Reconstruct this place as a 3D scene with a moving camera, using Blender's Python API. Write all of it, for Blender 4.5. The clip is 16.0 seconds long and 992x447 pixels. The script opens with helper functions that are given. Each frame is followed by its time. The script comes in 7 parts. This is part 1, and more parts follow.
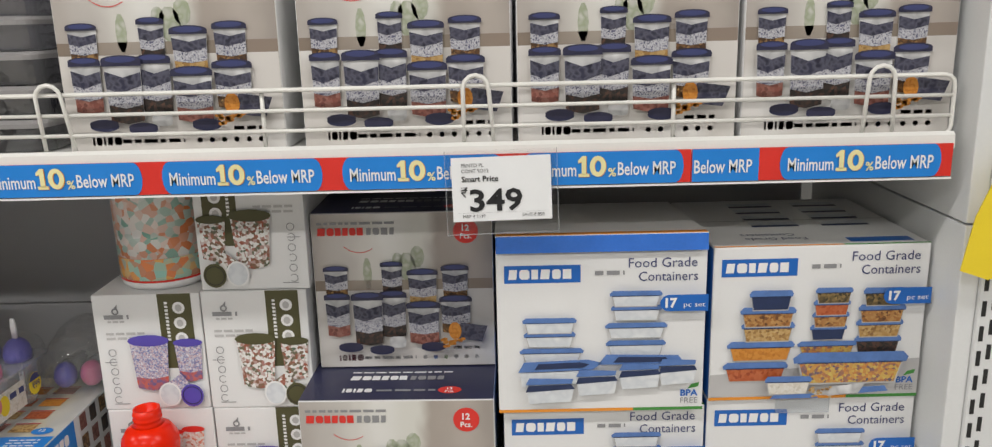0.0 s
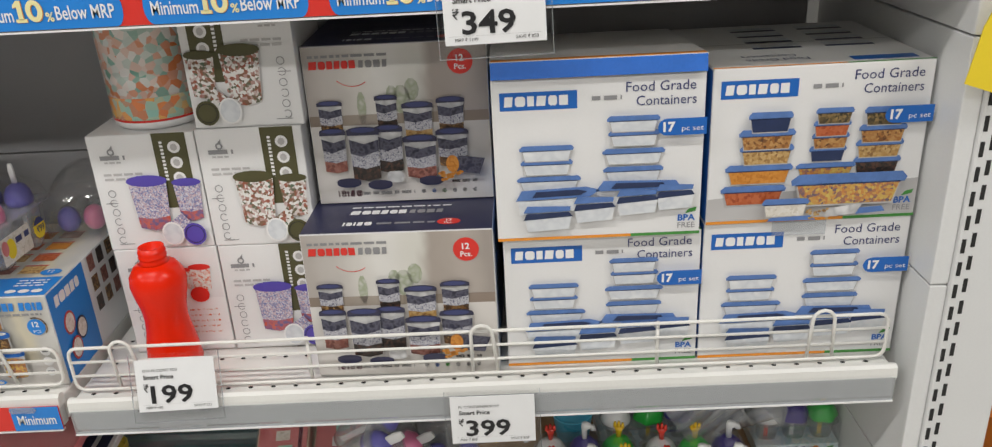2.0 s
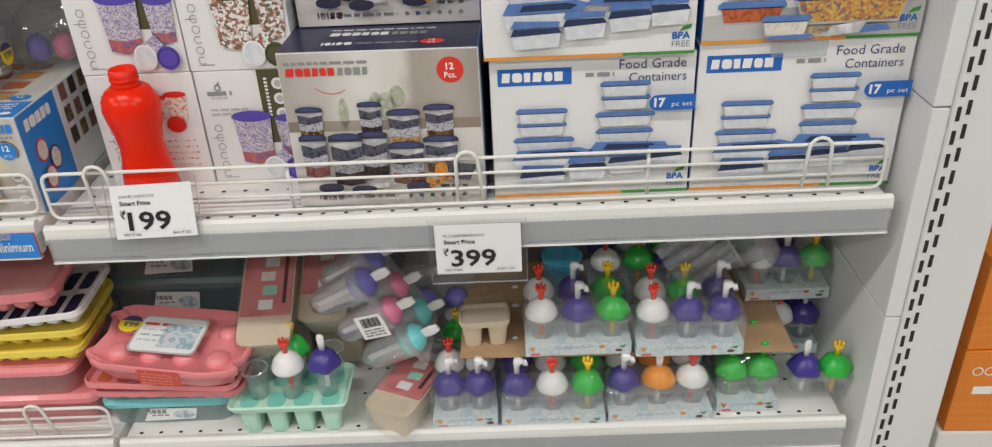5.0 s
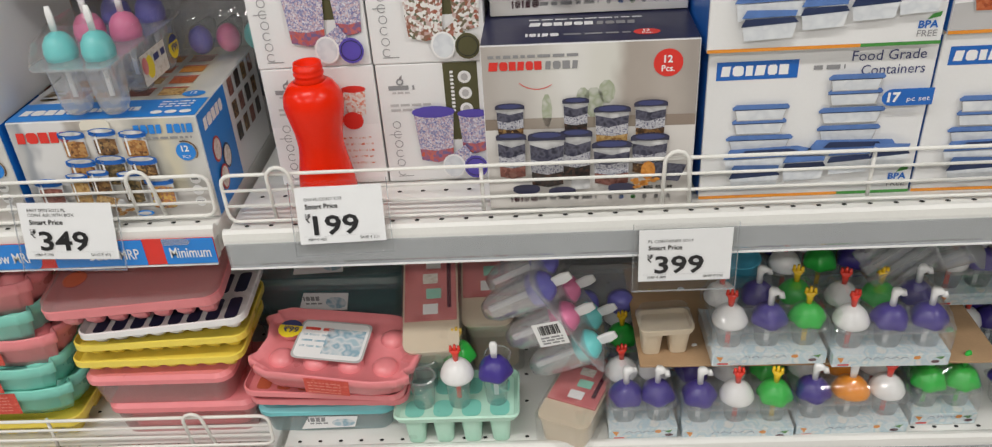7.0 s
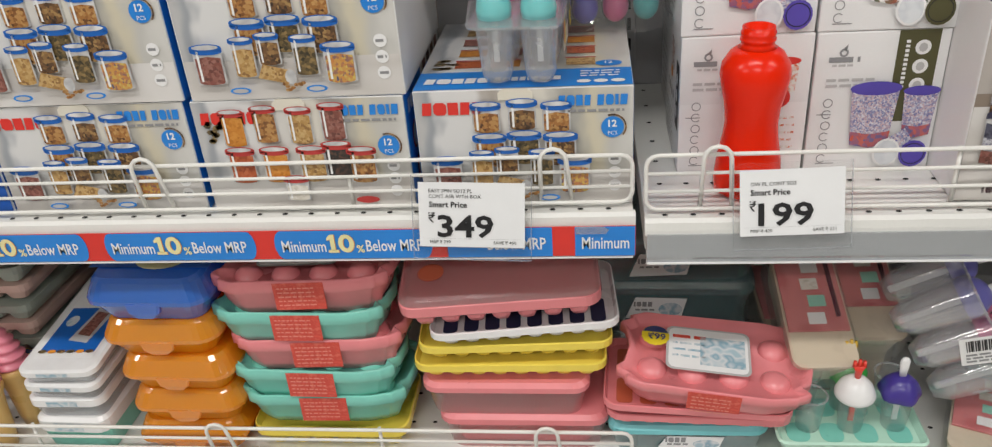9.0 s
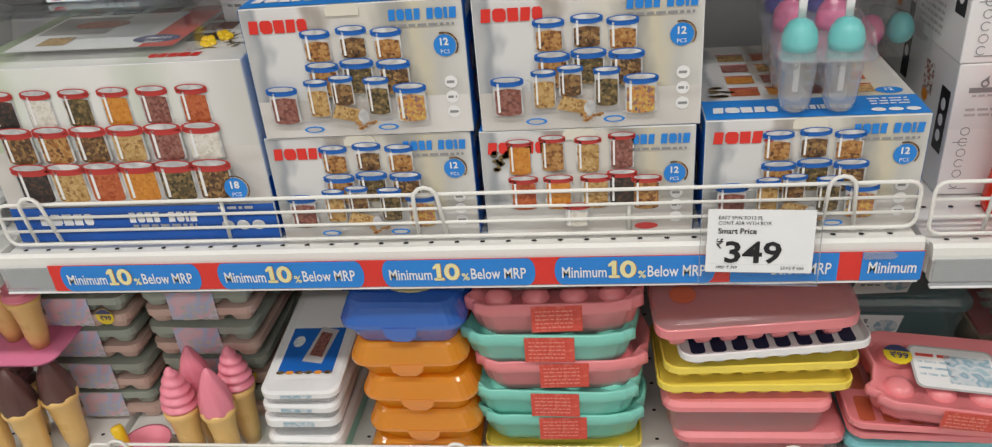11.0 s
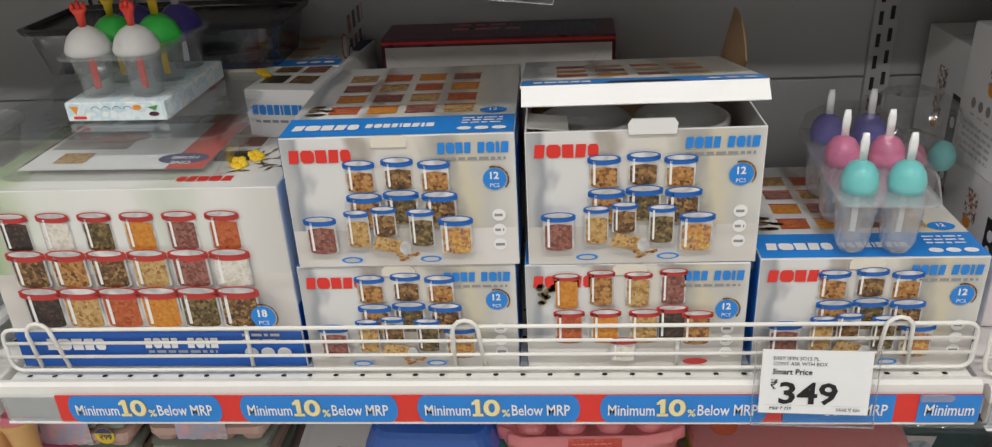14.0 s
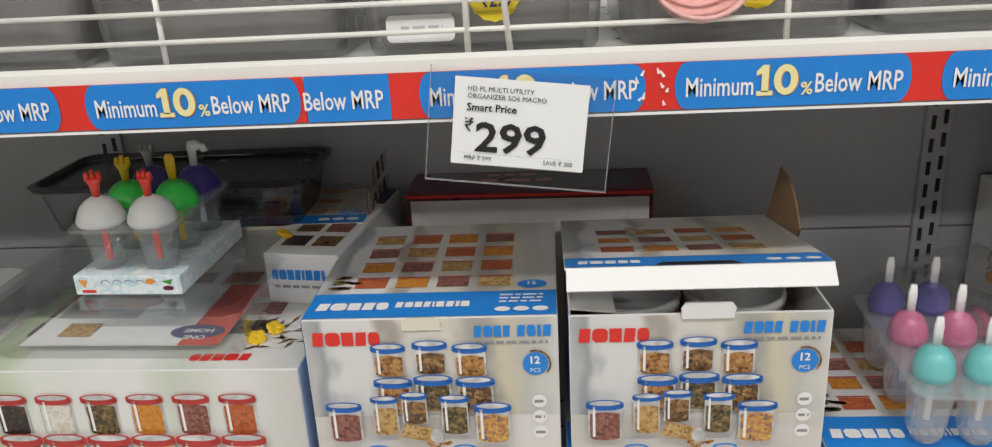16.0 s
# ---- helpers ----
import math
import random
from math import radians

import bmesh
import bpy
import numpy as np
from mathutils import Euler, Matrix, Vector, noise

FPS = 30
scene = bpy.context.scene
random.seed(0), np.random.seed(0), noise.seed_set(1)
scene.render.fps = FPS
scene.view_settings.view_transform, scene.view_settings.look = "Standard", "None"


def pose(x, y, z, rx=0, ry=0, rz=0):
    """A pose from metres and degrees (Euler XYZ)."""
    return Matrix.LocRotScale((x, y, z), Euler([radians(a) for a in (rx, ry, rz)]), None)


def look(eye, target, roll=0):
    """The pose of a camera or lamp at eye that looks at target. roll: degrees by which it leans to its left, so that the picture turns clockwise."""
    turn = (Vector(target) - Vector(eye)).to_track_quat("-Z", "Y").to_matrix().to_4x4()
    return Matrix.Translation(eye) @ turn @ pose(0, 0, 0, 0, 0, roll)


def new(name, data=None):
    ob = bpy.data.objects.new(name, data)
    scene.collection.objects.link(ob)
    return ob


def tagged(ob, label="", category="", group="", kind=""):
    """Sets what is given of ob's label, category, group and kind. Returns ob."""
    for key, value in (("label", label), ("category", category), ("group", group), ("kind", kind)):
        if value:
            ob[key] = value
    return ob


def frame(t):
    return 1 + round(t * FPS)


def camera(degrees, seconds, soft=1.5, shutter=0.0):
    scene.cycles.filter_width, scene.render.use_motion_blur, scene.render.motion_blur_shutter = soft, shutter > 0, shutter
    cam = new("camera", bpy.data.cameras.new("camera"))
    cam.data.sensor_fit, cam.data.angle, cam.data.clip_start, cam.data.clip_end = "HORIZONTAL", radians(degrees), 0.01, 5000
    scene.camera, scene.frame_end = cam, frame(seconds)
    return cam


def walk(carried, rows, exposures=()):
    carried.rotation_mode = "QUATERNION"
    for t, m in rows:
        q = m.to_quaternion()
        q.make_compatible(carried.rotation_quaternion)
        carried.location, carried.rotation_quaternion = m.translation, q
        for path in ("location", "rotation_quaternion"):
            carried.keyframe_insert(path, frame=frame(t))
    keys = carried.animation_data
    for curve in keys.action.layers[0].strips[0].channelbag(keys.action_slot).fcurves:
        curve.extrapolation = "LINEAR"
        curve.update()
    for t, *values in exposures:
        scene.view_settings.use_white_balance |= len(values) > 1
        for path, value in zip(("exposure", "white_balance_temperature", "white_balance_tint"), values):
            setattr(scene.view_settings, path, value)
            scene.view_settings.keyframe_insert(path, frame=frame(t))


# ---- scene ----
cam = camera(60.9, 16.0, soft=1.2)
PATH = [
    (0, (0.484, -0.767, 1.637), (0.475, 1.174, 1.153), -1.4),
    (0.5, (0.498, -0.763, 1.618), (0.474, 1.109, 0.915), -2.1),
    (1, (0.496, -0.763, 1.612), (0.471, 1.084, 0.845), -2.9),
    (1.5, (0.492, -0.768, 1.605), (0.463, 1.073, 0.823), -3.1),
    (2, (0.491, -0.77, 1.604), (0.46, 1.066, 0.81), -3.0),
    (2.5, (0.489, -0.774, 1.598), (0.46, 1.057, 0.795), -2.8),
    (3, (0.487, -0.782, 1.581), (0.454, 1.028, 0.731), -2.8),
    (3.5, (0.487, -0.787, 1.562), (0.453, 0.983, 0.631), -2.7),
    (4, (0.5, -0.781, 1.556), (0.459, 0.956, 0.567), -2.9),
    (4.2, (0.505, -0.781, 1.544), (0.466, 0.954, 0.552), -2.9),
    (6.3, (0.456, -0.751, 1.506), (0.392, 0.977, 0.502), -2.8),
    (6.5, (0.424, -0.736, 1.51), (0.344, 0.981, 0.488), -3.2),
    (7, (0.32, -0.717, 1.515), (0.221, 0.993, 0.483), -3.8),
    (7.5, (0.224, -0.705, 1.496), (0.104, 0.994, 0.448), -4.2),
    (8, (0.13, -0.694, 1.483), (-0.017, 1.009, 0.444), -3.2),
    (8.5, (0.053, -0.681, 1.473), (-0.171, 1.027, 0.457), -3.3),
    (9, (-0.043, -0.656, 1.455), (-0.266, 1.073, 0.475), -4.5),
    (9.5, (-0.109, -0.654, 1.469), (-0.349, 1.086, 0.513), -5.2),
    (10, (-0.171, -0.671, 1.481), (-0.45, 1.073, 0.542), -6.2),
    (12.3, (-0.378, -0.68, 1.529), (-0.551, 1.018, 0.486), -3.6),
    (12.5, (-0.379, -0.675, 1.534), (-0.551, 1.03, 0.504), -3.6),
    (13, (-0.372, -0.658, 1.559), (-0.529, 1.103, 0.622), -3.2),
    (13.5, (-0.368, -0.641, 1.561), (-0.519, 1.14, 0.664), -3.1),
    (14, (-0.366, -0.62, 1.559), (-0.516, 1.167, 0.673), -3.1),
    (14.5, (-0.373, -0.594, 1.561), (-0.513, 1.204, 0.696), -2.9),
    (15, (-0.379, -0.567, 1.563), (-0.519, 1.238, 0.713), -2.6),
    (15.5, (-0.387, -0.543, 1.578), (-0.527, 1.282, 0.774), -2.8),
    (16, (-0.397, -0.545, 1.607), (-0.55, 1.325, 0.914), -3.1),
]
walk(cam, [(t, look(eye, target, roll)) for t, eye, target, roll in PATH])

# ---- light ----
world = bpy.data.worlds.new("store_air")
world.use_nodes = True
world.node_tree.nodes["Background"].inputs[0].default_value = (0.9, 0.95, 1.0, 1)
world.node_tree.nodes["Background"].inputs[1].default_value = 0.008
scene.world = world
scene.view_settings.exposure = 0.0


def area(name, x, y, z, sx, sy, power, colour=(1.0, 0.97, 0.93)):
    data = bpy.data.lights.new(name, "AREA")
    data.shape, data.size, data.size_y, data.energy, data.color = "RECTANGLE", sx, sy, power, colour
    ob = new(name, data)
    ob.matrix_world = Matrix.Translation((x, y, z))
    return ob


LAMPS = [(-0.3, -1.05, 22.5), (-0.3, -2.7, 27), (2.2, -1.05, 22.5), (2.2, -2.7, 27), (-2.8, -1.05, 23.5), (-2.8, -2.7, 28)]
for lx, ly, power in LAMPS:
    area("tube_light", lx, ly, 3.03, 1.5, 0.16, power)

# ---- materials ----


def node_mat(name):
    m = bpy.data.materials.new(name)
    m.use_nodes = True
    nt = m.node_tree
    return m, nt, nt.nodes["Principled BSDF"]


def paint(name, col, rough=0.5, var=0.06, scale=30.0, bump=0.02, metal=0.0, coat=0.0, fine=400.0, sss=0.0):
    """A solid surface: colour with coarse and fine unevenness, a little relief and uneven gloss."""
    m, nt, b = node_mat(name)
    N, L = nt.nodes, nt.links
    tc = N.new("ShaderNodeTexCoord")
    n1 = N.new("ShaderNodeTexNoise"); n1.inputs["Scale"].default_value = scale; n1.inputs["Detail"].default_value = 4
    n2 = N.new("ShaderNodeTexNoise"); n2.inputs["Scale"].default_value = fine; n2.inputs["Detail"].default_value = 2
    L.new(tc.outputs["Object"], n1.inputs["Vector"]); L.new(tc.outputs["Object"], n2.inputs["Vector"])
    mix = N.new("ShaderNodeMath"); mix.operation = "MULTIPLY_ADD"
    L.new(n2.outputs["Fac"], mix.inputs[0]); mix.inputs[1].default_value = 0.35; L.new(n1.outputs["Fac"], mix.inputs[2])
    r = N.new("ShaderNodeValToRGB")
    r.color_ramp.elements[0].position, r.color_ramp.elements[1].position = 0.4, 0.95
    r.color_ramp.elements[0].color = (*[c * (1 - var) for c in col], 1)
    r.color_ramp.elements[1].color = (*[min(1, c * (1 + var)) for c in col], 1)
    L.new(mix.outputs[0], r.inputs[0]); L.new(r.outputs[0], b.inputs["Base Color"])
    rr = N.new("ShaderNodeMapRange"); rr.inputs["To Min"].default_value = max(0.03, rough - 0.08); rr.inputs["To Max"].default_value = min(1, rough + 0.08)
    L.new(n1.outputs["Fac"], rr.inputs["Value"]); L.new(rr.outputs[0], b.inputs["Roughness"])
    b.inputs["Metallic"].default_value = metal
    b.inputs["Coat Weight"].default_value = coat
    if sss:
        b.inputs["Subsurface Weight"].default_value = sss
        b.inputs["Subsurface Radius"].default_value = (0.01, 0.006, 0.005)
    if bump:
        bp = N.new("ShaderNodeBump"); bp.inputs["Strength"].default_value = bump; bp.inputs["Distance"].default_value = 0.002
        L.new(n2.outputs["Fac"], bp.inputs["Height"]); L.new(bp.outputs[0], b.inputs["Normal"])
    return m


def print_mix(name, cols, scale=60.0, rough=0.35, kind="noise", stretch=(1, 1, 1)):
    """Printed colour areas of several tones, as in a photograph on a carton."""
    m, nt, b = node_mat(name)
    N, L = nt.nodes, nt.links
    tc = N.new("ShaderNodeTexCoord")
    if kind == "noise":
        n = N.new("ShaderNodeTexNoise"); n.inputs["Scale"].default_value = scale; n.inputs["Detail"].default_value = 1.2
        out = n.outputs["Fac"]
    else:
        n = N.new("ShaderNodeTexVoronoi"); n.inputs["Scale"].default_value = scale
        sep = N.new("ShaderNodeSeparateColor"); L.new(n.outputs["Color"], sep.inputs[0]); out = sep.outputs[0]
    mp = N.new("ShaderNodeMapping"); mp.inputs["Scale"].default_value = stretch
    oi = N.new("ShaderNodeObjectInfo")
    if stretch != (1, 1, 1):
        mu = N.new("ShaderNodeMath"); mu.operation = "MULTIPLY"; mu.inputs[1].default_value = 0.25
        cb = N.new("ShaderNodeCombineXYZ")
        L.new(oi.outputs["Random"], mu.inputs[0]); L.new(mu.outputs[0], cb.inputs[1]); L.new(cb.outputs[0], mp.inputs["Location"])
    L.new(tc.outputs["Object"], mp.inputs["Vector"]); L.new(mp.outputs[0], n.inputs["Vector"])
    r = N.new("ShaderNodeValToRGB")
    el = r.color_ramp.elements
    k = len(cols)
    lo, hi = (0.32, 0.68) if kind == "noise" else (0.0, 1.0)
    if stretch != (1, 1, 1):
        lo, hi = 0.38, 0.62
    for i, c in enumerate(cols):
        p = lo + (hi - lo) * i / max(1, k - 1)
        e = el[i] if i < 2 else el.new(p)
        e.position, e.color = p, (*c, 1)
    L.new(out, r.inputs[0]); L.new(r.outputs[0], b.inputs["Base Color"])
    b.inputs["Roughness"].default_value = rough
    return m


def photo_print(name, stops, width, warp=0.22, scale=22.0, rough=0.35):
    """A blurred photograph in print: soft upright areas of tone across a sheet of that width."""
    m, nt, b = node_mat(name)
    N, L = nt.nodes, nt.links
    tc = N.new("ShaderNodeTexCoord")
    sep = N.new("ShaderNodeSeparateXYZ"); L.new(tc.outputs["Object"], sep.inputs[0])
    mp = N.new("ShaderNodeMapping"); mp.inputs["Scale"].default_value = (1, 1, 0.55); L.new(tc.outputs["Object"], mp.inputs["Vector"])
    n = N.new("ShaderNodeTexNoise"); n.inputs["Scale"].default_value = scale; n.inputs["Detail"].default_value = 2.0
    L.new(mp.outputs[0], n.inputs["Vector"])
    d = N.new("ShaderNodeMath"); d.operation = "DIVIDE"; L.new(sep.outputs[0], d.inputs[0]); d.inputs[1].default_value = width
    a = N.new("ShaderNodeMath"); a.operation = "MULTIPLY_ADD"; L.new(n.outputs["Fac"], a.inputs[0]); a.inputs[1].default_value = warp; L.new(d.outputs[0], a.inputs[2])
    c = N.new("ShaderNodeMath"); c.operation = "SUBTRACT"; L.new(a.outputs[0], c.inputs[0]); c.inputs[1].default_value = warp * 0.5
    r = N.new("ShaderNodeValToRGB"); r.color_ramp.interpolation = "EASE"
    el = r.color_ramp.elements
    for i, (p, col) in enumerate(stops):
        e = el[i] if i < 2 else el.new(p)
        e.position, e.color = p, (*col, 1)
    L.new(c.outputs[0], r.inputs[0]); L.new(r.outputs[0], b.inputs["Base Color"])
    b.inputs["Roughness"].default_value = rough
    return m


def clear(name, tint=(0.93, 0.95, 0.96), rough=0.12, gloss=0.1, haze=0.0, hazecol=(0.8, 0.82, 0.84)):
    """Thin clear plastic: see-through with a gloss that grows at grazing angles, and some milky haze."""
    m = bpy.data.materials.new(name)
    m.use_nodes = True
    nt = m.node_tree
    N, L = nt.nodes, nt.links
    N.remove(N["Principled BSDF"])
    out = N["Material Output"]
    tr = N.new("ShaderNodeBsdfTransparent"); tr.inputs[0].default_value = (*tint, 1)
    gl = N.new("ShaderNodeBsdfGlossy"); gl.inputs["Roughness"].default_value = rough
    gl.inputs["Color"].default_value = (0.95, 0.95, 0.95, 1)
    lw = N.new("ShaderNodeLayerWeight"); lw.inputs["Blend"].default_value = 0.5
    pw = N.new("ShaderNodeMath"); pw.operation = "POWER"; pw.inputs[1].default_value = 2.5
    ml = N.new("ShaderNodeMath"); ml.operation = "MULTIPLY_ADD"; ml.inputs[1].default_value = 0.5; ml.inputs[2].default_value = gloss * 0.4
    L.new(lw.outputs["Facing"], pw.inputs[0]); L.new(pw.outputs[0], ml.inputs[0])
    tc = N.new("ShaderNodeTexCoord")
    nz = N.new("ShaderNodeTexNoise"); nz.inputs["Scale"].default_value = 60; nz.inputs["Detail"].default_value = 2
    bp = N.new("ShaderNodeBump"); bp.inputs["Strength"].default_value = 0.25; bp.inputs["Distance"].default_value = 0.004
    L.new(tc.outputs["Object"], nz.inputs["Vector"]); L.new(nz.outputs["Fac"], bp.inputs["Height"])
    L.new(bp.outputs[0], gl.inputs["Normal"]); L.new(bp.outputs[0], lw.inputs["Normal"])
    mx = N.new("ShaderNodeMixShader")
    base = tr
    if haze:
        df = N.new("ShaderNodeBsdfDiffuse"); df.inputs[0].default_value = (*hazecol, 1)
        tl = N.new("ShaderNodeBsdfTranslucent"); tl.inputs[0].default_value = (*hazecol, 1)
        dm = N.new("ShaderNodeMixShader"); dm.inputs[0].default_value = 0.4
        L.new(df.outputs[0], dm.inputs[1]); L.new(tl.outputs[0], dm.inputs[2])
        hm = N.new("ShaderNodeMixShader"); hm.inputs[0].default_value = haze
        L.new(tr.outputs[0], hm.inputs[1]); L.new(dm.outputs[0], hm.inputs[2])
        base = hm
    L.new(ml.outputs[0], mx.inputs[0]); L.new(base.outputs[0], mx.inputs[1]); L.new(gl.outputs[0], mx.inputs[2])
    L.new(mx.outputs[0], out.inputs["Surface"])
    return m


M = {}
M["white_metal"] = paint("white_metal", (0.78, 0.78, 0.75), 0.4, 0.05, 8, 0.02)
M["wire"] = paint("wire_coating", (0.82, 0.81, 0.77), 0.35, 0.05, 20, 0.02)
M["panel"] = paint("end_panel_paint", (0.74, 0.75, 0.75), 0.45, 0.04, 4, 0.015)
M["back"] = paint("back_panel_paint", (0.42, 0.42, 0.43), 0.5, 0.04, 5, 0.015)
M["hole"] = paint("dark_hole", (0.02, 0.02, 0.02), 0.8, 0.1)
M["groove"] = paint("grey_profile", (0.62, 0.62, 0.61), 0.4, 0.05)
M["card"] = paint("white_card", (0.80, 0.80, 0.80), 0.42, 0.03, 12, 0.01)
M["kraft"] = paint("kraft_board", (0.42, 0.27, 0.15), 0.8, 0.12, 25, 0.06)
M["blue"] = paint("print_blue", (0.012, 0.13, 0.50), 0.35, 0.04)
M["sky"] = paint("print_sky_blue", (0.018, 0.23, 0.70), 0.32, 0.04)
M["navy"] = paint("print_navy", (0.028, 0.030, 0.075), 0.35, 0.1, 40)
M["lidblue"] = paint("print_lid_blue", (0.10, 0.20, 0.48), 0.35, 0.15, 90)
M["lidshade"] = paint("print_lid_shade", (0.02, 0.035, 0.10), 0.35, 0.15, 90)
M["glass_print"] = print_mix("print_clear_box", [(0.72, 0.75, 0.78), (0.63, 0.66, 0.70), (0.77, 0.79, 0.81)], 70)
M["red"] = paint("print_red", (0.72, 0.035, 0.025), 0.35, 0.05)
M["orange"] = paint("print_orange", (0.80, 0.30, 0.03), 0.4, 0.05)
M["green"] = paint("print_green", (0.06, 0.28, 0.05), 0.4, 0.05)
M["yellow"] = paint("print_yellow", (0.85, 0.65, 0.03), 0.4, 0.04)
M["cream"] = paint("print_cream", (0.85, 0.78, 0.40), 0.4, 0.06)
M["whitep"] = paint("print_white", (0.85, 0.85, 0.85), 0.4, 0.02)
M["greyp"] = paint("print_grey", (0.28, 0.28, 0.29), 0.4, 0.05)
M["black"] = paint("print_black", (0.015, 0.015, 0.017), 0.4, 0.05)
M["indigo"] = paint("print_indigo", (0.05, 0.06, 0.17), 0.4, 0.05)
M["olive"] = paint("print_olive", (0.085, 0.08, 0.03), 0.45, 0.06)
M["purple"] = paint("print_purple", (0.10, 0.07, 0.42), 0.35, 0.05)
M["maroon"] = paint("print_maroon", (0.09, 0.012, 0.03), 0.3, 0.1)
M["photo"] = print_mix("print_kitchen_photo", [(0.40, 0.37, 0.36), (0.34, 0.31, 0.30), (0.45, 0.43, 0.42), (0.29, 0.26, 0.25)], 14)
M["jarphoto"] = photo_print("print_blurred_kitchen", [(0.0, (0.50, 0.50, 0.50)), (1.0, (0.64, 0.63, 0.60)), (0.07, (0.34, 0.36, 0.39)), (0.13, (0.70, 0.70, 0.70)), (0.27, (0.72, 0.72, 0.71)), (0.34, (0.40, 0.36, 0.32)), (0.41, (0.66, 0.64, 0.61)), (0.58, (0.68, 0.65, 0.58)), (0.70, (0.40, 0.39, 0.36)), (0.78, (0.62, 0.57, 0.44)), (0.9, (0.54, 0.53, 0.50))], 0.195, 0.22, 36)
M["kitchen"] = photo_print("print_kitchen", [(0.0, (0.44, 0.40, 0.37)), (1.0, (0.36, 0.32, 0.29)), (0.18, (0.52, 0.49, 0.46)), (0.30, (0.64, 0.62, 0.58)), (0.42, (0.74, 0.73, 0.70)), (0.60, (0.68, 0.67, 0.62)), (0.70, (0.40, 0.35, 0.31)), (0.85, (0.46, 0.41, 0.37))], 0.2, 0.14, 34)
M["sill"] = photo_print("print_kitchen_sill", [(0.0, (0.24, 0.19, 0.15)), (1.0, (0.28, 0.22, 0.18)), (0.4, (0.40, 0.35, 0.30)), (0.55, (0.30, 0.25, 0.20))], 0.2, 0.2, 40)
M["plant"] = print_mix("print_blurred_plant", [(0.52, 0.53, 0.47), (0.36, 0.40, 0.28), (0.60, 0.60, 0.56)], 90)
M["spicephoto"] = photo_print("print_spice_photo", [(0.0, (0.34, 0.46, 0.26)), (1.0, (0.62, 0.61, 0.58)), (0.10, (0.52, 0.60, 0.44)), (0.22, (0.74, 0.76, 0.72)), (0.5, (0.78, 0.78, 0.76)), (0.66, (0.60, 0.64, 0.56)), (0.8, (0.76, 0.75, 0.73))], 0.283, 0.14, 18)
M["counter"] = print_mix("print_counter", [(0.68, 0.65, 0.62), (0.60, 0.57, 0.54), (0.72, 0.70, 0.68)], 12, stretch=(0.6, 1, 1.4))
M["pattern"] = print_mix("print_lattice", [(0.08, 0.08, 0.14), (0.60, 0.60, 0.63), (0.12, 0.12, 0.2)], 420)
M["band"] = print_mix("print_jar_band", [(0.02, 0.02, 0.04), (0.10, 0.10, 0.14), (0.03, 0.03, 0.06)], 160)
M["floral"] = print_mix("print_floral", [(0.78, 0.76, 0.74), (0.80, 0.80, 0.78), (0.35, 0.10, 0.06), (0.10, 0.16, 0.10)], 330, kind="voronoi")
M["ikat"] = print_mix("print_ikat", [(0.66, 0.66, 0.72), (0.15, 0.17, 0.40), (0.58, 0.42, 0.45), (0.70, 0.70, 0.76)], 700, kind="voronoi")
M["ikatbase"] = print_mix("print_ikat_base", [(0.60, 0.10, 0.05), (0.14, 0.13, 0.30), (0.62, 0.14, 0.08)], 300, kind="voronoi")
M["redleaf"] = print_mix("print_red_leaf", [(0.78, 0.76, 0.72), (0.80, 0.78, 0.74), (0.70, 0.18, 0.08)], 420, kind="voronoi")
for nm, a, b_, c in (("nuts", (0.36, 0.15, 0.04), (0.10, 0.04, 0.02), (0.52, 0.30, 0.11)),
                     ("seeds", (0.20, 0.10, 0.04), (0.42, 0.26, 0.10), (0.05, 0.03, 0.02)),
                     ("grain", (0.46, 0.27, 0.09), (0.24, 0.12, 0.04), (0.58, 0.40, 0.18)),
                     ("dark", (0.05, 0.035, 0.03), (0.12, 0.06, 0.04), (0.02, 0.02, 0.02)),
                     ("turmeric", (0.58, 0.22, 0.03), (0.48, 0.17, 0.02), (0.64, 0.28, 0.05)),
                     ("chilli", (0.45, 0.10, 0.03), (0.32, 0.06, 0.02), (0.52, 0.15, 0.06)),
                     ("berry", (0.24, 0.08, 0.06), (0.13, 0.05, 0.04), (0.34, 0.16, 0.13)),
                     ("herb", (0.16, 0.11, 0.045), (0.30, 0.20, 0.08), (0.035, 0.03, 0.018)),
                     ("rice", (0.70, 0.66, 0.58), (0.58, 0.54, 0.46), (0.76, 0.73, 0.68)),
                     ("candy", (0.55, 0.22, 0.06), (0.12, 0.10, 0.16), (0.60, 0.46, 0.12))):
    M[nm] = print_mix("print_" + nm, [b_, a, c, a], 380, kind="voronoi")
M["lidred"] = paint("print_lid_red", (0.50, 0.045, 0.04), 0.35, 0.1)
M["liddark"] = paint("print_lid_dark", (0.035, 0.035, 0.075), 0.35, 0.15, 80)
M["jarglass"] = print_mix("print_jar_glass", [(0.62, 0.62, 0.62), (0.45, 0.45, 0.46), (0.72, 0.72, 0.72)], 60)
M["shadowp"] = print_mix("print_soft_grey", [(0.55, 0.54, 0.54), (0.48, 0.47, 0.47)], 20)
M["clear"] = clear("clear_plastic")
M["sleeve"] = clear("clear_sleeve", (0.985, 0.985, 0.985), 0.1, 0.06)
M["strip"] = clear("ticket_channel", (0.86, 0.88, 0.90), 0.15, 0.15, 0.28, (0.78, 0.79, 0.80))
M["frost"] = clear("frosted_plastic", (0.86, 0.88, 0.90), 0.2, 0.1, 0.25)
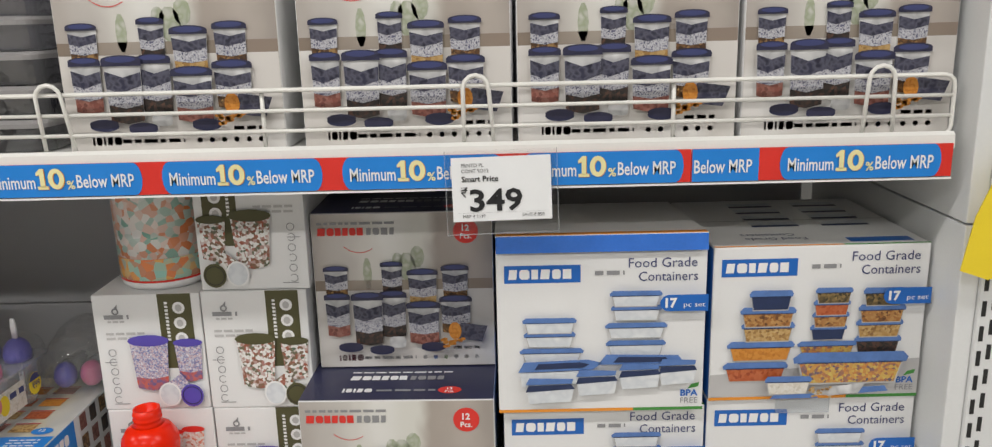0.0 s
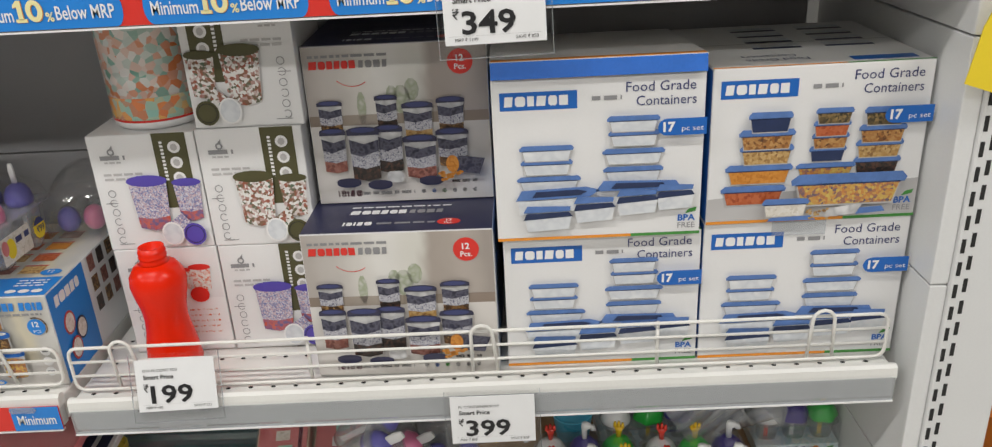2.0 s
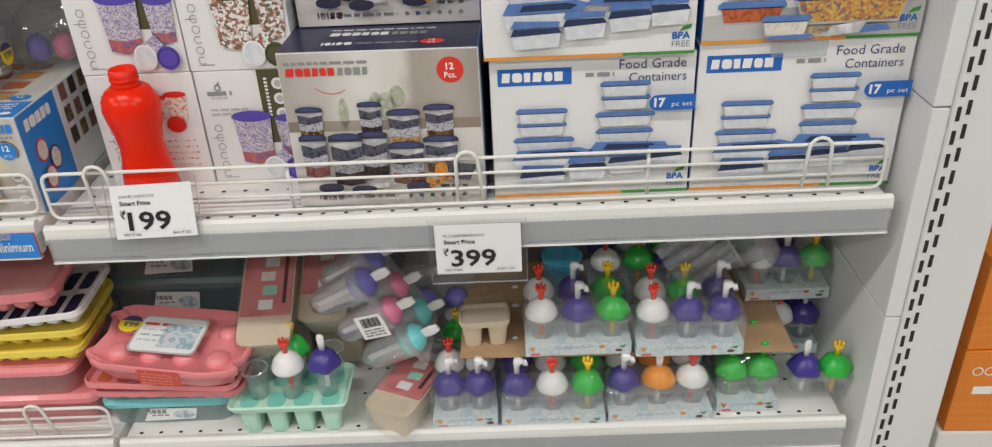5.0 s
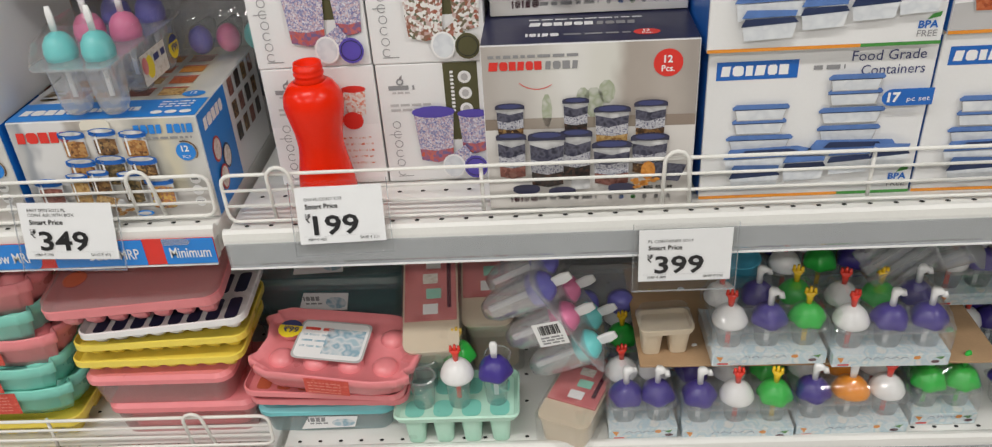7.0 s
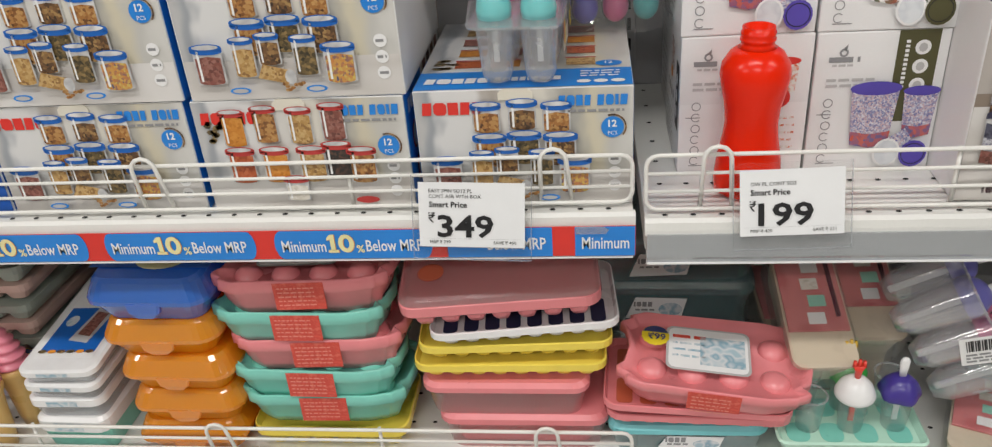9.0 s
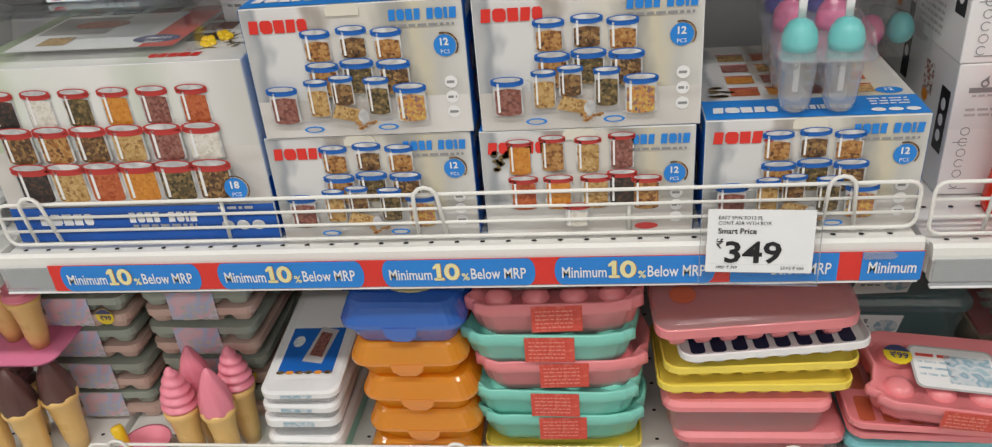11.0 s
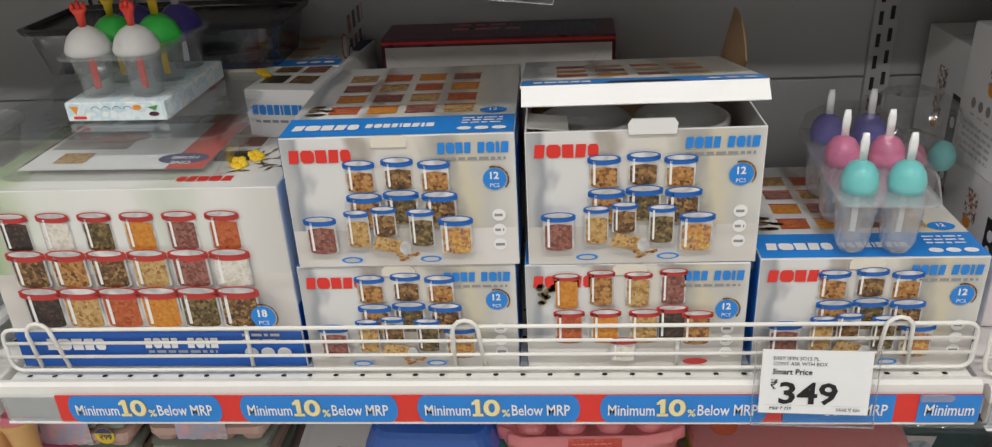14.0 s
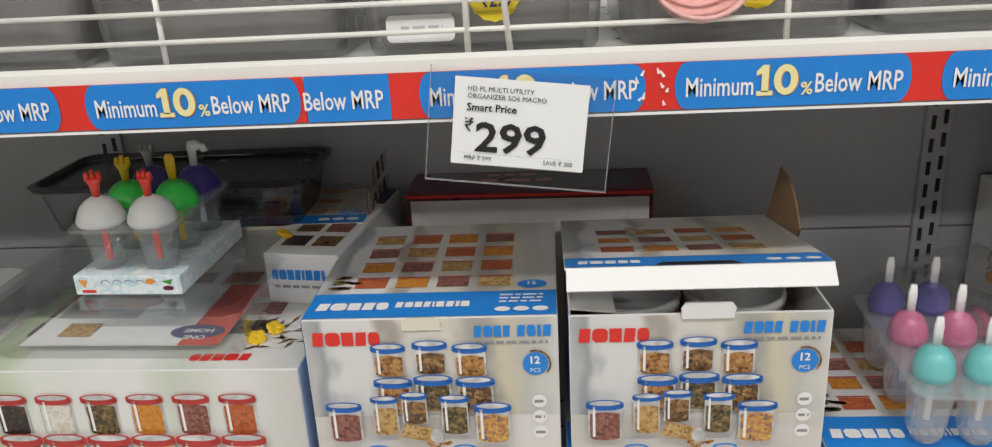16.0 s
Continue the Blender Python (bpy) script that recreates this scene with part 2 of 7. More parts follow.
M["ticket"] = paint("ticket_paper", (0.82, 0.83, 0.84), 0.5, 0.02, 30, 0.01)
M["redplastic"] = paint("red_plastic", (0.86, 0.020, 0.001), 0.22, 0.04, 20, 0.01)
M["redplastic"].node_tree.nodes["Principled BSDF"].inputs["Specular IOR Level"].default_value = 0.3
M["floor"] = paint("floor_tile", (0.62, 0.60, 0.56), 0.25, 0.1, 3, 0.02)
M["wall"] = paint("store_wall", (0.42, 0.42, 0.41), 0.8, 0.05, 2, 0.05)
M["ceil"] = paint("ceiling_board", (0.50, 0.50, 0.49), 0.9, 0.05, 3, 0.1)

M["navyblue"] = paint("print_dusk_blue", (0.02, 0.045, 0.13), 0.35, 0.06)
M["p_darkgrey"] = paint("plastic_smoke", (0.035, 0.035, 0.04), 0.25, 0.05)
M["p_pinkpale"] = paint("plastic_pale_pink", (0.80, 0.45, 0.42), 0.3, 0.04)
M["cartonorange"] = paint("carton_orange", (0.75, 0.22, 0.02), 0.4, 0.08)
M["cream_card"] = paint("cream_card", (0.74, 0.70, 0.60), 0.5, 0.04)
M["whiteinner"] = paint("inner_board", (0.70, 0.69, 0.66), 0.6, 0.05)
M["steelbowl"] = paint("white_bowl", (0.6, 0.6, 0.6), 0.25, 0.05)
M["bowlred"] = paint("jar_lid_red", (0.30, 0.015, 0.02), 0.3, 0.05)
M["flapblue"] = paint("flap_blue_gloss", (0.03, 0.16, 0.62), 0.12, 0.1, 25, 0.03, coat=0.6)
M["blue18"] = paint("print_deep_blue", (0.010, 0.10, 0.45), 0.32, 0.05)

# ---- mesh helpers ----


def mesh_of(name, bm, mats):
    bmesh.ops.recalc_face_normals(bm, faces=bm.faces)
    me = bpy.data.meshes.new(name)
    bm.to_mesh(me)
    bm.free()
    for m in mats if isinstance(mats, (list, tuple)) else [mats]:
        me.materials.append(m)
    return me


def smooth(me, on=True):
    for p in me.polygons:
        p.use_smooth = on
    return me


def part(name, bm, material, parent, label="", soft=False):
    """One mesh under a thing or a part."""
    me = mesh_of(name, bm, material) if isinstance(bm, bmesh.types.BMesh) else bm
    if soft:
        smooth(me)
    ob = new(name, me)
    ob.parent = parent
    if label:
        ob["label"] = label
    return ob


def thing(name, label, category, m=None, group="", kind=""):
    ob = new(name)
    ob.empty_display_size = 0.05
    if m is not None:
        ob.matrix_world = m
    return tagged(ob, label, category, group, kind)


def solid(name, bm, material, label, category, kind="structure", soft=False):
    me = mesh_of(name, bm, material)
    if soft:
        smooth(me)
    return tagged(new(name, me), label, category, "", kind)


def add_box(bm, x0, x1, y0, y1, z0, z1, bevel=0.0, mi=0):
    vs = [bm.verts.new((x, y, z)) for z in (z0, z1) for y in (y0, y1) for x in (x0, x1)]
    fs = [bm.faces.new([vs[i] for i in f]) for f in ((0, 2, 3, 1), (4, 5, 7, 6), (0, 1, 5, 4), (2, 6, 7, 3), (0, 4, 6, 2), (1, 3, 7, 5))]
    for f in fs:
        f.material_index = mi
    if bevel:
        bmesh.ops.bevel(bm, geom=list({e for f in fs for e in f.edges}), offset=bevel, segments=2, affect="EDGES", profile=0.6)
    return fs


def box(x0, x1, y0, y1, z0, z1, bevel=0.0):
    bm = bmesh.new()
    add_box(bm, x0, x1, y0, y1, z0, z1, bevel)
    return bm


def outline(w, d, r, n=4):
    """A rounded rectangle round the origin."""
    r = min(r, w / 2 - 1e-5, d / 2 - 1e-5)
    pts = []
    for cx, cy, a0 in ((w / 2 - r, d / 2 - r, 0), (-w / 2 + r, d / 2 - r, 90), (-w / 2 + r, -d / 2 + r, 180), (w / 2 - r, -d / 2 + r, 270)):
        for i in range(n + 1):
            a = radians(a0 + 90 * i / n)
            pts.append((cx + r * math.cos(a), cy + r * math.sin(a)))
    return pts


def loft(levels, n=4, bottom=True, top=True, bm=None, at=(0, 0), mi=0):
    """Rounded rectangles (z, w, d, r) joined one above the other."""
    bm = bm or bmesh.new()
    rings = []
    for lv in levels:
        z, w, d, r = lv[:4]
        ox, oy = lv[4:6] if len(lv) > 4 else (0, 0)
        rings.append([bm.verts.new((at[0] + ox + x, at[1] + oy + y, z)) for x, y in outline(w, d, r, n)])
    k = len(rings[0])
    fs = []
    for a, b in zip(rings, rings[1:]):
        for i in range(k):
            fs.append(bm.faces.new((a[i], a[(i + 1) % k], b[(i + 1) % k], b[i])))
    if bottom:
        fs.append(bm.faces.new(rings[0][::-1]))
    if top:
        fs.append(bm.faces.new(rings[-1]))
    for f in fs:
        f.material_index = mi
    return bm


def lathe(profile, n=20, bm=None, at=(0, 0), cap=True, mi=0):
    bm = bm or bmesh.new()
    rings = []
    for r, z in profile:
        rings.append([bm.verts.new((at[0] + r * math.cos(2 * math.pi * i / n), at[1] + r * math.sin(2 * math.pi * i / n), z)) for i in range(n)])
    for a, b in zip(rings, rings[1:]):
        for i in range(n):
            bm.faces.new((a[i], a[(i + 1) % n], b[(i + 1) % n], b[i])).material_index = mi
    if cap:
        bm.faces.new(rings[0][::-1]).material_index = mi
        bm.faces.new(rings[-1]).material_index = mi
    return bm


def rod(pts, r, n=6, bm=None, closed=False):
    """A round bar along points."""
    bm = bm or bmesh.new()
    pts = [Vector(p) for p in pts]
    rings, k = [], len(pts)
    up = Vector((0, 1, 0.01))
    for i, p in enumerate(pts):
        if closed:
            d = pts[(i + 1) % k] - pts[i - 1]
        else:
            d = pts[min(i + 1, k - 1)] - pts[max(i - 1, 0)]
        d.normalize()
        s = d.cross(up)
        if s.length < 1e-3:
            s = d.cross(Vector((1, 0, 0)))
        s.normalize()
        t = s.cross(d)
        rings.append([bm.verts.new(p + r * (math.cos(2 * math.pi * j / n) * s + math.sin(2 * math.pi * j / n) * t)) for j in range(n)])
    for i in range(k if closed else k - 1):
        a, b = rings[i], rings[(i + 1) % k]
        for j in range(n):
            bm.faces.new((a[j], a[(j + 1) % n], b[(j + 1) % n], b[j]))
    if not closed:
        bm.faces.new(rings[0][::-1])
        bm.faces.new(rings[-1])
    return bm


GLYPHS = {}


def glyphs(text, bold=0.0):
    """Outline polygons of a line of text, one unit high, from the built-in font."""
    key = (text, bold)
    if key not in GLYPHS:
        c = bpy.data.curves.new("lettering", "FONT")
        c.body, c.resolution_u, c.offset, c.fill_mode = text, 2, bold, "FRONT"
        ob = bpy.data.objects.new("lettering", c)
        me = bpy.data.meshes.new_from_object(ob)
        vs = [(v.co.x, v.co.y) for v in me.vertices]
        fs = [tuple(p.vertices) for p in me.polygons]
        bpy.data.objects.remove(ob)
        bpy.data.meshes.remove(me)
        bpy.data.curves.remove(c)
        GLYPHS[key] = (vs, fs)
    return GLYPHS[key]


class Print:
    """Flat printed shapes on a face: u to the right, v up, layers a hair above one another; it faces -y."""

    def __init__(self):
        self.v, self.f, self.mi, self.mats = [], [], [], []
        self.words = set()

    def slot(self, m):
        if m not in self.mats:
            self.mats.append(m)
        return self.mats.index(m)

    def poly(self, pts, m, layer=1):
        k = len(self.v)
        self.v += [(u, -0.00035 * layer, v) for u, v in pts]
        self.f.append(tuple(range(k, k + len(pts))))
        self.mi.append(self.slot(M[m]))

    def rect(self, u0, v0, u1, v1, m, layer=1, r=0.0):
        if r:
            self.poly([((u0 + u1) / 2 + x, (v0 + v1) / 2 + y) for x, y in outline(u1 - u0, v1 - v0, r)], m, layer)
        else:
            self.poly([(u0, v0), (u1, v0), (u1, v1), (u0, v1)], m, layer)

    def oval(self, u, v, ru, rv, m, layer=1, n=16):
        self.poly([(u + ru * math.cos(2 * math.pi * i / n), v + rv * math.sin(2 * math.pi * i / n)) for i in range(n)], m, layer)

    def ring(self, u, v, r0, r1, m, layer=1, a0=0, a1=360, n=20):
        for i in range(n):
            a, b = radians(a0 + (a1 - a0) * i / n), radians(a0 + (a1 - a0) * (i + 1) / n)
            self.poly([(u + r0 * math.cos(a), v + r0 * math.sin(a)), (u + r1 * math.cos(a), v + r1 * math.sin(a)), (u + r1 * math.cos(b), v + r1 * math.sin(b)), (u + r0 * math.cos(b), v + r0 * math.sin(b))], m, layer)

    def text(self, u, v, h, s, m, layer=3, bold=0.0, align="l", width=None, turn=0, slant=0.0, flip=False):
        vs, fs = glyphs(s, bold)
        if not vs:
            return
        x0, x1 = min(p[0] for p in vs), max(p[0] for p in vs)
        k = h / 0.70
        ku = (width / (x1 - x0)) if width else k
        w = (x1 - x0) * ku
        off = {"l": 0, "c": -w / 2, "r": -w}[align]
        base, ca, sa = len(self.v), math.cos(radians(turn)), math.sin(radians(turn))
        for x, y in vs:
            a, b = (x - x0) * ku + off + slant * y * k, y * k
            if flip:
                a, b = -a, -b
            self.v.append((u + a * ca - b * sa, -0.00035 * layer, v + a * sa + b * ca))
        for f in fs:
            self.words.add(len(self.f))
            self.f.append(tuple(base + i for i in f))
            self.mi.append(self.slot(M[m]))

    def bars(self, u, v, h, widths, m, layer=3, gap=None, turn=0):
        """A word mark as a row of plain blocks."""
        gap = gap if gap is not None else h * 0.22
        ca, sa = math.cos(radians(turn)), math.sin(radians(turn))
        x = 0
        for i, w in enumerate(widths):
            w = w * h
            shapes = [((0, 0), (w, 0), (w, h), (0, h))]
            if abs(w) >= 0.5 * abs(h):
                q = i % 3
                if q == 0:
                    shapes = [((0, 0), (w * 0.88, 0), (w, h), (w * 0.12, h))]
                elif q == 1:
                    shapes = [((w * 0.2, 0), (w * 0.8, 0), (w, h * 0.2), (w, h * 0.8), (w * 0.8, h), (w * 0.2, h), (0, h * 0.8), (0, h * 0.2))]
            for pts in shapes:
                self.words.add(len(self.f))
                self.poly([(u + (x + a) * ca - b * sa, v + (x + a) * sa + b * ca) for a, b in pts], m, layer)
            x += w + gap

    def line_text(self, u, v, h, length, m, layer=3, seed=1):
        """A line of writing too small to read: short bars."""
        rnd = random.Random(seed)
        x = 0
        while x < length:
            w = min(rnd.uniform(1.2, 4.5) * h, length - x)
            self.words.add(len(self.f))
            self.rect(u + x, v, u + x + w, v + h, m, layer)
            x += w + 0.8 * h

    def mesh(self, name, words=None):
        """A mesh of all shapes, or of the lettering alone, or of the rest."""
        pick = [i for i in range(len(self.f)) if words is None or (i in self.words) == words]
        used, vs, fs, slots = {}, [], [], []
        for i in pick:
            for k in self.f[i]:
                if k not in used:
                    used[k] = len(vs)
                    vs.append(self.v[k])
            fs.append(tuple(used[k] for k in self.f[i]))
            if self.mi[i] not in slots:
                slots.append(self.mi[i])
        me = bpy.data.meshes.new(name)
        me.from_pydata(vs, [], fs)
        me.update()
        for p, i in zip(me.polygons, pick):
            p.material_index = slots.index(self.mi[i])
        for k in slots:
            me.materials.append(self.mats[k])
        return me


def put_print(pr, name, parent, loc=(0, 0, 0), face="front", label=""):
    """A print on a face of its thing: the picture as a part, its lettering as a part of that."""
    turn = {"front": (0, 0, 0), "top": (-90, 0, 0), "left": (0, 0, -90), "right": (0, 0, 90), "back": (0, 0, 180)}[face]
    split = parent.parent is None and 0 < len(pr.words) < len(pr.f)
    ob = part(name, pr.mesh(name, False if split else None), None, parent, label)
    ob.matrix_basis = pose(*loc, *turn)
    if split:
        tagged(part("lettering", pr.mesh("lettering", True), None, ob), kind="stuff")
    return ob

# ---- the large structure ----
solid("floor", box(-5, 5, -4, 3, -0.1, 0), M["floor"], "pale glossy store floor tiles", "floor")
solid("ceiling", box(-5, 5, -4, 3, 3.2, 3.3), M["ceil"], "plain white store ceiling", "ceiling")
solid("wall_south", box(-5, 5, -4.1, -4, 0, 3.2), M["wall"], "plain pale store wall", "wall")
solid("wall_north", box(-5, 5, 3, 3.1, 0, 3.2), M["wall"], "plain pale store wall", "wall")
solid("wall_west", box(-5.1, -5, -4, 3, 0, 3.2), M["wall"], "plain pale store wall", "wall")
solid("wall_east", box(5, 5.1, -4, 3, 0, 3.2), M["wall"], "plain pale store wall", "wall")

BACK = 0.35          # back panel of the shelving
Z_UP, Z_MID, Z_LEFT, Z_LOW = 1.5165, 1.081, 1.0885, 0.775   # deck tops


def back_panels():
    for i, (x0, x1) in enumerate(((-1.8, -0.9), (-0.9, 0.0), (0.0, 0.905))):
        root = thing("gondola_back", "grey painted steel back panels of a shelving bay", "shelving back", pose(x0, 0, 0), "shelving backs", "structure")
        for k in range(9):
            z = 0.1 + 0.2325 * k - 0.0025
            part("panel", box(0.012, x1 - x0 - 0.012, BACK, BACK + 0.015, z, z + 0.2305, 0.0015), M["back"], root)


def upright(x, y, z0, z1, w=0.028, rows=(-0.006, 0.006)):
    root = thing("slotted_upright", "grey steel shelving upright with black slots", "upright", pose(x, y, 0), "uprights", "structure")
    part("post", box(-w / 2, w / 2, 0, 0.03, z0, z1, 0.002), M["back"], root)
    bm = bmesh.new()
    z = z0 + 0.02
    k = 0
    while z < z1 - 0.03:
        for r in rows:
            add_box(bm, r - 0.0022, r + 0.0022, -0.0006, 0.002, z + (0.006 if r > 0 else 0), z + 0.015 + (0.006 if r > 0 else 0))
        z += 0.025
    part("slots", bm, M["hole"], root)


back_panels()
for x in (-1.8, -0.9, 0.0):
    upright(x, BACK - 0.006, 0.1, 2.1)

# end panel with its front post
root = thing("end_panel", "white painted steel end panels with a slotted front post", "end panel", pose(0, 0, 0), "", "structure")
for k in range(8):
    z = 1.188 + 0.25 * (k - 4)
    part("panel", box(0.912, 0.93, -0.016, BACK + 0.015, z + 0.001, z + 0.249, 0.0015), M["panel"], root)
part("front_post", box(0.9305, 1.0, -0.02, 0.03, 0.0, 2.1, 0.003), M["panel"], root)
bm = bmesh.new()
z = 0.05
while z < 2.05:
    add_box(bm, 0.9335, 0.9375, -0.0207, -0.018, z, z + 0.015)
    add_box(bm, 0.9425, 0.9465, -0.0207, -0.018, z + 0.0065, z + 0.0215)
    z += 0.025
part("slots", bm, M["hole"], root)


def holes(bm, x0, x1, y, z, step=0.025, r=0.0022):
    n = int((x1 - x0) / step)
    for i in range(n + 1):
        x = x0 + i * step
        bm.faces.new([bm.verts.new((x + r * 1.3 * math.cos(a), y + r * math.sin(a), z)) for a in [math.pi / 3 * j for j in range(6)]])


def shelf(x0, x1, ztop, label, channel=True, depth=BACK):
    """Steel shelf: perforated deck, rounded front lip, grey ticket profile with a clear cover."""
    root = thing("shelf", label, "shelf", pose(x0, 0, ztop), "gondola shelves", "structure")
    w = x1 - x0
    part("deck", box(0.002, w - 0.002, 0.004, depth, -0.03, 0, 0.002), M["white_metal"], root)
    bm = bmesh.new()
    holes(bm, 0.02, w - 0.02, 0.014, 0.0006)
    for k in range(6):
        holes(bm, 0.02, w - 0.02, 0.075 + 0.05 * k, 0.0006)
    part("perforations", bm, M["hole"], root)
    # rounded lip, swept from end to end
    prof = [(0.004, 0.004), (0.0, 0.0065), (-0.004, 0.007), (-0.0075, 0.004), (-0.0085, -0.003), (-0.0085, -0.008), (0.004, -0.008)]
    bm = bmesh.new()
    a = [bm.verts.new((0.001, y, z)) for y, z in prof]
    b = [bm.verts.new((w - 0.001, y, z)) for y, z in prof]
    for i in range(len(prof)):
        j = (i + 1) % len(prof)
        bm.faces.new((a[i], a[j], b[j], b[i]))
    bm.faces.new(a[::-1]); bm.faces.new(b)
    part("front_lip", bm, M["white_metal"], root)
    part("ticket_profile", box(0.003, w - 0.003, -0.006, 0.0035, -0.0325, -0.009, 0.001), M["groove"], root)
    if channel:
        c = part("ticket_cover", box(0.003, w - 0.003, -0.0105, -0.0095, -0.034, -0.006), M["strip"], root, "clear plastic ticket channel")
        part("cover_edge", box(0.003, w - 0.003, -0.0115, -0.006, -0.036, -0.0342), M["whitep"], root)
    return root


SH = {}
for zi, z in (("up", Z_UP), ("mid", Z_MID), ("low", Z_LOW), ("base", 0.42)):
    for bi, (x0, x1) in (("r", (0.003, 0.899)), ("l", (-0.897, -0.003)), ("far", (-1.797, -0.903))):
        SH[zi + bi] = shelf(x0, x1, Z_LEFT if zi == "mid" and bi != "r" else z, "white powder-coated steel shelf with perforated deck")

# ---- promotion strips ----


def promo_unit(pr, u, w, h, first=0.0, last=1.0):
    """One printed unit: a blue lozenge with lettering on red."""
    n = 8
    pts = []
    r = h * 0.55
    for i in range(n + 1):
        a = -math.pi / 2 + math.pi * i / n
        pts.append((u + w - 0.009 - r * 0.45 + 0.45 * r * math.cos(a), h / 2 + h / 2 * math.sin(a)))
    for i in range(n + 1):
        a = math.pi / 2 + math.pi * i / n
        pts.append((u + 0.009 + 0.45 * r + 0.45 * r * math.cos(a), h / 2 + h / 2 * math.sin(a)))
    pr.poly(pts, "sky", 1)
    pr.text(u + 0.016, h * 0.27, h * 0.40, "Minimum", "whitep", 3, 0.012, width=0.0415)
    for dx, m_, ly in ((0.0006, "orange", 3), (0.0, "cream", 4)):
        # the numeral, heavier than the font has it
        a, b = u + 0.0590 + dx, h * 0.24 - dx * 0.6
        t = h * 0.64
        pr.poly([(a + 0.0032, b + 0.0022), (a + 0.0074, b + 0.0022), (a + 0.0074, b + t), (a + 0.0040, b + t), (a, b + t * 0.80), (a, b + t * 0.66), (a + 0.0032, b + t * 0.72)], m_, ly)
        pr.rect(a + 0.0004, b, a + 0.0102, b + 0.0030, m_, ly)
        n = 20
        for i in range(n):
            p, q = 2 * math.pi * i / n, 2 * math.pi * (i + 1) / n
            c0, c1 = a + 0.0180, b + t / 2
            pr.poly([(c0 + 0.0030 * math.cos(p), c1 + t * 0.28 * math.sin(p)), (c0 + 0.0074 * math.cos(p), c1 + t * 0.5 * math.sin(p)), (c0 + 0.0074 * math.cos(q), c1 + t * 0.5 * math.sin(q)), (c0 + 0.0030 * math.cos(q), c1 + t * 0.28 * math.sin(q))], m_, ly)
    pr.text(u + 0.0862, h * 0.24, h * 0.26, "%", "cream", 4, 0.02, width=0.0075)
    pr.text(u + 0.0952, h * 0.27, h * 0.40, "Below MRP", "whitep", 3, 0.012, width=0.0525)


def promo_strip(x0, x1, z, pitch, phase, tilt=0.0, label="blue and red promotional shelf strip with white lettering"):
    h = 0.0300
    root = thing("promo_strip", label, "shelf strip", pose(x0, -0.0118, z, 0, 0, 0), "promotional strips")
    part("strip_card", box(0, x1 - x0, 0, 0.0008, 0, h), M["red"], root)
    pr = Print()
    u = phase
    while u < x1 - x0 - 0.02:
        if u >= -0.001 and u + pitch <= x1 - x0 + 0.013:
            promo_unit(pr, u, pitch, h)
        elif u < 0 and u + pitch > 0.06:
            # a unit cut by the strip's beginning: its last words
            pr.rect(0.0005, 0, u + pitch - 0.010, h, "sky", 1)
            if u + 0.0952 > -0.004:
                pr.text(u + 0.0952, h * 0.27, h * 0.40, "Below MRP", "whitep", 3, 0.012, width=0.0525)
        else:
            # a unit cut by the strip's end
            pr.rect(u + 0.010, 0, x1 - x0 - 0.0005, h, "sky", 1)
            if u + 0.05 < x1 - x0:
                pr.text(u + 0.016, h * 0.27, h * 0.40, "Minimum", "whitep", 3, 0.012, width=min(0.0415, x1 - x0 - u - 0.018))
        u += pitch
    put_print(pr, "lettering", root, (0, -0.0002, 0))
    return root


Z_S = -0.033
promo_strip(-0.840, -0.1725, Z_LEFT + Z_S, 0.1655, 0.002)
promo_strip(-0.172, -0.004, Z_LEFT + Z_S, 0.1635, -0.0585)
promo_strip(-1.79, -0.905, Z_LEFT + Z_S, 0.1635, 0.06)
promo_strip(-0.895, -0.561, Z_UP + Z_S, 0.1635, 0.0135)
promo_strip(-0.5605, -0.004, Z_UP + Z_S, 0.162, -0.096)
promo_strip(0.004, 0.6585, Z_UP + Z_S, 0.164, 0.001)
promo_strip(0.659, 0.895, Z_UP + Z_S, 0.164, -0.093)

# scraps left on the strips
scrap = thing("tape_scrap", "crumpled white tape scrap stuck on the promotional strip", "tape", pose(-0.058, -0.0135, Z_LEFT - 0.0055))
bm = loft([(-0.004, 0.026, 0.0016, 0.0007), (0.0, 0.030, 0.0022, 0.001, 0.001, 0), (0.003, 0.024, 0.0016, 0.0007, -0.001, 0)], 3, at=(0.015, 0))
part("tape", bm, M["frost"], scrap)
for i in range(9):
    rr = random.Random(700 + i)
    fx, fz = -0.347 + rr.uniform(0, 0.022), Z_UP + Z_S + rr.uniform(0.003, 0.026)
    q = thing("paper_scrap", "torn white paper residue on the red strip", "paper", pose(fx, -0.0131, fz, 0, rr.uniform(-40, 40), 0), "paper scraps")
    part("scrap", loft([(0, 0.0022, 0.0004, 0.0001), (rr.uniform(0.002, 0.005), 0.0008, 0.0004, 0.0001)], 1), M["whitep"], q)

# ---- wire fences ----


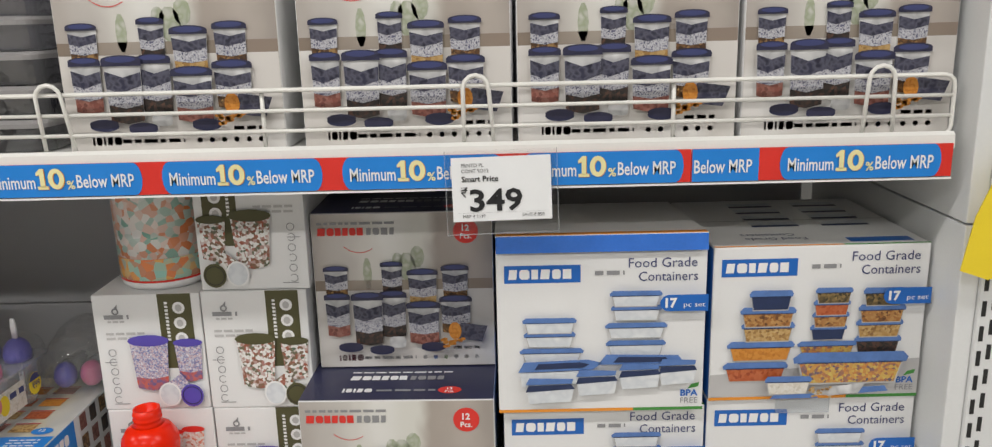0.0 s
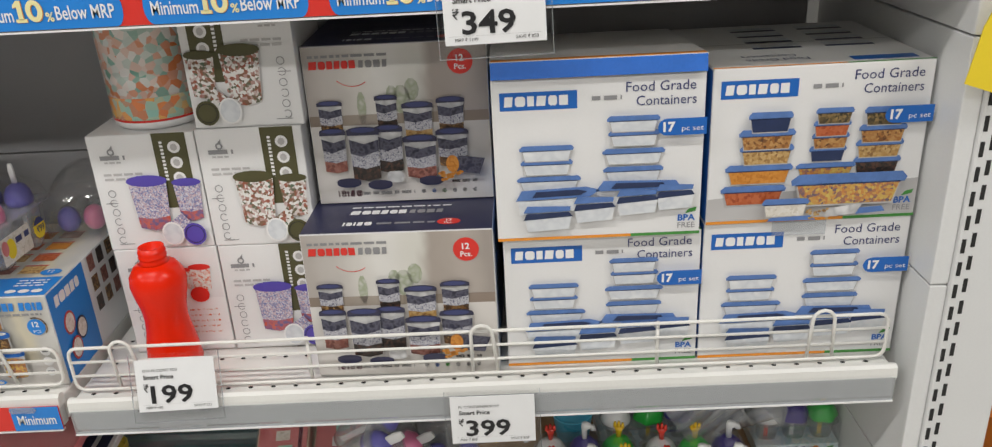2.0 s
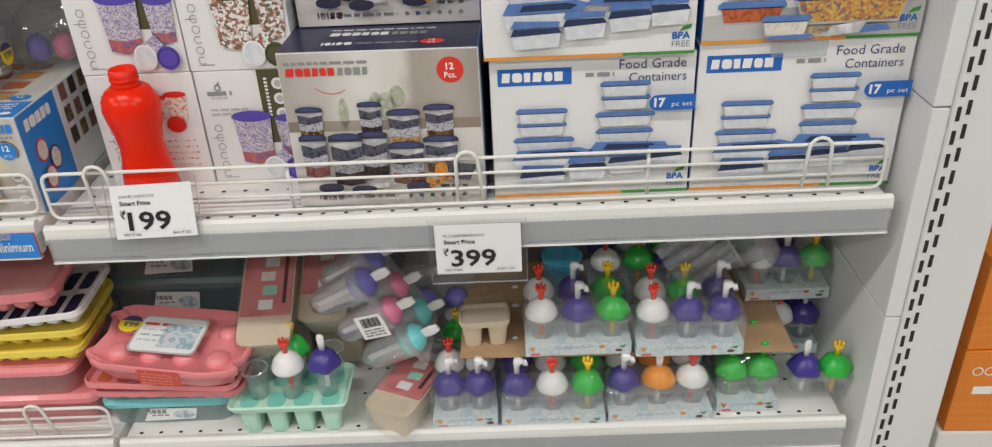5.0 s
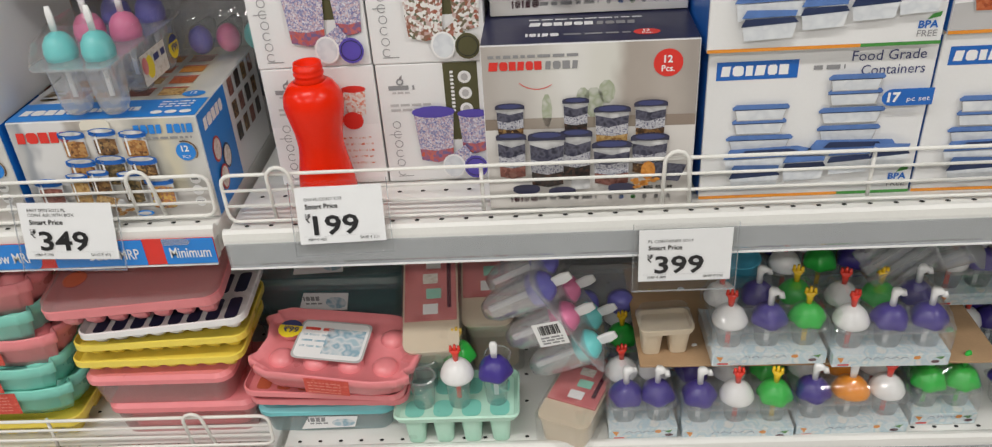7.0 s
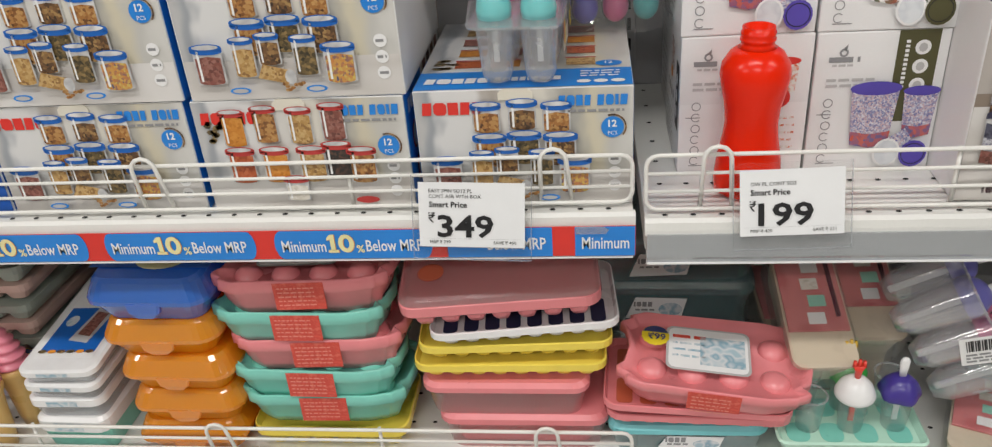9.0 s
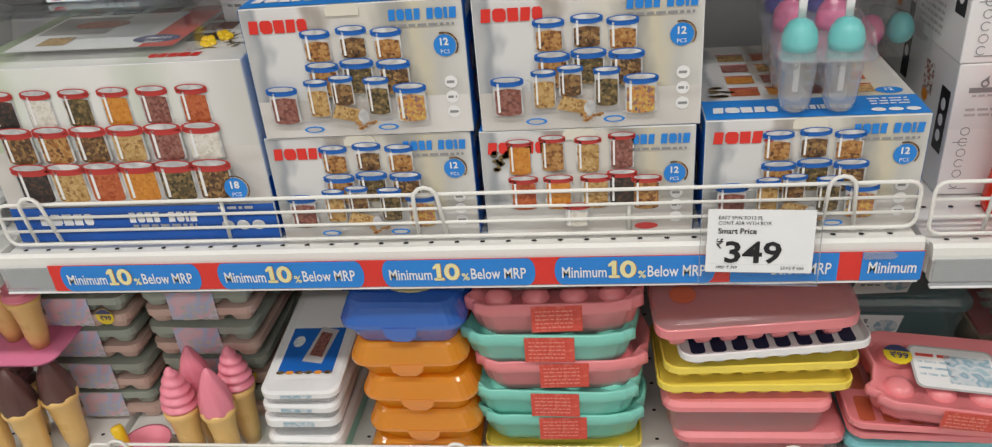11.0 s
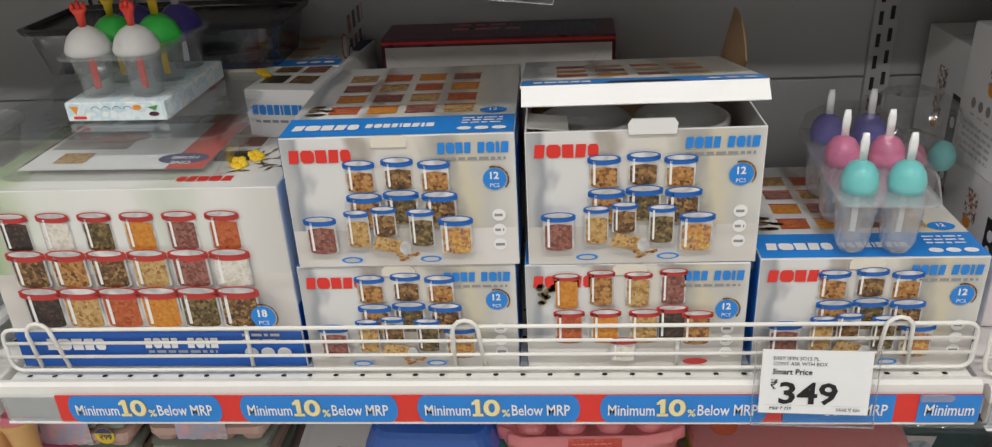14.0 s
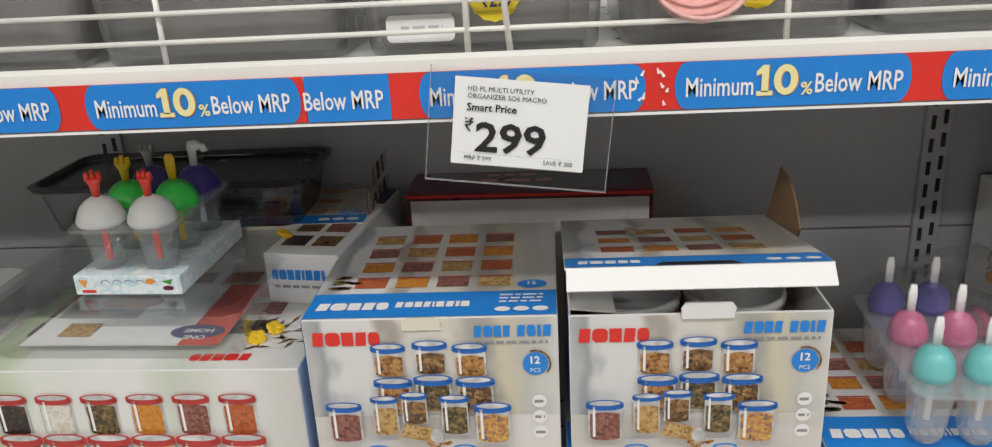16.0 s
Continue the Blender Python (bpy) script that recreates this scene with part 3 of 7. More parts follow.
def wire_fence(x0, x1, z, h=0.062, y=0.016, hooks=(0.06, 0.45, 0.815), lean=0.0, mids=(0.26, 0.64)):
    root = thing("wire_fence", "white coated wire fence along a shelf front", "shelf fence", pose(x0, y, z), "shelf fences")
    w = x1 - x0
    r = 0.0021
    c = 0.010
    loop = []
    for cx, cz, a0 in ((w - c, h - c, 0), (c, h - c, 90), (c, c, 180), (w - c, c, 270)):
        for i in range(4):
            a = radians(a0 + 30 * i)
            loop.append((cx + c * math.cos(a), -lean * (cz + c * math.sin(a)), cz + c * math.sin(a)))
    part("outer_wire", rod(loop, r, 6, closed=True), M["wire"], root, soft=True)
    for k in (0.34, 0.67):
        part("rail", rod([(0.001, -lean * h * k, h * k), (w - 0.001, -lean * h * k, h * k)], r * 0.85), M["wire"], root, soft=True)
    for u in mids:
        part("cross_wire", rod([(u, 0.004 - lean * h, h), (u, 0.004, 0.0)], r), M["wire"], root, soft=True)
    for u in hooks:
        p = [(u - 0.016 + 0.004, 0.003, -0.003)]
        for i in range(7):
            a = math.pi - math.pi * i / 6
            p.append((u + 0.0115 * math.cos(a), -0.0045 - lean * h, h - 0.002 + 0.0115 * math.sin(a)))
        p.append((u + 0.016, 0.003, -0.003))
        part("hook_wire", rod(p, r, 6), M["wire"], root, soft=True)
    return root


wire_fence(0.006, 0.892, 1.086, 0.053)
wire_fence(-0.892, -0.006, 1.0945, 0.046, hooks=(0.04, 0.44, 0.817), mids=(0.235, 0.63))
wire_fence(-1.79, -0.908, 1.0945, 0.046)
wire_fence(0.02, 0.898, 1.518, 0.056, y=0.002, hooks=(0.06, 0.445, 0.81), mids=(0.25, 0.625))
wire_fence(-0.892, -0.008, 1.518, 0.056, y=0.002, hooks=(0.05, 0.45, 0.83), mids=(0.235, 0.64))
wire_fence(-0.892, -0.004, Z_LOW + 0.009, 0.045, y=0.004, hooks=(0.04, 0.44, 0.80), mids=(0.22, 0.62))

# ---- price tickets ----


def price_ticket(x, z, price, lines, mrp, save, w=0.092, h=0.060, y=-0.0150, roll=0.0, lean=-6, margin=(0.006, 0.012)):
    """Printed ticket in a clear hanging holder."""
    root = thing("price_ticket", f"white printed price ticket reading {price} in a clear holder", "price tag", pose(x, y, z, lean, roll, 0), "price tickets")
    part("paper", box(0, w, 0, 0.0007, -h, 0), M["ticket"], root)
    pr = Print()
    pr.rect(0, -h, w, -h + 0.0004, "greyp", 1)
    for i, s in enumerate(lines):
        if s:
            pr.text(w * 0.10, -h * (0.15 + 0.085 * i), h * 0.055, s, "black", 2, 0.0)
    pr.text(w * 0.10, -h * 0.375, h * 0.085, "Smart Price", "black", 2, 0.02)
    pr.text(w * 0.09, -h * 0.615, h * 0.15, "\u20b9", "black", 2, 0.0, width=w * 0.065)
    pr.text(w * 0.175, -h * 0.83, h * 0.33, price, "black", 2, 0.022, width=w * 0.53)
    pr.text(w * 0.10, -h * 0.94, h * 0.05, mrp, "black", 2, 0.0)
    pr.text(w * 0.92, -h * 0.94, h * 0.05, save, "black", 2, 0.0, align="r")
    pr.rect(w * 0.04, -h * 0.865, w * 0.96, -h * 0.863, "greyp", 1)
    put_print(pr, "ticket_print", root, (0, -0.0002, 0))
    mx, mz = margin
    part("holder", box(-mx, w + mx, 0.0012, 0.0018, -h - mz, 0.006, 0.0003), M["sleeve"], root, "clear plastic sleeve")
    bm = bmesh.new()
    for a in ((-mx, w + mx, -h - mz, -h - mz + 0.0008), (-mx, -mx + 0.0006, -h - mz, 0.006), (w + mx - 0.0006, w + mx, -h - mz, 0.006)):
        add_box(bm, a[0], a[1], -0.001, 0.0012, a[2], a[3])
    part("holder_edge", bm, M["frost"], root)
    return root


price_ticket(0.083, 1.130, "199", ["", "OW PL CONT SO3"], "MRP \u20b9 420", "SAVE \u20b9 221", roll=-1.5, w=0.086, h=0.0575, y=0.001, lean=-17)
price_ticket(0.4185, 1.077, "399", ["", "PL CONTAINER SO17"], "MRP \u20b9 899", "SAVE \u20b9 500", roll=0, w=0.091, h=0.0585, y=-0.0148, lean=-3)
price_ticket(-0.193, 1.1295, "349", ["EASY SPIN SO12 PL", "CONT ASR WTH BOX"], "MRP \u20b9 799", "SAVE \u20b9 450", roll=2.2, w=0.094, h=0.0595, y=-0.006, lean=-12)
price_ticket(0.441, 1.511, "349", ["PRNTD PL", "CONT SO12"], "MRP \u20b9 1199", "SAVE \u20b9 850", w=0.090, h=0.0585, roll=-1.0)
price_ticket(-0.461, 1.511, "299", ["HD PL MULTI UTILITY", "ORGANIZER SO6 MACRO"], "MRP \u20b9 599", "SAVE \u20b9 300", w=0.0855, h=0.0560, roll=6.5, margin=(0.016, 0.012))

# ---- printed goods on cartons ----


def jar(pr, u, v, w, h, fill, lid="blue", level=0.6, layer=3, body="jarglass"):
    """A printed picture of a round jar standing at (u, v)."""
    e = w * 0.10
    pr.poly([(u - w / 2, v + e)] + [(u + w / 2 * math.cos(math.pi + math.pi * i / 8), v + e + e * math.sin(math.pi + math.pi * i / 8)) for i in range(9)] + [(u + w * 0.49, v + h), (u - w * 0.49, v + h)], body, layer)
    t = v + e + (h - e) * level
    pr.poly([(u - w * 0.44, v + e * 1.2)] + [(u + w * 0.44 * math.cos(math.pi + math.pi * i / 6), v + e * 1.2 + e * math.sin(math.pi + math.pi * i / 6)) for i in range(7)] + [(u + w * 0.44, t), (u, t + e * 0.6), (u - w * 0.44, t)], fill, layer + 1)
    pr.rect(u - w * 0.36, v + h * 0.12, u - w * 0.28, v + h * 0.92, "whitep", layer + 2)
    pr.rect(u - w * 0.555, v + h - w * 0.13, u + w * 0.555, v + h, lid, layer + 2)
    pr.oval(u, v + h - w * 0.13, w * 0.555, w * 0.12, lid, layer + 2)
    pr.oval(u, v + h, w * 0.56, w * 0.13, lid, layer + 3)
    pr.oval(u, v + h + w * 0.015, w * 0.46, w * 0.085, "jarglass", layer + 4)


def dark_jar(pr, u, v, w, h, layer=3, fill="dark"):
    """Printed lattice jar with a dark lid and dark wavy band."""
    pr.poly([(u - w * 0.44, v), (u, v - w * 0.1), (u + w * 0.44, v), (u + w * 0.48, v + h * 0.9), (u - w * 0.48, v + h * 0.9)], "jarglass", layer)
    pr.poly([(u - w * 0.44, v), (u, v - w * 0.09), (u + w * 0.44, v), (u + w * 0.45, v + h * 0.28), (u, v + h * 0.22), (u - w * 0.45, v + h * 0.30)], fill, layer + 1)
    pr.poly([(u - w * 0.45, v + h * 0.26), (u, v + h * 0.20), (u + w * 0.45, v + h * 0.26), (u + w * 0.46, v + h * 0.66), (u, v + h * 0.60), (u - w * 0.46, v + h * 0.66)], "pattern", layer + 2)
    pr.poly([(u - w * 0.46, v + h * 0.52), (u - w * 0.1, v + h * 0.45), (u + w * 0.46, v + h * 0.56), (u + w * 0.47, v + h * 0.78), (u, v + h * 0.70), (u - w * 0.47, v + h * 0.80)], "band", layer + 3)
    pr.rect(u - w * 0.52, v + h * 0.88, u + w * 0.52, v + h * 0.98, "liddark", layer + 4)
    pr.oval(u, v + h * 0.98, w * 0.52, w * 0.12, "liddark", layer + 5)
    pr.oval(u, v + h * 0.985, w * 0.40, w * 0.08, "indigo", layer + 6)


def tub_print(pr, u, v, w, h, fill=None, layer=3):
    """Printed clear food box with a blue lid."""
    pr.poly([(u - w * 0.42, v), (u + w * 0.42, v), (u + w * 0.48, v + h * 0.8), (u - w * 0.48, v + h * 0.8)], "shadowp", layer)
    pr.poly([(u - w * 0.405, v + h * 0.06), (u + w * 0.405, v + h * 0.06), (u + w * 0.46, v + h * 0.7), (u - w * 0.46, v + h * 0.7)], fill or "glass_print", layer + 1)
    pr.poly([(u - w * 0.51, v + h * 0.70), (u + w * 0.50, v + h * 0.70), (u + w * 0.52, v + h * 0.84), (u + w * 0.47, v + h * 1.02), (u - w * 0.45, v + h * 1.04), (u - w * 0.52, v + h * 0.86)], "lidblue", layer + 2)
    pr.poly([(u - w * 0.48, v + h * 0.68), (u + w * 0.47, v + h * 0.68), (u + w * 0.46, v + h * 0.73), (u - w * 0.47, v + h * 0.73)], "lidshade", layer + 2)


def bowl_print(pr, u, v, w, h, wall, lid, inner="whitep", layer=4):
    """Printed tall round canister with a coloured lid."""
    pr.poly([(u - w * 0.40, v), (u, v - h * 0.06), (u + w * 0.40, v), (u + w * 0.5, v + h * 0.9), (u - w * 0.5, v + h * 0.9)], wall, layer)
    if wall == "ikat":
        pr.poly([(u - w * 0.40, v), (u, v - h * 0.06), (u + w * 0.40, v), (u + w * 0.425, v + h * 0.22), (u, v + h * 0.17), (u - w * 0.425, v + h * 0.22)], "ikatbase", layer + 1)
    pr.oval(u, v + h * 0.92, w * 0.54, w * 0.16, lid, layer + 1)
    pr.oval(u, v + h * 0.94, w * 0.46, w * 0.11, lid, layer + 2)


# ---- cartons ----


def carton_body(root, w, h, d, mat="card", seam=True):
    part("carton_body", box(0, w, 0, d, 0, h, 0.0016), M[mat], root)
    if seam:
        pr = Print()
        pr.rect(0.003, d * 0.5 - 0.0006, w - 0.003, d * 0.5 + 0.0006, "greyp", 1)
        put_print(pr, "flap_seam", root, (0, 0, h), "top")


def blue_tub_carton(x, y, z, rz=0, w=0.209, h=0.163, d=0.205, filled=False, taped=False, shiny=False, label="white carton of blue-lidded food containers"):
    root = thing("carton", label, "box", pose(x, y, z, 0, 0, rz), "food container cartons")
    carton_body(root, w, h, d)
    pr = Print()
    # word mark as plain blocks in a blue bar
    pr.rect(0.008, h - 0.0305, 0.083, h - 0.0125, "blue", 1)
    pr.bars(0.012, h - 0.0265, 0.010, (0.9, 1.0, 0.65, 1.0, 0.85, 0.85), "whitep", 2, 0.0019)
    pr.line_text(0.097, h - 0.0235, 0.0042, 0.029, "greyp", 2, 3)
    pr.text(w - 0.010, h - 0.0165, 0.0098, "Food Grade", "indigo", 2, 0.0, align="r", width=0.067)
    pr.text(w - 0.009, h - 0.0305, 0.0098, "Containers", "indigo", 2, 0.0, align="r", width=0.058)
    pr.poly([(w, h - 0.0595), (w - 0.038, h - 0.0595)] + [(w - 0.038 + 0.009 * math.cos(a), h - 0.051 + 0.0085 * math.sin(a)) for a in (4.3, 3.9, 3.5, 3.14, 2.8, 2.4, 2.0)] + [(w - 0.038, h - 0.0425), (w, h - 0.0425)], "blue", 26)
    pr.text(w - 0.042, h - 0.055, 0.0090, "17", "whitep", 27, 0.045)
    pr.text(w - 0.024, h - 0.055, 0.0052, "pc set", "whitep", 27, 0.0, width=0.021)
    pr.text(w - 0.014, 0.0155, 0.0066, "BPA", "blue", 2, 0.03, align="c", width=0.0175)
    pr.text(w - 0.014, 0.0075, 0.006, "FREE", "greyp", 2, 0.0, align="c", width=0.0175)
    pr.poly([(w - 0.016, 0.023), (w - 0.005, 0.0255), (w - 0.004, 0.030), (w - 0.012, 0.028)], "green", 2)
    pr.rect(0, 0.0, w * 0.66, 0.0032, "orange", 1)
    pr.rect(w * 0.66, 0.0, w, 0.0032, "green", 1)
    if not filled:
        for k, (u, v, ww) in enumerate(((0.052, 0.086, 0.052), (0.052, 0.071, 0.050), (0.054, 0.053, 0.062))):
            tub_print(pr, u, v, ww, 0.0165, None, 3 + 3 * (2 - k))
        for k, (u, v, ww) in enumerate(((0.137, 0.113, 0.050), (0.138, 0.098, 0.049), (0.138, 0.079, 0.060), (0.138, 0.060, 0.058))):
            tub_print(pr, u, v, ww, 0.0165, None, 3 + 3 * (3 - k))
        for pts in ([(0.020, 0.046), (0.094, 0.048), (0.105, 0.055), (0.090, 0.059), (0.026, 0.057)], [(0.100, 0.053), (0.186, 0.053), (0.180, 0.062), (0.108, 0.064)]):
            pr.poly(pts, "lidblue", 16)
            pr.poly([(0.35 * sum(p[0] for p in pts) / len(pts) + 0.65 * a, 0.45 * sum(p[1] for p in pts) / len(pts) + 0.55 * b) for a, b in pts], "lidshade", 17)
        pr.poly([(0.024, 0.030), (0.092, 0.034), (0.094, 0.047), (0.022, 0.045)], "glass_print", 15)
        for u, v, ww in ((0.052, 0.012, 0.052), (0.099, 0.020, 0.044), (0.142, 0.026, 0.044), (0.180, 0.030, 0.040)):
            pr.poly([(u - ww * 0.40, v), (u + ww * 0.40, v + 0.002), (u + ww * 0.46, v + 0.016), (u - ww * 0.46, v + 0.014)], "glass_print", 18)
            pr.poly([(u - ww * 0.48, v + 0.013), (u + ww * 0.48, v + 0.016), (u + ww * 0.40, v + 0.021), (u - ww * 0.42, v + 0.020)], "lidshade", 19)
            pr.poly([(u - ww * 0.48, v + 0.021), (u + ww * 0.42, v + 0.022), (u + ww * 0.44, v + 0.027), (u - ww * 0.40, v + 0.0285)], "lidblue", 20)
    else:
        pr.poly([(0.0005, 0.0035), (w - 0.0005, 0.0035), (w - 0.0005, 0.042), (0.0005, 0.028)], "shadowp", 1)
        for k, (u, v, ww, f) in enumerate(((0.057, 0.098, 0.042, "lidshade"), (0.055, 0.080, 0.054, "nuts"), (0.056, 0.064, 0.052, "grain"), (0.050, 0.043, 0.066, "turmeric"), (0.046, 0.020, 0.064, "chilli"))):
            tub_print(pr, u, v, ww, 0.021, f, 3 + 3 * (4 - k))
        for k, (u, v, ww, f) in enumerate(((0.119, 0.104, 0.036, "herb"), (0.118, 0.091, 0.036, "chilli"), (0.118, 0.078, 0.036, "nuts"), (0.117, 0.064, 0.036, "lidshade"), (0.117, 0.046, 0.058, "candy"))):
            tub_print(pr, u, v, ww, 0.0165, f, 3 + 3 * (4 - k))
        for k, (u, v, ww, f) in enumerate(((0.169, 0.100, 0.040, "herb"), (0.169, 0.082, 0.046, "nuts"), (0.168, 0.066, 0.046, "grain"), (0.168, 0.048, 0.046, "dark"))):
            tub_print(pr, u, v, ww, 0.019, f, 3 + 3 * (3 - k))
        tub_print(pr, 0.140, 0.018, 0.112, 0.034, "candy", 19)
        tub_print(pr, 0.078, 0.008, 0.046, 0.020, "rice", 22)
        pr.poly([(0.118, 0.006), (0.150, 0.009), (0.156, 0.020), (0.122, 0.016)], "jarglass", 23)
        pr.poly([(0.060, 0.004), (0.110, 0.004), (0.104, 0.009), (0.064, 0.008)], "lidblue", 23)
        pr.poly([(0.150, 0.008), (0.180, 0.010), (0.176, 0.016), (0.154, 0.015)], "lidblue", 22)
        for i in range(16):
            rr = random.Random(i)
            pr.oval(rr.uniform(0.098, 0.122), rr.uniform(0.005, 0.016), 0.0018, 0.0013, "grain", 24, 6)
    put_print(pr, "front_print", root)
    tp = Print()
    tp.rect(0.014, d * 0.30, 0.075, d * 0.36, "blue", 1) if not filled else tp.rect(w - 0.075, 0.010, w - 0.012, 0.026, "blue", 1)
    tp.text(0.10, 0.030, 0.0095, "Food Grade", "indigo", 2, 0, flip=True, width=0.062)
    tp.text(0.092, 0.045, 0.0095, "Containers", "indigo", 2, 0, flip=True, width=0.055)
    for k in range(4):
        for u in (0.06, 0.135):
            tp.rect(u, 0.075 + 0.03 * k, u + 0.05, 0.082 + 0.03 * k, "lidshade", 1)
            tp.rect(u, 0.083 + 0.03 * k, u + 0.05, 0.096 + 0.03 * k, "glass_print", 1)
    tp.rect(0, 0, w * 0.6, 0.003, "orange", 1)
    tp.rect(w * 0.6, 0, w, 0.003, "green", 1)
    put_print(tp, "top_print", root, (0, 0, h), "top")
    sp = Print()
    sp.rect(0.002, 0.002, d - 0.002, h - 0.002, "blue", 1)
    sp.rect(0.02, h * 0.35, d - 0.03, h * 0.6, "navy", 2)
    put_print(sp, "side_print", root, (0, d, 0), "left")
    if taped:
        t = part("tape", box(0.07, 0.125, -0.0024, 0.03, h - 0.016, h + 0.0008, 0.0004), M["frost"], root, "strip of clear packing tape")
    if shiny:
        lidp = part("lid", box(0.0, w, -0.207, 0, 0, 0.0016), M["card"], root, "lid left slightly lifted")
        lidp.matrix_basis = pose(0, d, h + 0.0005, -4.4, 0, 0)
        part("top_flap", box(0.0005, w - 0.0005, -0.0016, 0, -0.0165, 0, 0.0005), M["flapblue"], lidp, "glossy blue tuck flap").matrix_basis = pose(0, -0.207, 0.001, -6, 0, 0)
        part("edge_band", box(0.001, w - 0.001, 0, 0.010, 0.0017, 0.0021), M["orange"], lidp, "orange edge stripe").matrix_basis = pose(0, -0.206, 0)
    return root


blue_tub_carton(0.4835, 0.034, Z_MID + 0.001, 0.0, w=0.208, h=0.1575)
blue_tub_carton(0.694, 0.034, Z_MID + 0.001, -0.4, w=0.213, h=0.163, taped=True)
blue_tub_carton(0.479, 0.024, Z_MID + 0.159, -0.3, w=0.207, h=0.169, shiny=True, label="white food container carton with glossy blue flap lifted")
blue_tub_carton(0.694, 0.030, Z_MID + 0.1645, 0.3, w=0.2135, h=0.163, filled=True, label="white carton printed with filled blue-lidded containers")


def spice_jar_carton(x, y, z, rz=0, w=0.203, h=0.177, d=0.20, label="grey photo-printed carton of dark lattice storage jars"):
    root = thing("carton", label, "box", pose(x, y, z, 0, 0, rz), "lattice jar cartons")
    carton_body(root, w, h, d)
    k = w / 0.203
    pr = Print()
    pr.rect(0.001, 0.001, w - 0.001, h - 0.001, "kitchen", 1)
    pr.rect(0.001, h * 0.50, w - 0.001, h * 0.575, "sill", 2)
    pr.rect(0.001, 0.001, w - 0.001, h * 0.51, "counter", 3)
    for a, b, c, d_ in ((0.52, 0.66, 0.05, 0.09), (0.58, 0.72, 0.04, 0.07), (0.47, 0.70, 0.03, 0.05), (0.30, 0.62, 0.025, 0.10)):
        pr.oval(w * a, h * b, w * c, h * d_, "plant", 2, 10)
    pr.line_text(0.007, h - 0.0125, 0.0028, 0.085, "greyp", 3, 4)
    pr.bars(0.007, h - 0.0245, 0.0085, (1.1, 0.9, 0.75, 0.8, 0.8, 0.8), "red", 3, 0.0012)
    pr.bars(0.060, h - 0.0242, 0.0078, (0.7, 0.9, 0.9, 0.7), "greyp", 3, 0.0018)
    pr.ring(0.052, h - 0.020, 0.0235, 0.0242, "red", 3, 225, 305, 8)
    pr.oval(w - 0.029, h - 0.022, 0.0135, 0.0135, "red", 3, 20)
    pr.text(w - 0.029, h - 0.0215, 0.0068, "12", "whitep", 4, 0.03, align="c")
    pr.text(w - 0.029, h - 0.0300, 0.0058, "Pcs.", "whitep", 4, 0.02, align="c")
    for u, v, ww, hh, f in ((0.125, 0.475, 0.135, 0.185, "seeds"), (0.435, 0.49, 0.120, 0.195, "dark"), (0.785, 0.45, 0.150, 0.205, "seeds")):
        dark_jar(pr, u * w, v * h, ww * w, hh * h, 4, f)
    for u, v, ww, hh, f in ((0.125, 0.225, 0.140, 0.265, "berry"), (0.435, 0.215, 0.150, 0.285, "dark"), (0.785, 0.235, 0.175, 0.225, "seeds"), (0.605, 0.42, 0.165, 0.215, "grain")):
        dark_jar(pr, u * w, v * h, ww * w, hh * h, 11, f)
    dark_jar(pr, 0.605 * w, 0.175 * h, 0.182 * w, 0.255 * h, 18, "berry")
    dark_jar(pr, 0.295 * w, 0.175 * h, 0.172 * w, 0.320 * h, 18, "dark")
    pr.rect(0.41 * w, 0.145 * h, 0.50 * w, 0.22 * h, "jarglass", 25, 0.004)
    for u, v in ((0.19, 0.150), (0.365, 0.130), (0.655, 0.145)):
        pr.oval(u * w, v * h, 0.0135, 0.0050, "navy", 26)
        pr.oval(u * w, v * h + 0.0022, 0.0135, 0.0042, "liddark", 27)
    pr.poly([(0.155 * k, 0.036), (0.188 * k, 0.032), (0.195 * k, 0.050), (0.165 * k, 0.054)], "band", 28)
    pr.oval(0.158 * k, 0.045, 0.007, 0.010, "turmeric", 29)
    for i in range(14):
        rr = random.Random(i)
        pr.oval(rr.uniform(0.140, 0.168) * k, rr.uniform(0.026, 0.036), 0.0030, 0.0018, "turmeric", 30, 7)
    pr.bars(0.022, 0.008, 0.0075, (0.25, 0.7, 0.25, 0.7, 0.9), "maroon", 3, 0.0015)
    pr.line_text(0.050, 0.0095, 0.0036, 0.058, "greyp", 3, 7)
    for i, c in enumerate(("greyp", "blue", "green", "greyp", "greyp", "greyp")):
        pr.oval(0.122 * k + 0.0115 * i, 0.011, 0.0026, 0.0026, c, 3, 8)
    pr.line_text(0.155 * k, 0.020, 0.0034, 0.030, "black", 3, 9)
    put_print(pr, "front_print", root)
    tp = Print()
    tp.rect(0.0008, 0.0008, w - 0.0008, d - 0.001, "navy", 1)
    tp.line_text(0.045, 0.066, 0.0030, 0.11, "whitep", 2, 5)
    tp.bars(0.045, 0.048, 0.0105, (1.1, 0.9, 0.8, 0.8, 0.8, 0.8), "whitep", 2, 0.0014)
    tp.bars(0.110, 0.048, 0.0095, (0.7, 0.9, 0.9, 0.8), "greyp", 2, 0.0018)
    tp.bars(0.042, 0.018, 0.009, (0.25, 0.7, 0.25, 0.7, 0.9), "whitep", 2, 0.0015)
    tp.line_text(0.078, 0.020, 0.0042, 0.062, "greyp", 2, 6)
    tp.oval(0.155, 0.022, 0.0125, 0.0085, "red", 2, 18)
    tp.text(0.155, 0.0225, 0.005, "12", "whitep", 3, 0.03, align="c")
    tp.text(0.155, 0.0160, 0.0045, "Pcs.", "whitep", 3, 0.02, align="c")
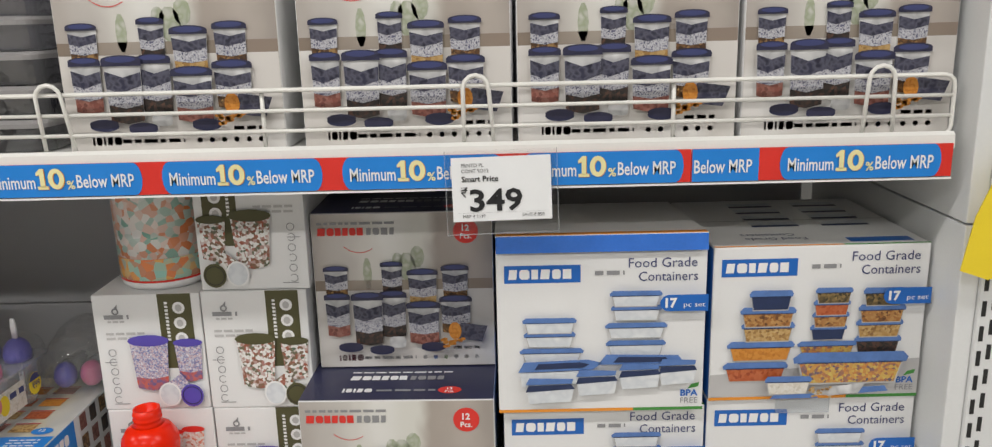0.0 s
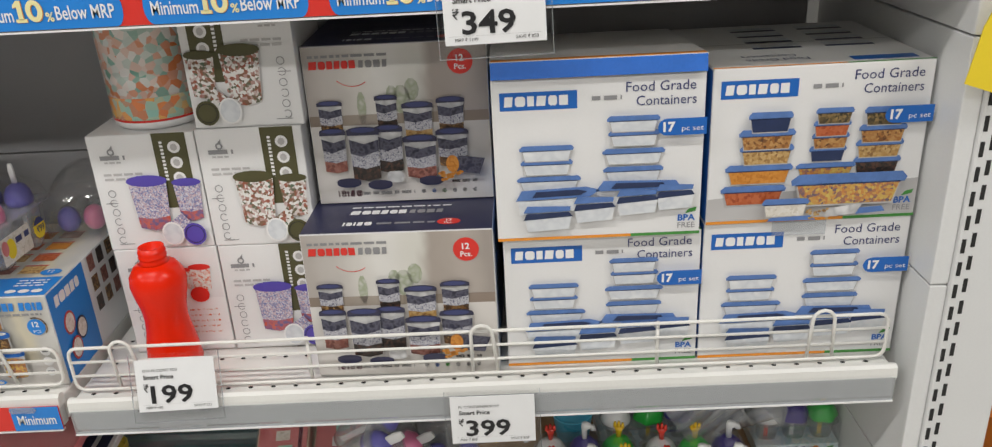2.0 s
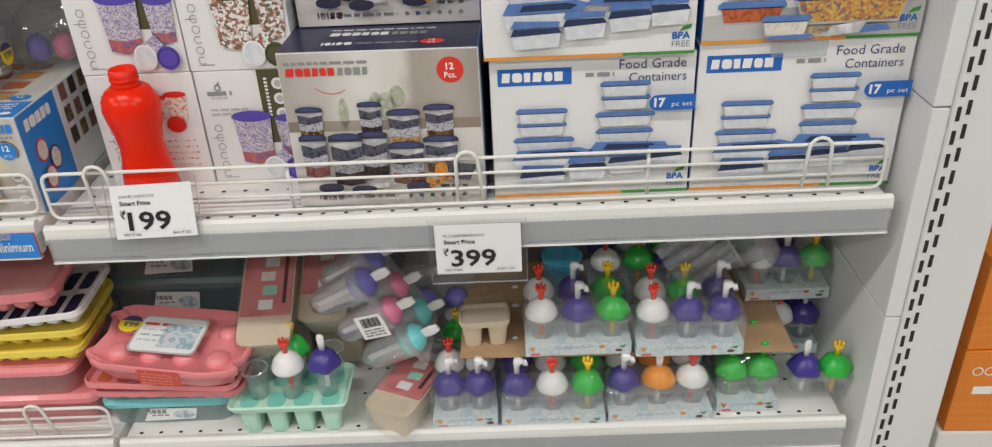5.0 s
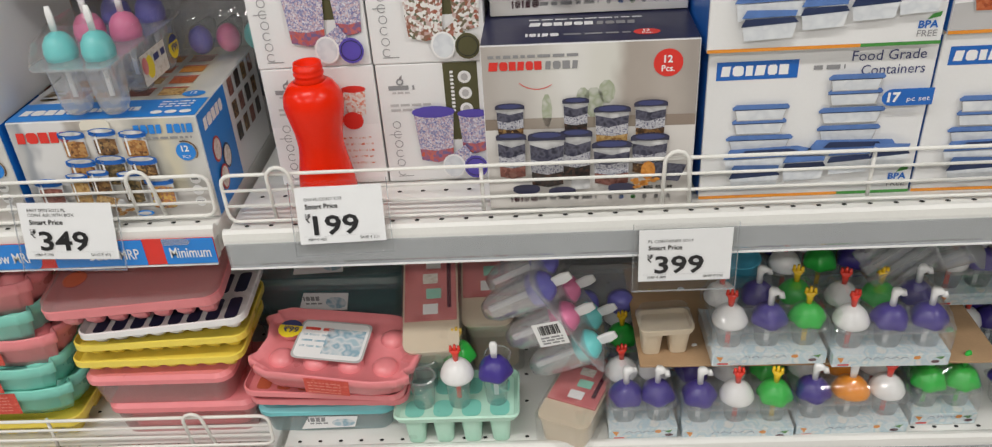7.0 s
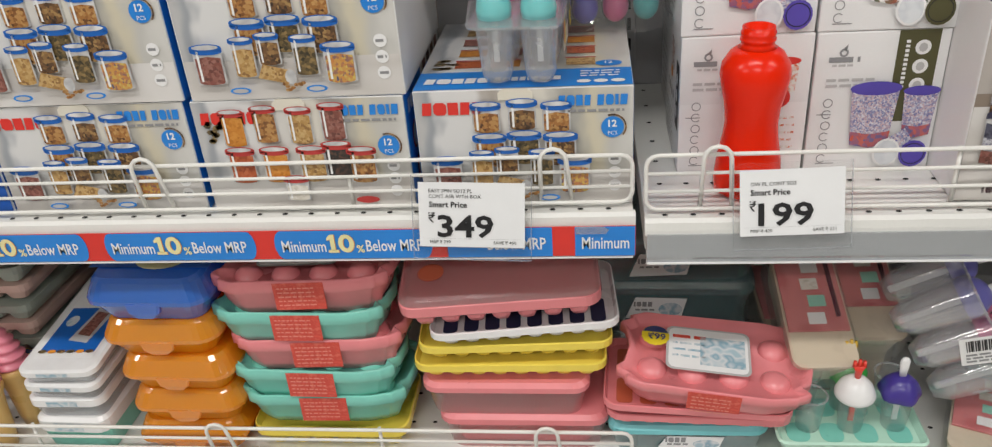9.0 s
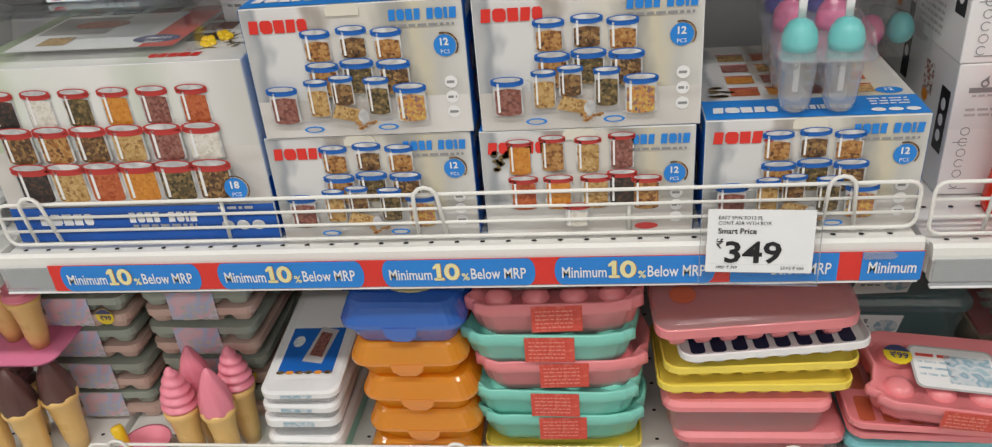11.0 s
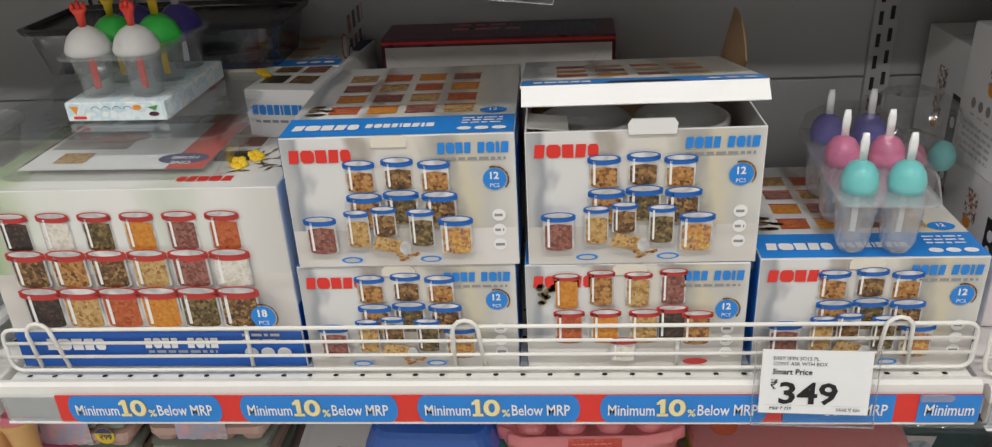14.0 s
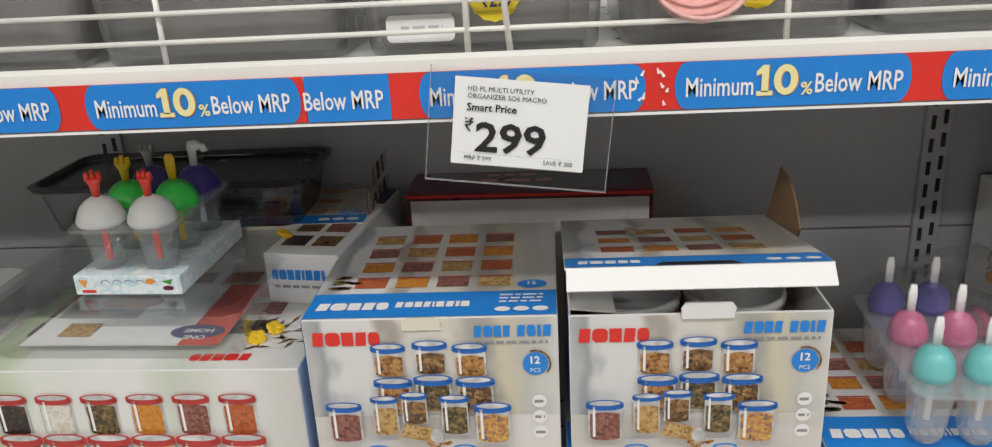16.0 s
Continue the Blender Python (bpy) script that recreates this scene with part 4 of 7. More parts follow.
    put_print(tp, "top_print", root, (0, 0, h), "top")
    sp = Print()
    for i in range(9):
        sp.line_text(0.03, h * 0.82 - 0.011 * i, 0.0036, 0.09, "greyp", 1, 20 + i)
    for i in range(3):
        sp.rect(0.03 + 0.03 * i, 0.02, 0.05 + 0.03 * i, 0.05, "band", 1)
    put_print(sp, "side_print", root, (0, d, 0), "left")
    return root


spice_jar_carton(0.272, 0.030, Z_MID + 0.001, -1.5, w=0.202, h=0.173)
spice_jar_carton(0.280, 0.112, Z_MID + 0.175, -0.6, w=0.196, h=0.177)
for x, w in ((0.084, 0.203), (0.304, 0.194), (0.503, 0.202), (0.710, 0.194)):
    spice_jar_carton(x, 0.018, Z_UP + 0.001, 0.0, w=w)


def canister_carton(x, y, z, rz=0, w=0.119, h=0.1365, d=0.125, wall="ikat", lid="purple", flipped=False, plain=False, label="white and olive carton of patterned canisters"):
    root = thing("carton", label, "box", pose(x, y, z, 0, 0, rz), "canister cartons")
    carton_body(root, w, h, d)
    pr = Print()
    if not plain:
        pr.rect(w * 0.61, h * 0.36, w * 0.92, h, "olive", 1)
        for i in range(3):
            pr.oval(w * 0.80, h * (0.88 - 0.13 * i), 0.0068, 0.0068, "whitep", 2, 14)
            pr.oval(w * 0.80, h * (0.88 - 0.13 * i), 0.0038, 0.0042, "shadowp", 3, 8)
        pr.bars(w * 0.70, h * 0.60, 0.0035, (0.8,) * 11, "whitep", 2, 0.0014, turn=90)
    pr.ring(w * 0.21, h * 0.86, 0.0022, 0.0040, "greyp", 2, 0, 360, 10)
    pr.poly([(w * 0.20, h * 0.885), (w * 0.23, h * 0.88), (w * 0.235, h * 0.92)], "greyp", 2)
    pr.line_text(w * 0.10, h * 0.795, 0.0048, 0.027, "greyp", 2, 2)
    pr.line_text(w * 0.13, h * 0.765, 0.0020, 0.018, "shadowp", 2, 3)
    for i in range(2):
        pr.line_text(w * 0.10, h * (0.66 - 0.04 * i), 0.0026, 0.042, "shadowp", 2, 5 + i)
    # tall vertical word mark as thin strokes
    for i in range(6):
        b = h * 0.06 + i * h * 0.083
        pr.ring(w * 0.135, b + 0.0042, 0.0036, 0.0044, "greyp", 2, 0 if i % 2 else 40, 360 if i % 2 else 320, 12)
    pr.rect(w * 0.095, h * 0.05, w * 0.24, h * 0.056, "greyp", 2)
    pr.rect(w * 0.055, h * 0.42, w * 0.17, h * 0.426, "greyp", 2)
    if plain:
        pr.rect(0.0008, 0.0008, w - 0.0008, h * 0.52, "whitep", 1)
        bowl_print(pr, w * 0.62, h * 0.62, 0.020, 0.026, "redleaf", "red")
        bowl_print(pr, w * 0.80, h * 0.60, 0.024, 0.032, "redleaf", "red")
        pr.oval(w * 0.76, h * 0.56, 0.011, 0.010, "red", 7)
        for i in range(5):
            pr.line_text(w * 0.62, h * (0.40 - 0.055 * i), 0.0022, 0.034, "redleaf", 3, 30 + i)
    else:
        bowl_print(pr, w * 0.85, h * 0.26, 0.030, 0.047, wall, lid, layer=4)
        bowl_print(pr, w * 0.49, h * 0.20, 0.042, 0.060, wall, lid, layer=8)
        pr.poly([(w * 0.56, h * 0.20), (w * 0.76, h * 0.32), (w * 0.86, h * 0.20), (w * 0.68, h * 0.06)], wall, 12)
        pr.oval(w * 0.64, h * 0.14, 0.0125, 0.0145, "whitep", 13)
        pr.oval(w * 0.64, h * 0.14, 0.0105, 0.0125, "glass_print", 14)
        pr.oval(w * 0.85, h * 0.13, 0.0125, 0.0135, lid, 15)
        pr.ring(w * 0.85, h * 0.13, 0.0100, 0.0108, "black", 16, 0, 360, 14)
    ob = put_print(pr, "front_print", root)
    if flipped:
        ob.matrix_basis = pose(w, 0, 0) @ Matrix.Diagonal((-1, 1, 1, 1))
    sp = Print()
    sp.rect(d * 0.76, h * 0.30, d * 0.94, h * 0.78, "black", 1)
    for i in range(3):
        sp.oval(d * 0.85, h * (0.42 + 0.12 * i), 0.0055, 0.0062, "whitep", 2, 12)
    sp.rect(d * 0.38, h * 0.62, d * 0.58, h * 0.86, "floral", 1)
    sp.oval(d * 0.46, h * 0.60, 0.008, 0.006, "orange", 2)
    for i in range(4):
        sp.oval(d * (0.22 + 0.12 * i), h * 0.45, 0.0045, 0.0055, "greyp", 1, 10)
        sp.line_text(d * (0.20 + 0.12 * i), h * 0.36, 0.002, 0.008, "shadowp", 1, i)
    for i in range(5):
        sp.line_text(d * 0.12, h * (0.28 - 0.05 * i), 0.003, 0.06, "shadowp", 1, 40 + i)
    put_print(sp, "side_print", root, (0, d, 0), "left")
    return root


zc = Z_MID + 0.001
canister_carton(0.041, 0.098, zc, plain=True, w=0.117, h=0.1345, label="white carton of red patterned canisters, partly hidden by a bottle")
canister_carton(0.160, 0.097, zc, w=0.113, h=0.1345)
canister_carton(0.040, 0.098, zc + 0.135, 0.6, w=0.117, h=0.1345)
canister_carton(0.159, 0.097, zc + 0.135, -0.6, w=0.115, h=0.1365, wall="floral", lid="olive")
canister_carton(0.161, 0.100, zc + 0.272, -0.6, w=0.117, wall="floral", lid="olive", flipped=True, label="olive and white canister carton on top of the stack")
for x in (0.045, 0.17):
    canister_carton(x, 0.226, zc, w=0.117, h=0.24, d=0.11, plain=False)


def spin_jar_carton(x, y, z, rz=0, w=0.193, h=0.123, d=0.20, reddish=False, opened=False, label="printed carton of blue-lidded storage jars"):
    root = thing("carton", label, "box", pose(x, y, z, 0, 0, rz), "storage jar cartons")
    if opened:
        part("front_wall", box(0, w, 0, 0.0016, 0, h), M["card"], root)
        part("rear_wall", box(0, w, d - 0.0016, d, 0, h), M["kraft"], root, "brown inner board")
        for a in (0, w - 0.0016):
            part("side_wall", box(a, a + 0.0016, 0.0018, d - 0.0018, 0, h), M["card"], root)
        part("carton_base", box(0.0018, w - 0.0018, 0.0018, d - 0.0018, 0, 0.0016), M["card"], root)
    else:
        carton_body(root, w, h, d, seam=False)
    pr = Print()
    k = w / 0.193
    pr.rect(0.0008, 0.0008, w - 0.0008, h - 0.0008, "jarphoto", 1)
    pr.rect(0.0008, 0.0008, w - 0.0008, h * 0.30, "counter", 2)
    pr.bars(0.007, h - 0.022, 0.0115, (0.8, 1.0, 0.8, 0.8, 0.75), "red", 4, 0.0012)
    pr.bars(w - 0.064, h - 0.0165, 0.0095, (0.65, 0.7, 0.6, 0.6), "sky", 4, 0.0012)
    pr.bars(w - 0.031, h - 0.0165, 0.0095, (0.65, 0.7, 0.3, 0.7), "sky", 4, 0.0012)
    pr.line_text(w - 0.063, h - 0.0225, 0.0024, 0.055, "greyp", 4, 3)
    low = h < 0.09
    bo = 0.034 if low else h * (0.42 if reddish else 0.33)
    pr.oval(w - 0.018, h - bo, 0.0098, 0.0098, "sky", 4, 20)
    pr.ring(w - 0.018, h - bo, 0.0108, 0.0122, "seeds", 4, -40, 110, 10)
    pr.text(w - 0.018, h - bo + 0.0005, 0.0062, "12", "whitep", 5, 0.03, align="c")
    pr.text(w - 0.018, h - bo - 0.0070, 0.0035, "PCS", "whitep", 5, 0.0, align="c")
    for i in range(0 if low else 3):
        pr.oval(w - 0.016, h * (0.40 - 0.115 * i), 0.0058, 0.0058, "whitep", 4, 14)
        pr.line_text(w - 0.0198, h * (0.39 - 0.115 * i), 0.0024, 0.0078, "greyp", 5, 50 + i)
    if h < 0.09:
        pass
    elif reddish:
        for u, v, fl in ((0.036, 0.066, "turmeric"), (0.066, 0.069, "nuts"), (0.098, 0.067, "grain"), (0.128, 0.070, "berry")):
            jar(pr, u * k, v, 0.022, 0.034, fl, "lidred", 0.8, 4)
        for u, v, fl in ((0.038, 0.030, "chilli"), (0.070, 0.030, "turmeric"), (0.104, 0.030, "grain"), (0.150, 0.028, "nuts"), (0.128, 0.034, "dark")):
            jar(pr, u * k, v, 0.025, 0.034, fl, "lidred", 0.8, 10)
        jar(pr, 0.086 * k, 0.012, 0.022, 0.024, "rice", "lidred", 0.6, 16)
        pr.oval(0.150 * k, 0.012, 0.011, 0.0035, "lidred", 16)
        for i in range(12):
            rr = random.Random(i)
            pr.oval(rr.uniform(0.010, 0.026), rr.uniform(0.070, 0.090), 0.0035, 0.0025, "herb", 4, 6)
    else:
        for u, v, fl in ((0.064, 0.072, "nuts"), (0.096, 0.074, "seeds"), (0.126, 0.071, "nuts")):
            jar(pr, u * k, v, 0.0245, 0.027, fl, "blue", 0.62, 4)
        for u, v, fl in ((0.066, 0.040, "nuts"), (0.097, 0.042, "herb"), (0.129, 0.040, "seeds")):
            jar(pr, u * k, v, 0.0275, 0.030, fl, "blue", 0.75, 10)
        for u, v, fl, ww, hh in ((0.026, 0.016, "berry", 0.026, 0.034), (0.058, 0.022, "grain", 0.020, 0.034), (0.081, 0.032, "seeds", 0.020, 0.027), (0.112, 0.022, "herb", 0.021, 0.034), (0.141, 0.014, "candy", 0.027, 0.034)):
            jar(pr, u * k, v, ww, hh, fl, "blue", 0.7, 16)
        pr.poly([(0.068 * k, 0.022), (0.074 * k, 0.034), (0.098 * k, 0.028), (0.094 * k, 0.016)], "grain", 22)
        pr.oval(0.097 * k, 0.022, 0.005, 0.0068, "jarglass", 23)
        for i in range(10):
            rr = random.Random(i)
            pr.oval(rr.uniform(0.088, 0.108) * k, rr.uniform(0.010, 0.017), 0.0024, 0.0015, "nuts", 24, 6)
        for u, v in ((0.050, 0.011), (0.118, 0.011)):
            pr.oval(u * k, v, 0.0095, 0.0032, "sky", 22)
            pr.oval(u * k, v, 0.0070, 0.0020, "shadowp", 23)
    put_print(pr, "front_print", root)
    if not opened:
        tp = Print()
        tp.rect(0.0008, 0.0008, w - 0.0008, d - 0.0008, "jarphoto", 1)
        tp.rect(0.0008, 0.0008, w - 0.0008, d * 0.22, "sky", 2)
        tp.bars(0.008, 0.013, 0.0125, (0.8, 1.0, 0.8, 0.8, 0.75), "whitep", 4, 0.0012)
        tp.bars(0.070, 0.016, 0.0095, (0.65, 0.7, 0.6, 0.6, 0.2, 0.65, 0.7, 0.3, 0.7), "whitep", 4, 0.0012)
        for i in range(3):
            tp.oval(w - 0.042 + 0.0145 * i, 0.010, 0.0062, 0.0042, "whitep", 4, 12)
            tp.line_text(w - 0.045, 0.022 + 0.006 * i, 0.0024, 0.034, "whitep", 4, 60 + i)
        for i in range(4):
            for j in range(4):
                tp.rect(0.030 + 0.034 * i, d * 0.27 + 0.032 * j, 0.056 + 0.034 * i, d * 0.36 + 0.032 * j, ("chilli", "turmeric", "berry", "grain")[(i + j) % 4], 3)
                tp.rect(0.029 + 0.034 * i, d * 0.365 + 0.032 * j, 0.057 + 0.034 * i, d * 0.375 + 0.032 * j, "lidred", 3)
        tp.oval(w - 0.020, d * 0.28, 0.012, 0.008, "sky", 3, 16)
        tp.text(w - 0.020, d * 0.27, 0.0060, "12", "whitep", 4, 0.02, align="c")
        for i in range(14):
            rr = random.Random(90 + i)
            tp.oval(rr.uniform(0.012, 0.030), rr.uniform(d * 0.25, d * 0.4), 0.006, 0.0022, "herb", 3, 6)
        put_print(tp, "top_print", root, (0, 0, h), "top")
        # tuck tab notch on the top front edge
        bm = loft([(0, 0.030, 0.0016, 0.0006), (0.006, 0.030, 0.0016, 0.0006), (0.010, 0.022, 0.0016, 0.0006)])
        t = part("tuck_tab", bm, M["cream_card"], root)
        t.matrix_basis = pose(w * 0.47, -0.0012, h - 0.0095)
    for side, loc in (("left", (0, d, 0)), ("right", (w, 0, 0))):
        sp = Print()
        if not opened or side == "left":
            sp.rect(0.0008, 0.0008, d * 0.42, h - 0.0008, "sky", 1) if side == "right" else sp.rect(d * 0.58, 0.0008, d - 0.0008, h - 0.0008, "sky", 1)
            u0 = 0.0 if side == "right" else d * 0.56
            sp.bars(u0 + 0.012, h - 0.022, 0.0125, (0.8, 1.0, 0.8, 0.8, 0.75), "whitep", 2, 0.0012)
            for i, (a, b) in enumerate(((0.030, 0.062), (0.050, 0.045), (0.030, 0.030))):
                sp.oval(u0 + a, b, 0.012, 0.014, ("lidred", "navy", "lidred")[i], 2 + 2 * i, 14)
                sp.oval(u0 + a, b, 0.0095, 0.0115, "rice", 3 + 2 * i, 14)
            for i in range(4):
                for j in range(3):
                    a = (d * 0.48 if side == "right" else d * 0.06) + 0.024 * i
                    sp.rect(a, h * 0.35 + 0.026 * j, a + 0.015, h * 0.35 + 0.026 * j + 0.019, ("dark", "seeds", "berry")[(i + j) % 3], 2)
            put_print(sp, "side_print", root, loc, side)
    return root


zq = Z_LEFT + 0.001
spin_jar_carton(-0.601, 0.024, zq, 0.3, w=0.196, h=0.110)
spin_jar_carton(-0.397, 0.022, zq, 0, reddish=True, w=0.194, h=0.110, label="printed carton of red-lidded storage jars")
spin_jar_carton(-0.195, 0.024, zq, -0.2, w=0.190, h=0.112)
spin_jar_carton(-0.597, 0.022, zq + 0.1105, 0.5, w=0.196, h=0.122)
opened = spin_jar_carton(-0.393, 0.022, zq + 0.1105, 0.4, w=0.193, h=0.122, opened=True, label="opened jar carton with its lid flap lifted")
# what the opened carton shows: lid flap, white tuck, side flap, jars inside
w_, h_, d_ = 0.193, 0.122, 0.20
lid = part("lid_flap", box(0, w_, -0.205, 0, 0, 0.0018), M["whiteinner"], opened, "lifted lid flap, blue band along its front")
lid.matrix_basis = pose(-0.003, d_, h_, -10.5, 0, 0.2)
tp = Print()
tp.rect(0.0008, 0.031, w_ - 0.0008, 0.2, "jarphoto", 1)
tp.rect(0.0008, 0.001, w_ - 0.0008, 0.030, "sky", 1)
tp.bars(0.010, 0.009, 0.010, (0.8, 1.0, 0.8, 0.8, 0.75), "whitep", 2, 0.0012)
for i in range(3):
    tp.oval(w_ - 0.040 + 0.014 * i, 0.012, 0.0058, 0.0042, "whitep", 2, 12)
tp.poly([(0.066, 0.0), (0.128, 0.0), (0.122, 0.009), (0.072, 0.009)], "black", 3)
for i in range(4):
    for j in range(3):
        tp.rect(0.030 + 0.034 * i, 0.05 + 0.036 * j, 0.056 + 0.034 * i, 0.07 + 0.036 * j, ("chilli", "turmeric", "berry", "grain")[(i + j) % 4], 2)
lp = put_print(tp, "top_print", lid, (0, -0.205, 0.0018), "top")
tuck = part("tuck_flap", box(0.001, w_ - 0.001, -0.0018, 0, -0.018, 0, 0.0005), M["whitep"], lid)
tuck.matrix_basis = pose(0, -0.205, 0.001, -35, 0, 0)
bm = bmesh.new()
for i in range(9):
    t = i / 8
    zt = 0.052 * (1 - 0.55 * t * t)
    for off in (0.0, 0.0016):
        bm.verts.new((off, 0.09 * t, 0)); bm.verts.new((off, 0.09 * t, zt))
bm.verts.ensure_lookup_table()
for i in range(8):
    a, b = 4 * i, 4 * (i + 1)
    for q in ((a, b, b + 1, a + 1), (a + 2, a + 3, b + 3, b + 2), (a + 1, b + 1, b + 3, a + 3)):
        bm.faces.new([bm.verts[j] for j in q])
fl = part("side_flap", bm, M["kraft"], opened, "brown inner side flap standing up")
fl.matrix_basis = pose(w_ - 0.001, d_ - 0.005, h_, 0, -12, 180)
fl2 = part("corner_flap", box(0, 0.035, 0, 0.05, 0, 0.0014), M["whiteinner"], opened)
fl2.matrix_basis = pose(0.001, 0.012, h_ - 0.001, -6, 6, 0)
tab = part("tuck_tab", loft([(0, 0.038, 0.0016, 0.0006), (0.009, 0.040, 0.0016, 0.0006), (0.014, 0.034, 0.0016, 0.0006)]), M["whitep"], opened)
tab.matrix_basis = pose(w_ * 0.53, -0.002, h_ - 0.003, 8, 0, 0)
for cx in (0.052, 0.137):
    jr = part("jar", lathe([(0.036, 0.004), (0.040, 0.090), (0.041, 0.100)], 28, at=(cx, 0.075)), M["bowlred"], opened, "red storage jar inside", True)
    part("jar_lid", lathe([(0.0415, 0.098), (0.042, 0.106), (0.039, 0.108), (0.037, 0.104), (0.010, 0.103)], 28, at=(cx, 0.075)), M["steelbowl"], jr, "white round lid", True)

# spice carton, large
b18 = thing("carton", "large printed carton of red-lidded spice jars", "box", pose(-0.890, 0.030, zq, 0, 0, -0.4), "storage jar cartons")
W18, H18, D18 = 0.283, 0.187, 0.215
carton_body(b18, W18, H18, D18, seam=False)
pr = Print()
pr.rect(0.0008, 0.0008, W18 - 0.0008, H18 - 0.0008, "counter", 1)
pr.rect(0.0008, H18 * 0.55, W18 - 0.0008, H18 - 0.0008, "spicephoto", 2)
pr.rect(0.0008, 0.0008, W18 - 0.0008, H18 * 0.215, "blue18", 3)
fills = ["dark", "rice", "herb", "turmeric", "berry", "chilli", "seeds", "nuts", "seeds", "grain", "berry", "rice", "dark", "grain", "chilli", "turmeric", "herb", "seeds"]
for r_ in range(3):
    for i in range(6):
        u = 0.036 + 0.0388 * i + 0.004 * r_ * (1 - i / 6)
        jar(pr, u, (0.127, 0.090, 0.048)[r_], (0.028, 0.034, 0.037)[r_], (0.036, 0.036, 0.040)[r_], fills[6 * r_ + i], "lidred", (0.75, 0.85, 0.85)[r_], 4 + 7 * r_)
pr.oval(W18 - 0.030, 0.062, 0.0115, 0.0115, "sky", 30, 20)
pr.ring(W18 - 0.030, 0.062, 0.0128, 0.0142, "seeds", 30, -40, 110, 10)
pr.text(W18 - 0.030, 0.0625, 0.0075, "18", "whitep", 31, 0.03, align="c")
pr.text(W18 - 0.030, 0.0540, 0.0042, "PCS", "whitep", 31, 0.0, align="c")
pr.bars(0.030, 0.020, 0.013, (0.8, 1.0, 0.8, 0.8, 0.75), "whitep", 5, 0.0012)
pr.bars(0.128, 0.022, 0.0115, (0.65, 0.7, 0.6, 0.6), "whitep", 5, 0.0012)
pr.bars(0.170, 0.022, 0.0115, (0.65, 0.7, 0.3, 0.7), "whitep", 5, 0.0012)
pr.line_text(0.130, 0.0165, 0.003, 0.068, "shadowp", 5, 3)
for i in range(3):
    pr.line_text(W18 - 0.058, 0.041 - 0.006 * i, 0.003, 0.036, "shadowp", 5, 70 + i)
    pr.oval(W18 - 0.052 + 0.016 * i, 0.017, 0.0068, 0.0056, "whitep", 5, 12)
for i in range(26):
    rr = random.Random(200 + i)
    pr.oval(rr.uniform(0.004, 0.03), rr.uniform(H18 - 0.03, H18 - 0.006), 0.004, 0.0022, "herb", 6, 6)
put_print(pr, "front_print", b18)
tp = Print()
tp.rect(0.001, 0.001, W18 - 0.001, D18 - 0.001, "spicephoto", 1)
tp.bars(W18 - 0.045, 0.024, -0.011, (0.8, 1.0, 0.8, 0.8, 0.75), "red", 3, -0.0012)
for i in range(24):
    rr = random.Random(300 + i)
    u, v, a = W18 - 0.06 + rr.uniform(0, 0.055), 0.03 + rr.uniform(0, 0.05), rr.uniform(0, 3)
    tp.poly([(u, v), (u + 0.008 * math.cos(a) - 0.002 * math.sin(a), v + 0.008 * math.sin(a) + 0.002 * math.cos(a)), (u + 0.015 * math.cos(a), v + 0.015 * math.sin(a)), (u + 0.008 * math.cos(a) + 0.002 * math.sin(a), v + 0.008 * math.sin(a) - 0.002 * math.cos(a))], "herb", 3)
for i in range(5):
    for j in range(4):
        tp.rect(0.02 + 0.046 * i, 0.06 + 0.036 * j, 0.055 + 0.046 * i, 0.085 + 0.036 * j, ("dark", "berry", "chilli", "seeds")[(i + j) % 4], 2)
put_print(tp, "top_print", b18, (0, 0, H18), "top")
sp = Print()
sp.rect(0.001, 0.001, D18 - 0.001, H18 * 0.215, "blue18", 1)
sp.rect(0.001, H18 * 0.215, D18 * 0.12, H18 * 0.36, "blue18", 1)
put_print(sp, "side_print", b18, (W18, 0, 0), "right")

# ---- plastics ----
for nm, c in (("p_pink", (0.80, 0.25, 0.27)), ("p_pink2", (0.82, 0.25, 0.33)), ("p_mint", (0.22, 0.62, 0.52)), ("p_mint_pale", (0.50, 0.78, 0.64)),
              ("p_yellow", (0.86, 0.68, 0.10)), ("p_white", (0.82, 0.82, 0.82)), ("p_orange", (0.85, 0.30, 0.02)), ("p_blue", (0.03, 0.14, 0.55)),
              ("p_teal", (0.20, 0.62, 0.66)), ("p_aqua", (0.18, 0.66, 0.66)), ("p_rose", (0.78, 0.22, 0.40)), ("p_violet", (0.18, 0.17, 0.55)),
              ("p_purple", (0.055, 0.035, 0.26)), ("p_green", (0.03, 0.48, 0.06)), ("p_red", (0.75, 0.05, 0.03)), ("p_gold", (0.85, 0.55, 0.02)),
              ("p_beige", (0.68, 0.58, 0.44)), ("p_sage", (0.33, 0.38, 0.33)), ("p_blush", (0.60, 0.42, 0.36)), ("p_cone", (0.78, 0.50, 0.18)),
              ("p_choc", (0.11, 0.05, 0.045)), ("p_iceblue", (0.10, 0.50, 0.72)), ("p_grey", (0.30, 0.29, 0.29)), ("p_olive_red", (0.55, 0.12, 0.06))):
    M[nm] = paint("plastic_" + nm[2:], c, 0.3, 0.05, 25, 0.01, coat=0.15, fine=150)
M["t_orange"] = clear("orange_clear", (0.98, 0.50, 0.08), 0.12, 0.25, 0.93, (1.0, 0.40, 0.015))
M["t_blue"] = clear("blue_clear", (0.25, 0.40, 0.85), 0.12, 0.25, 0.86, (0.04, 0.22, 0.80))
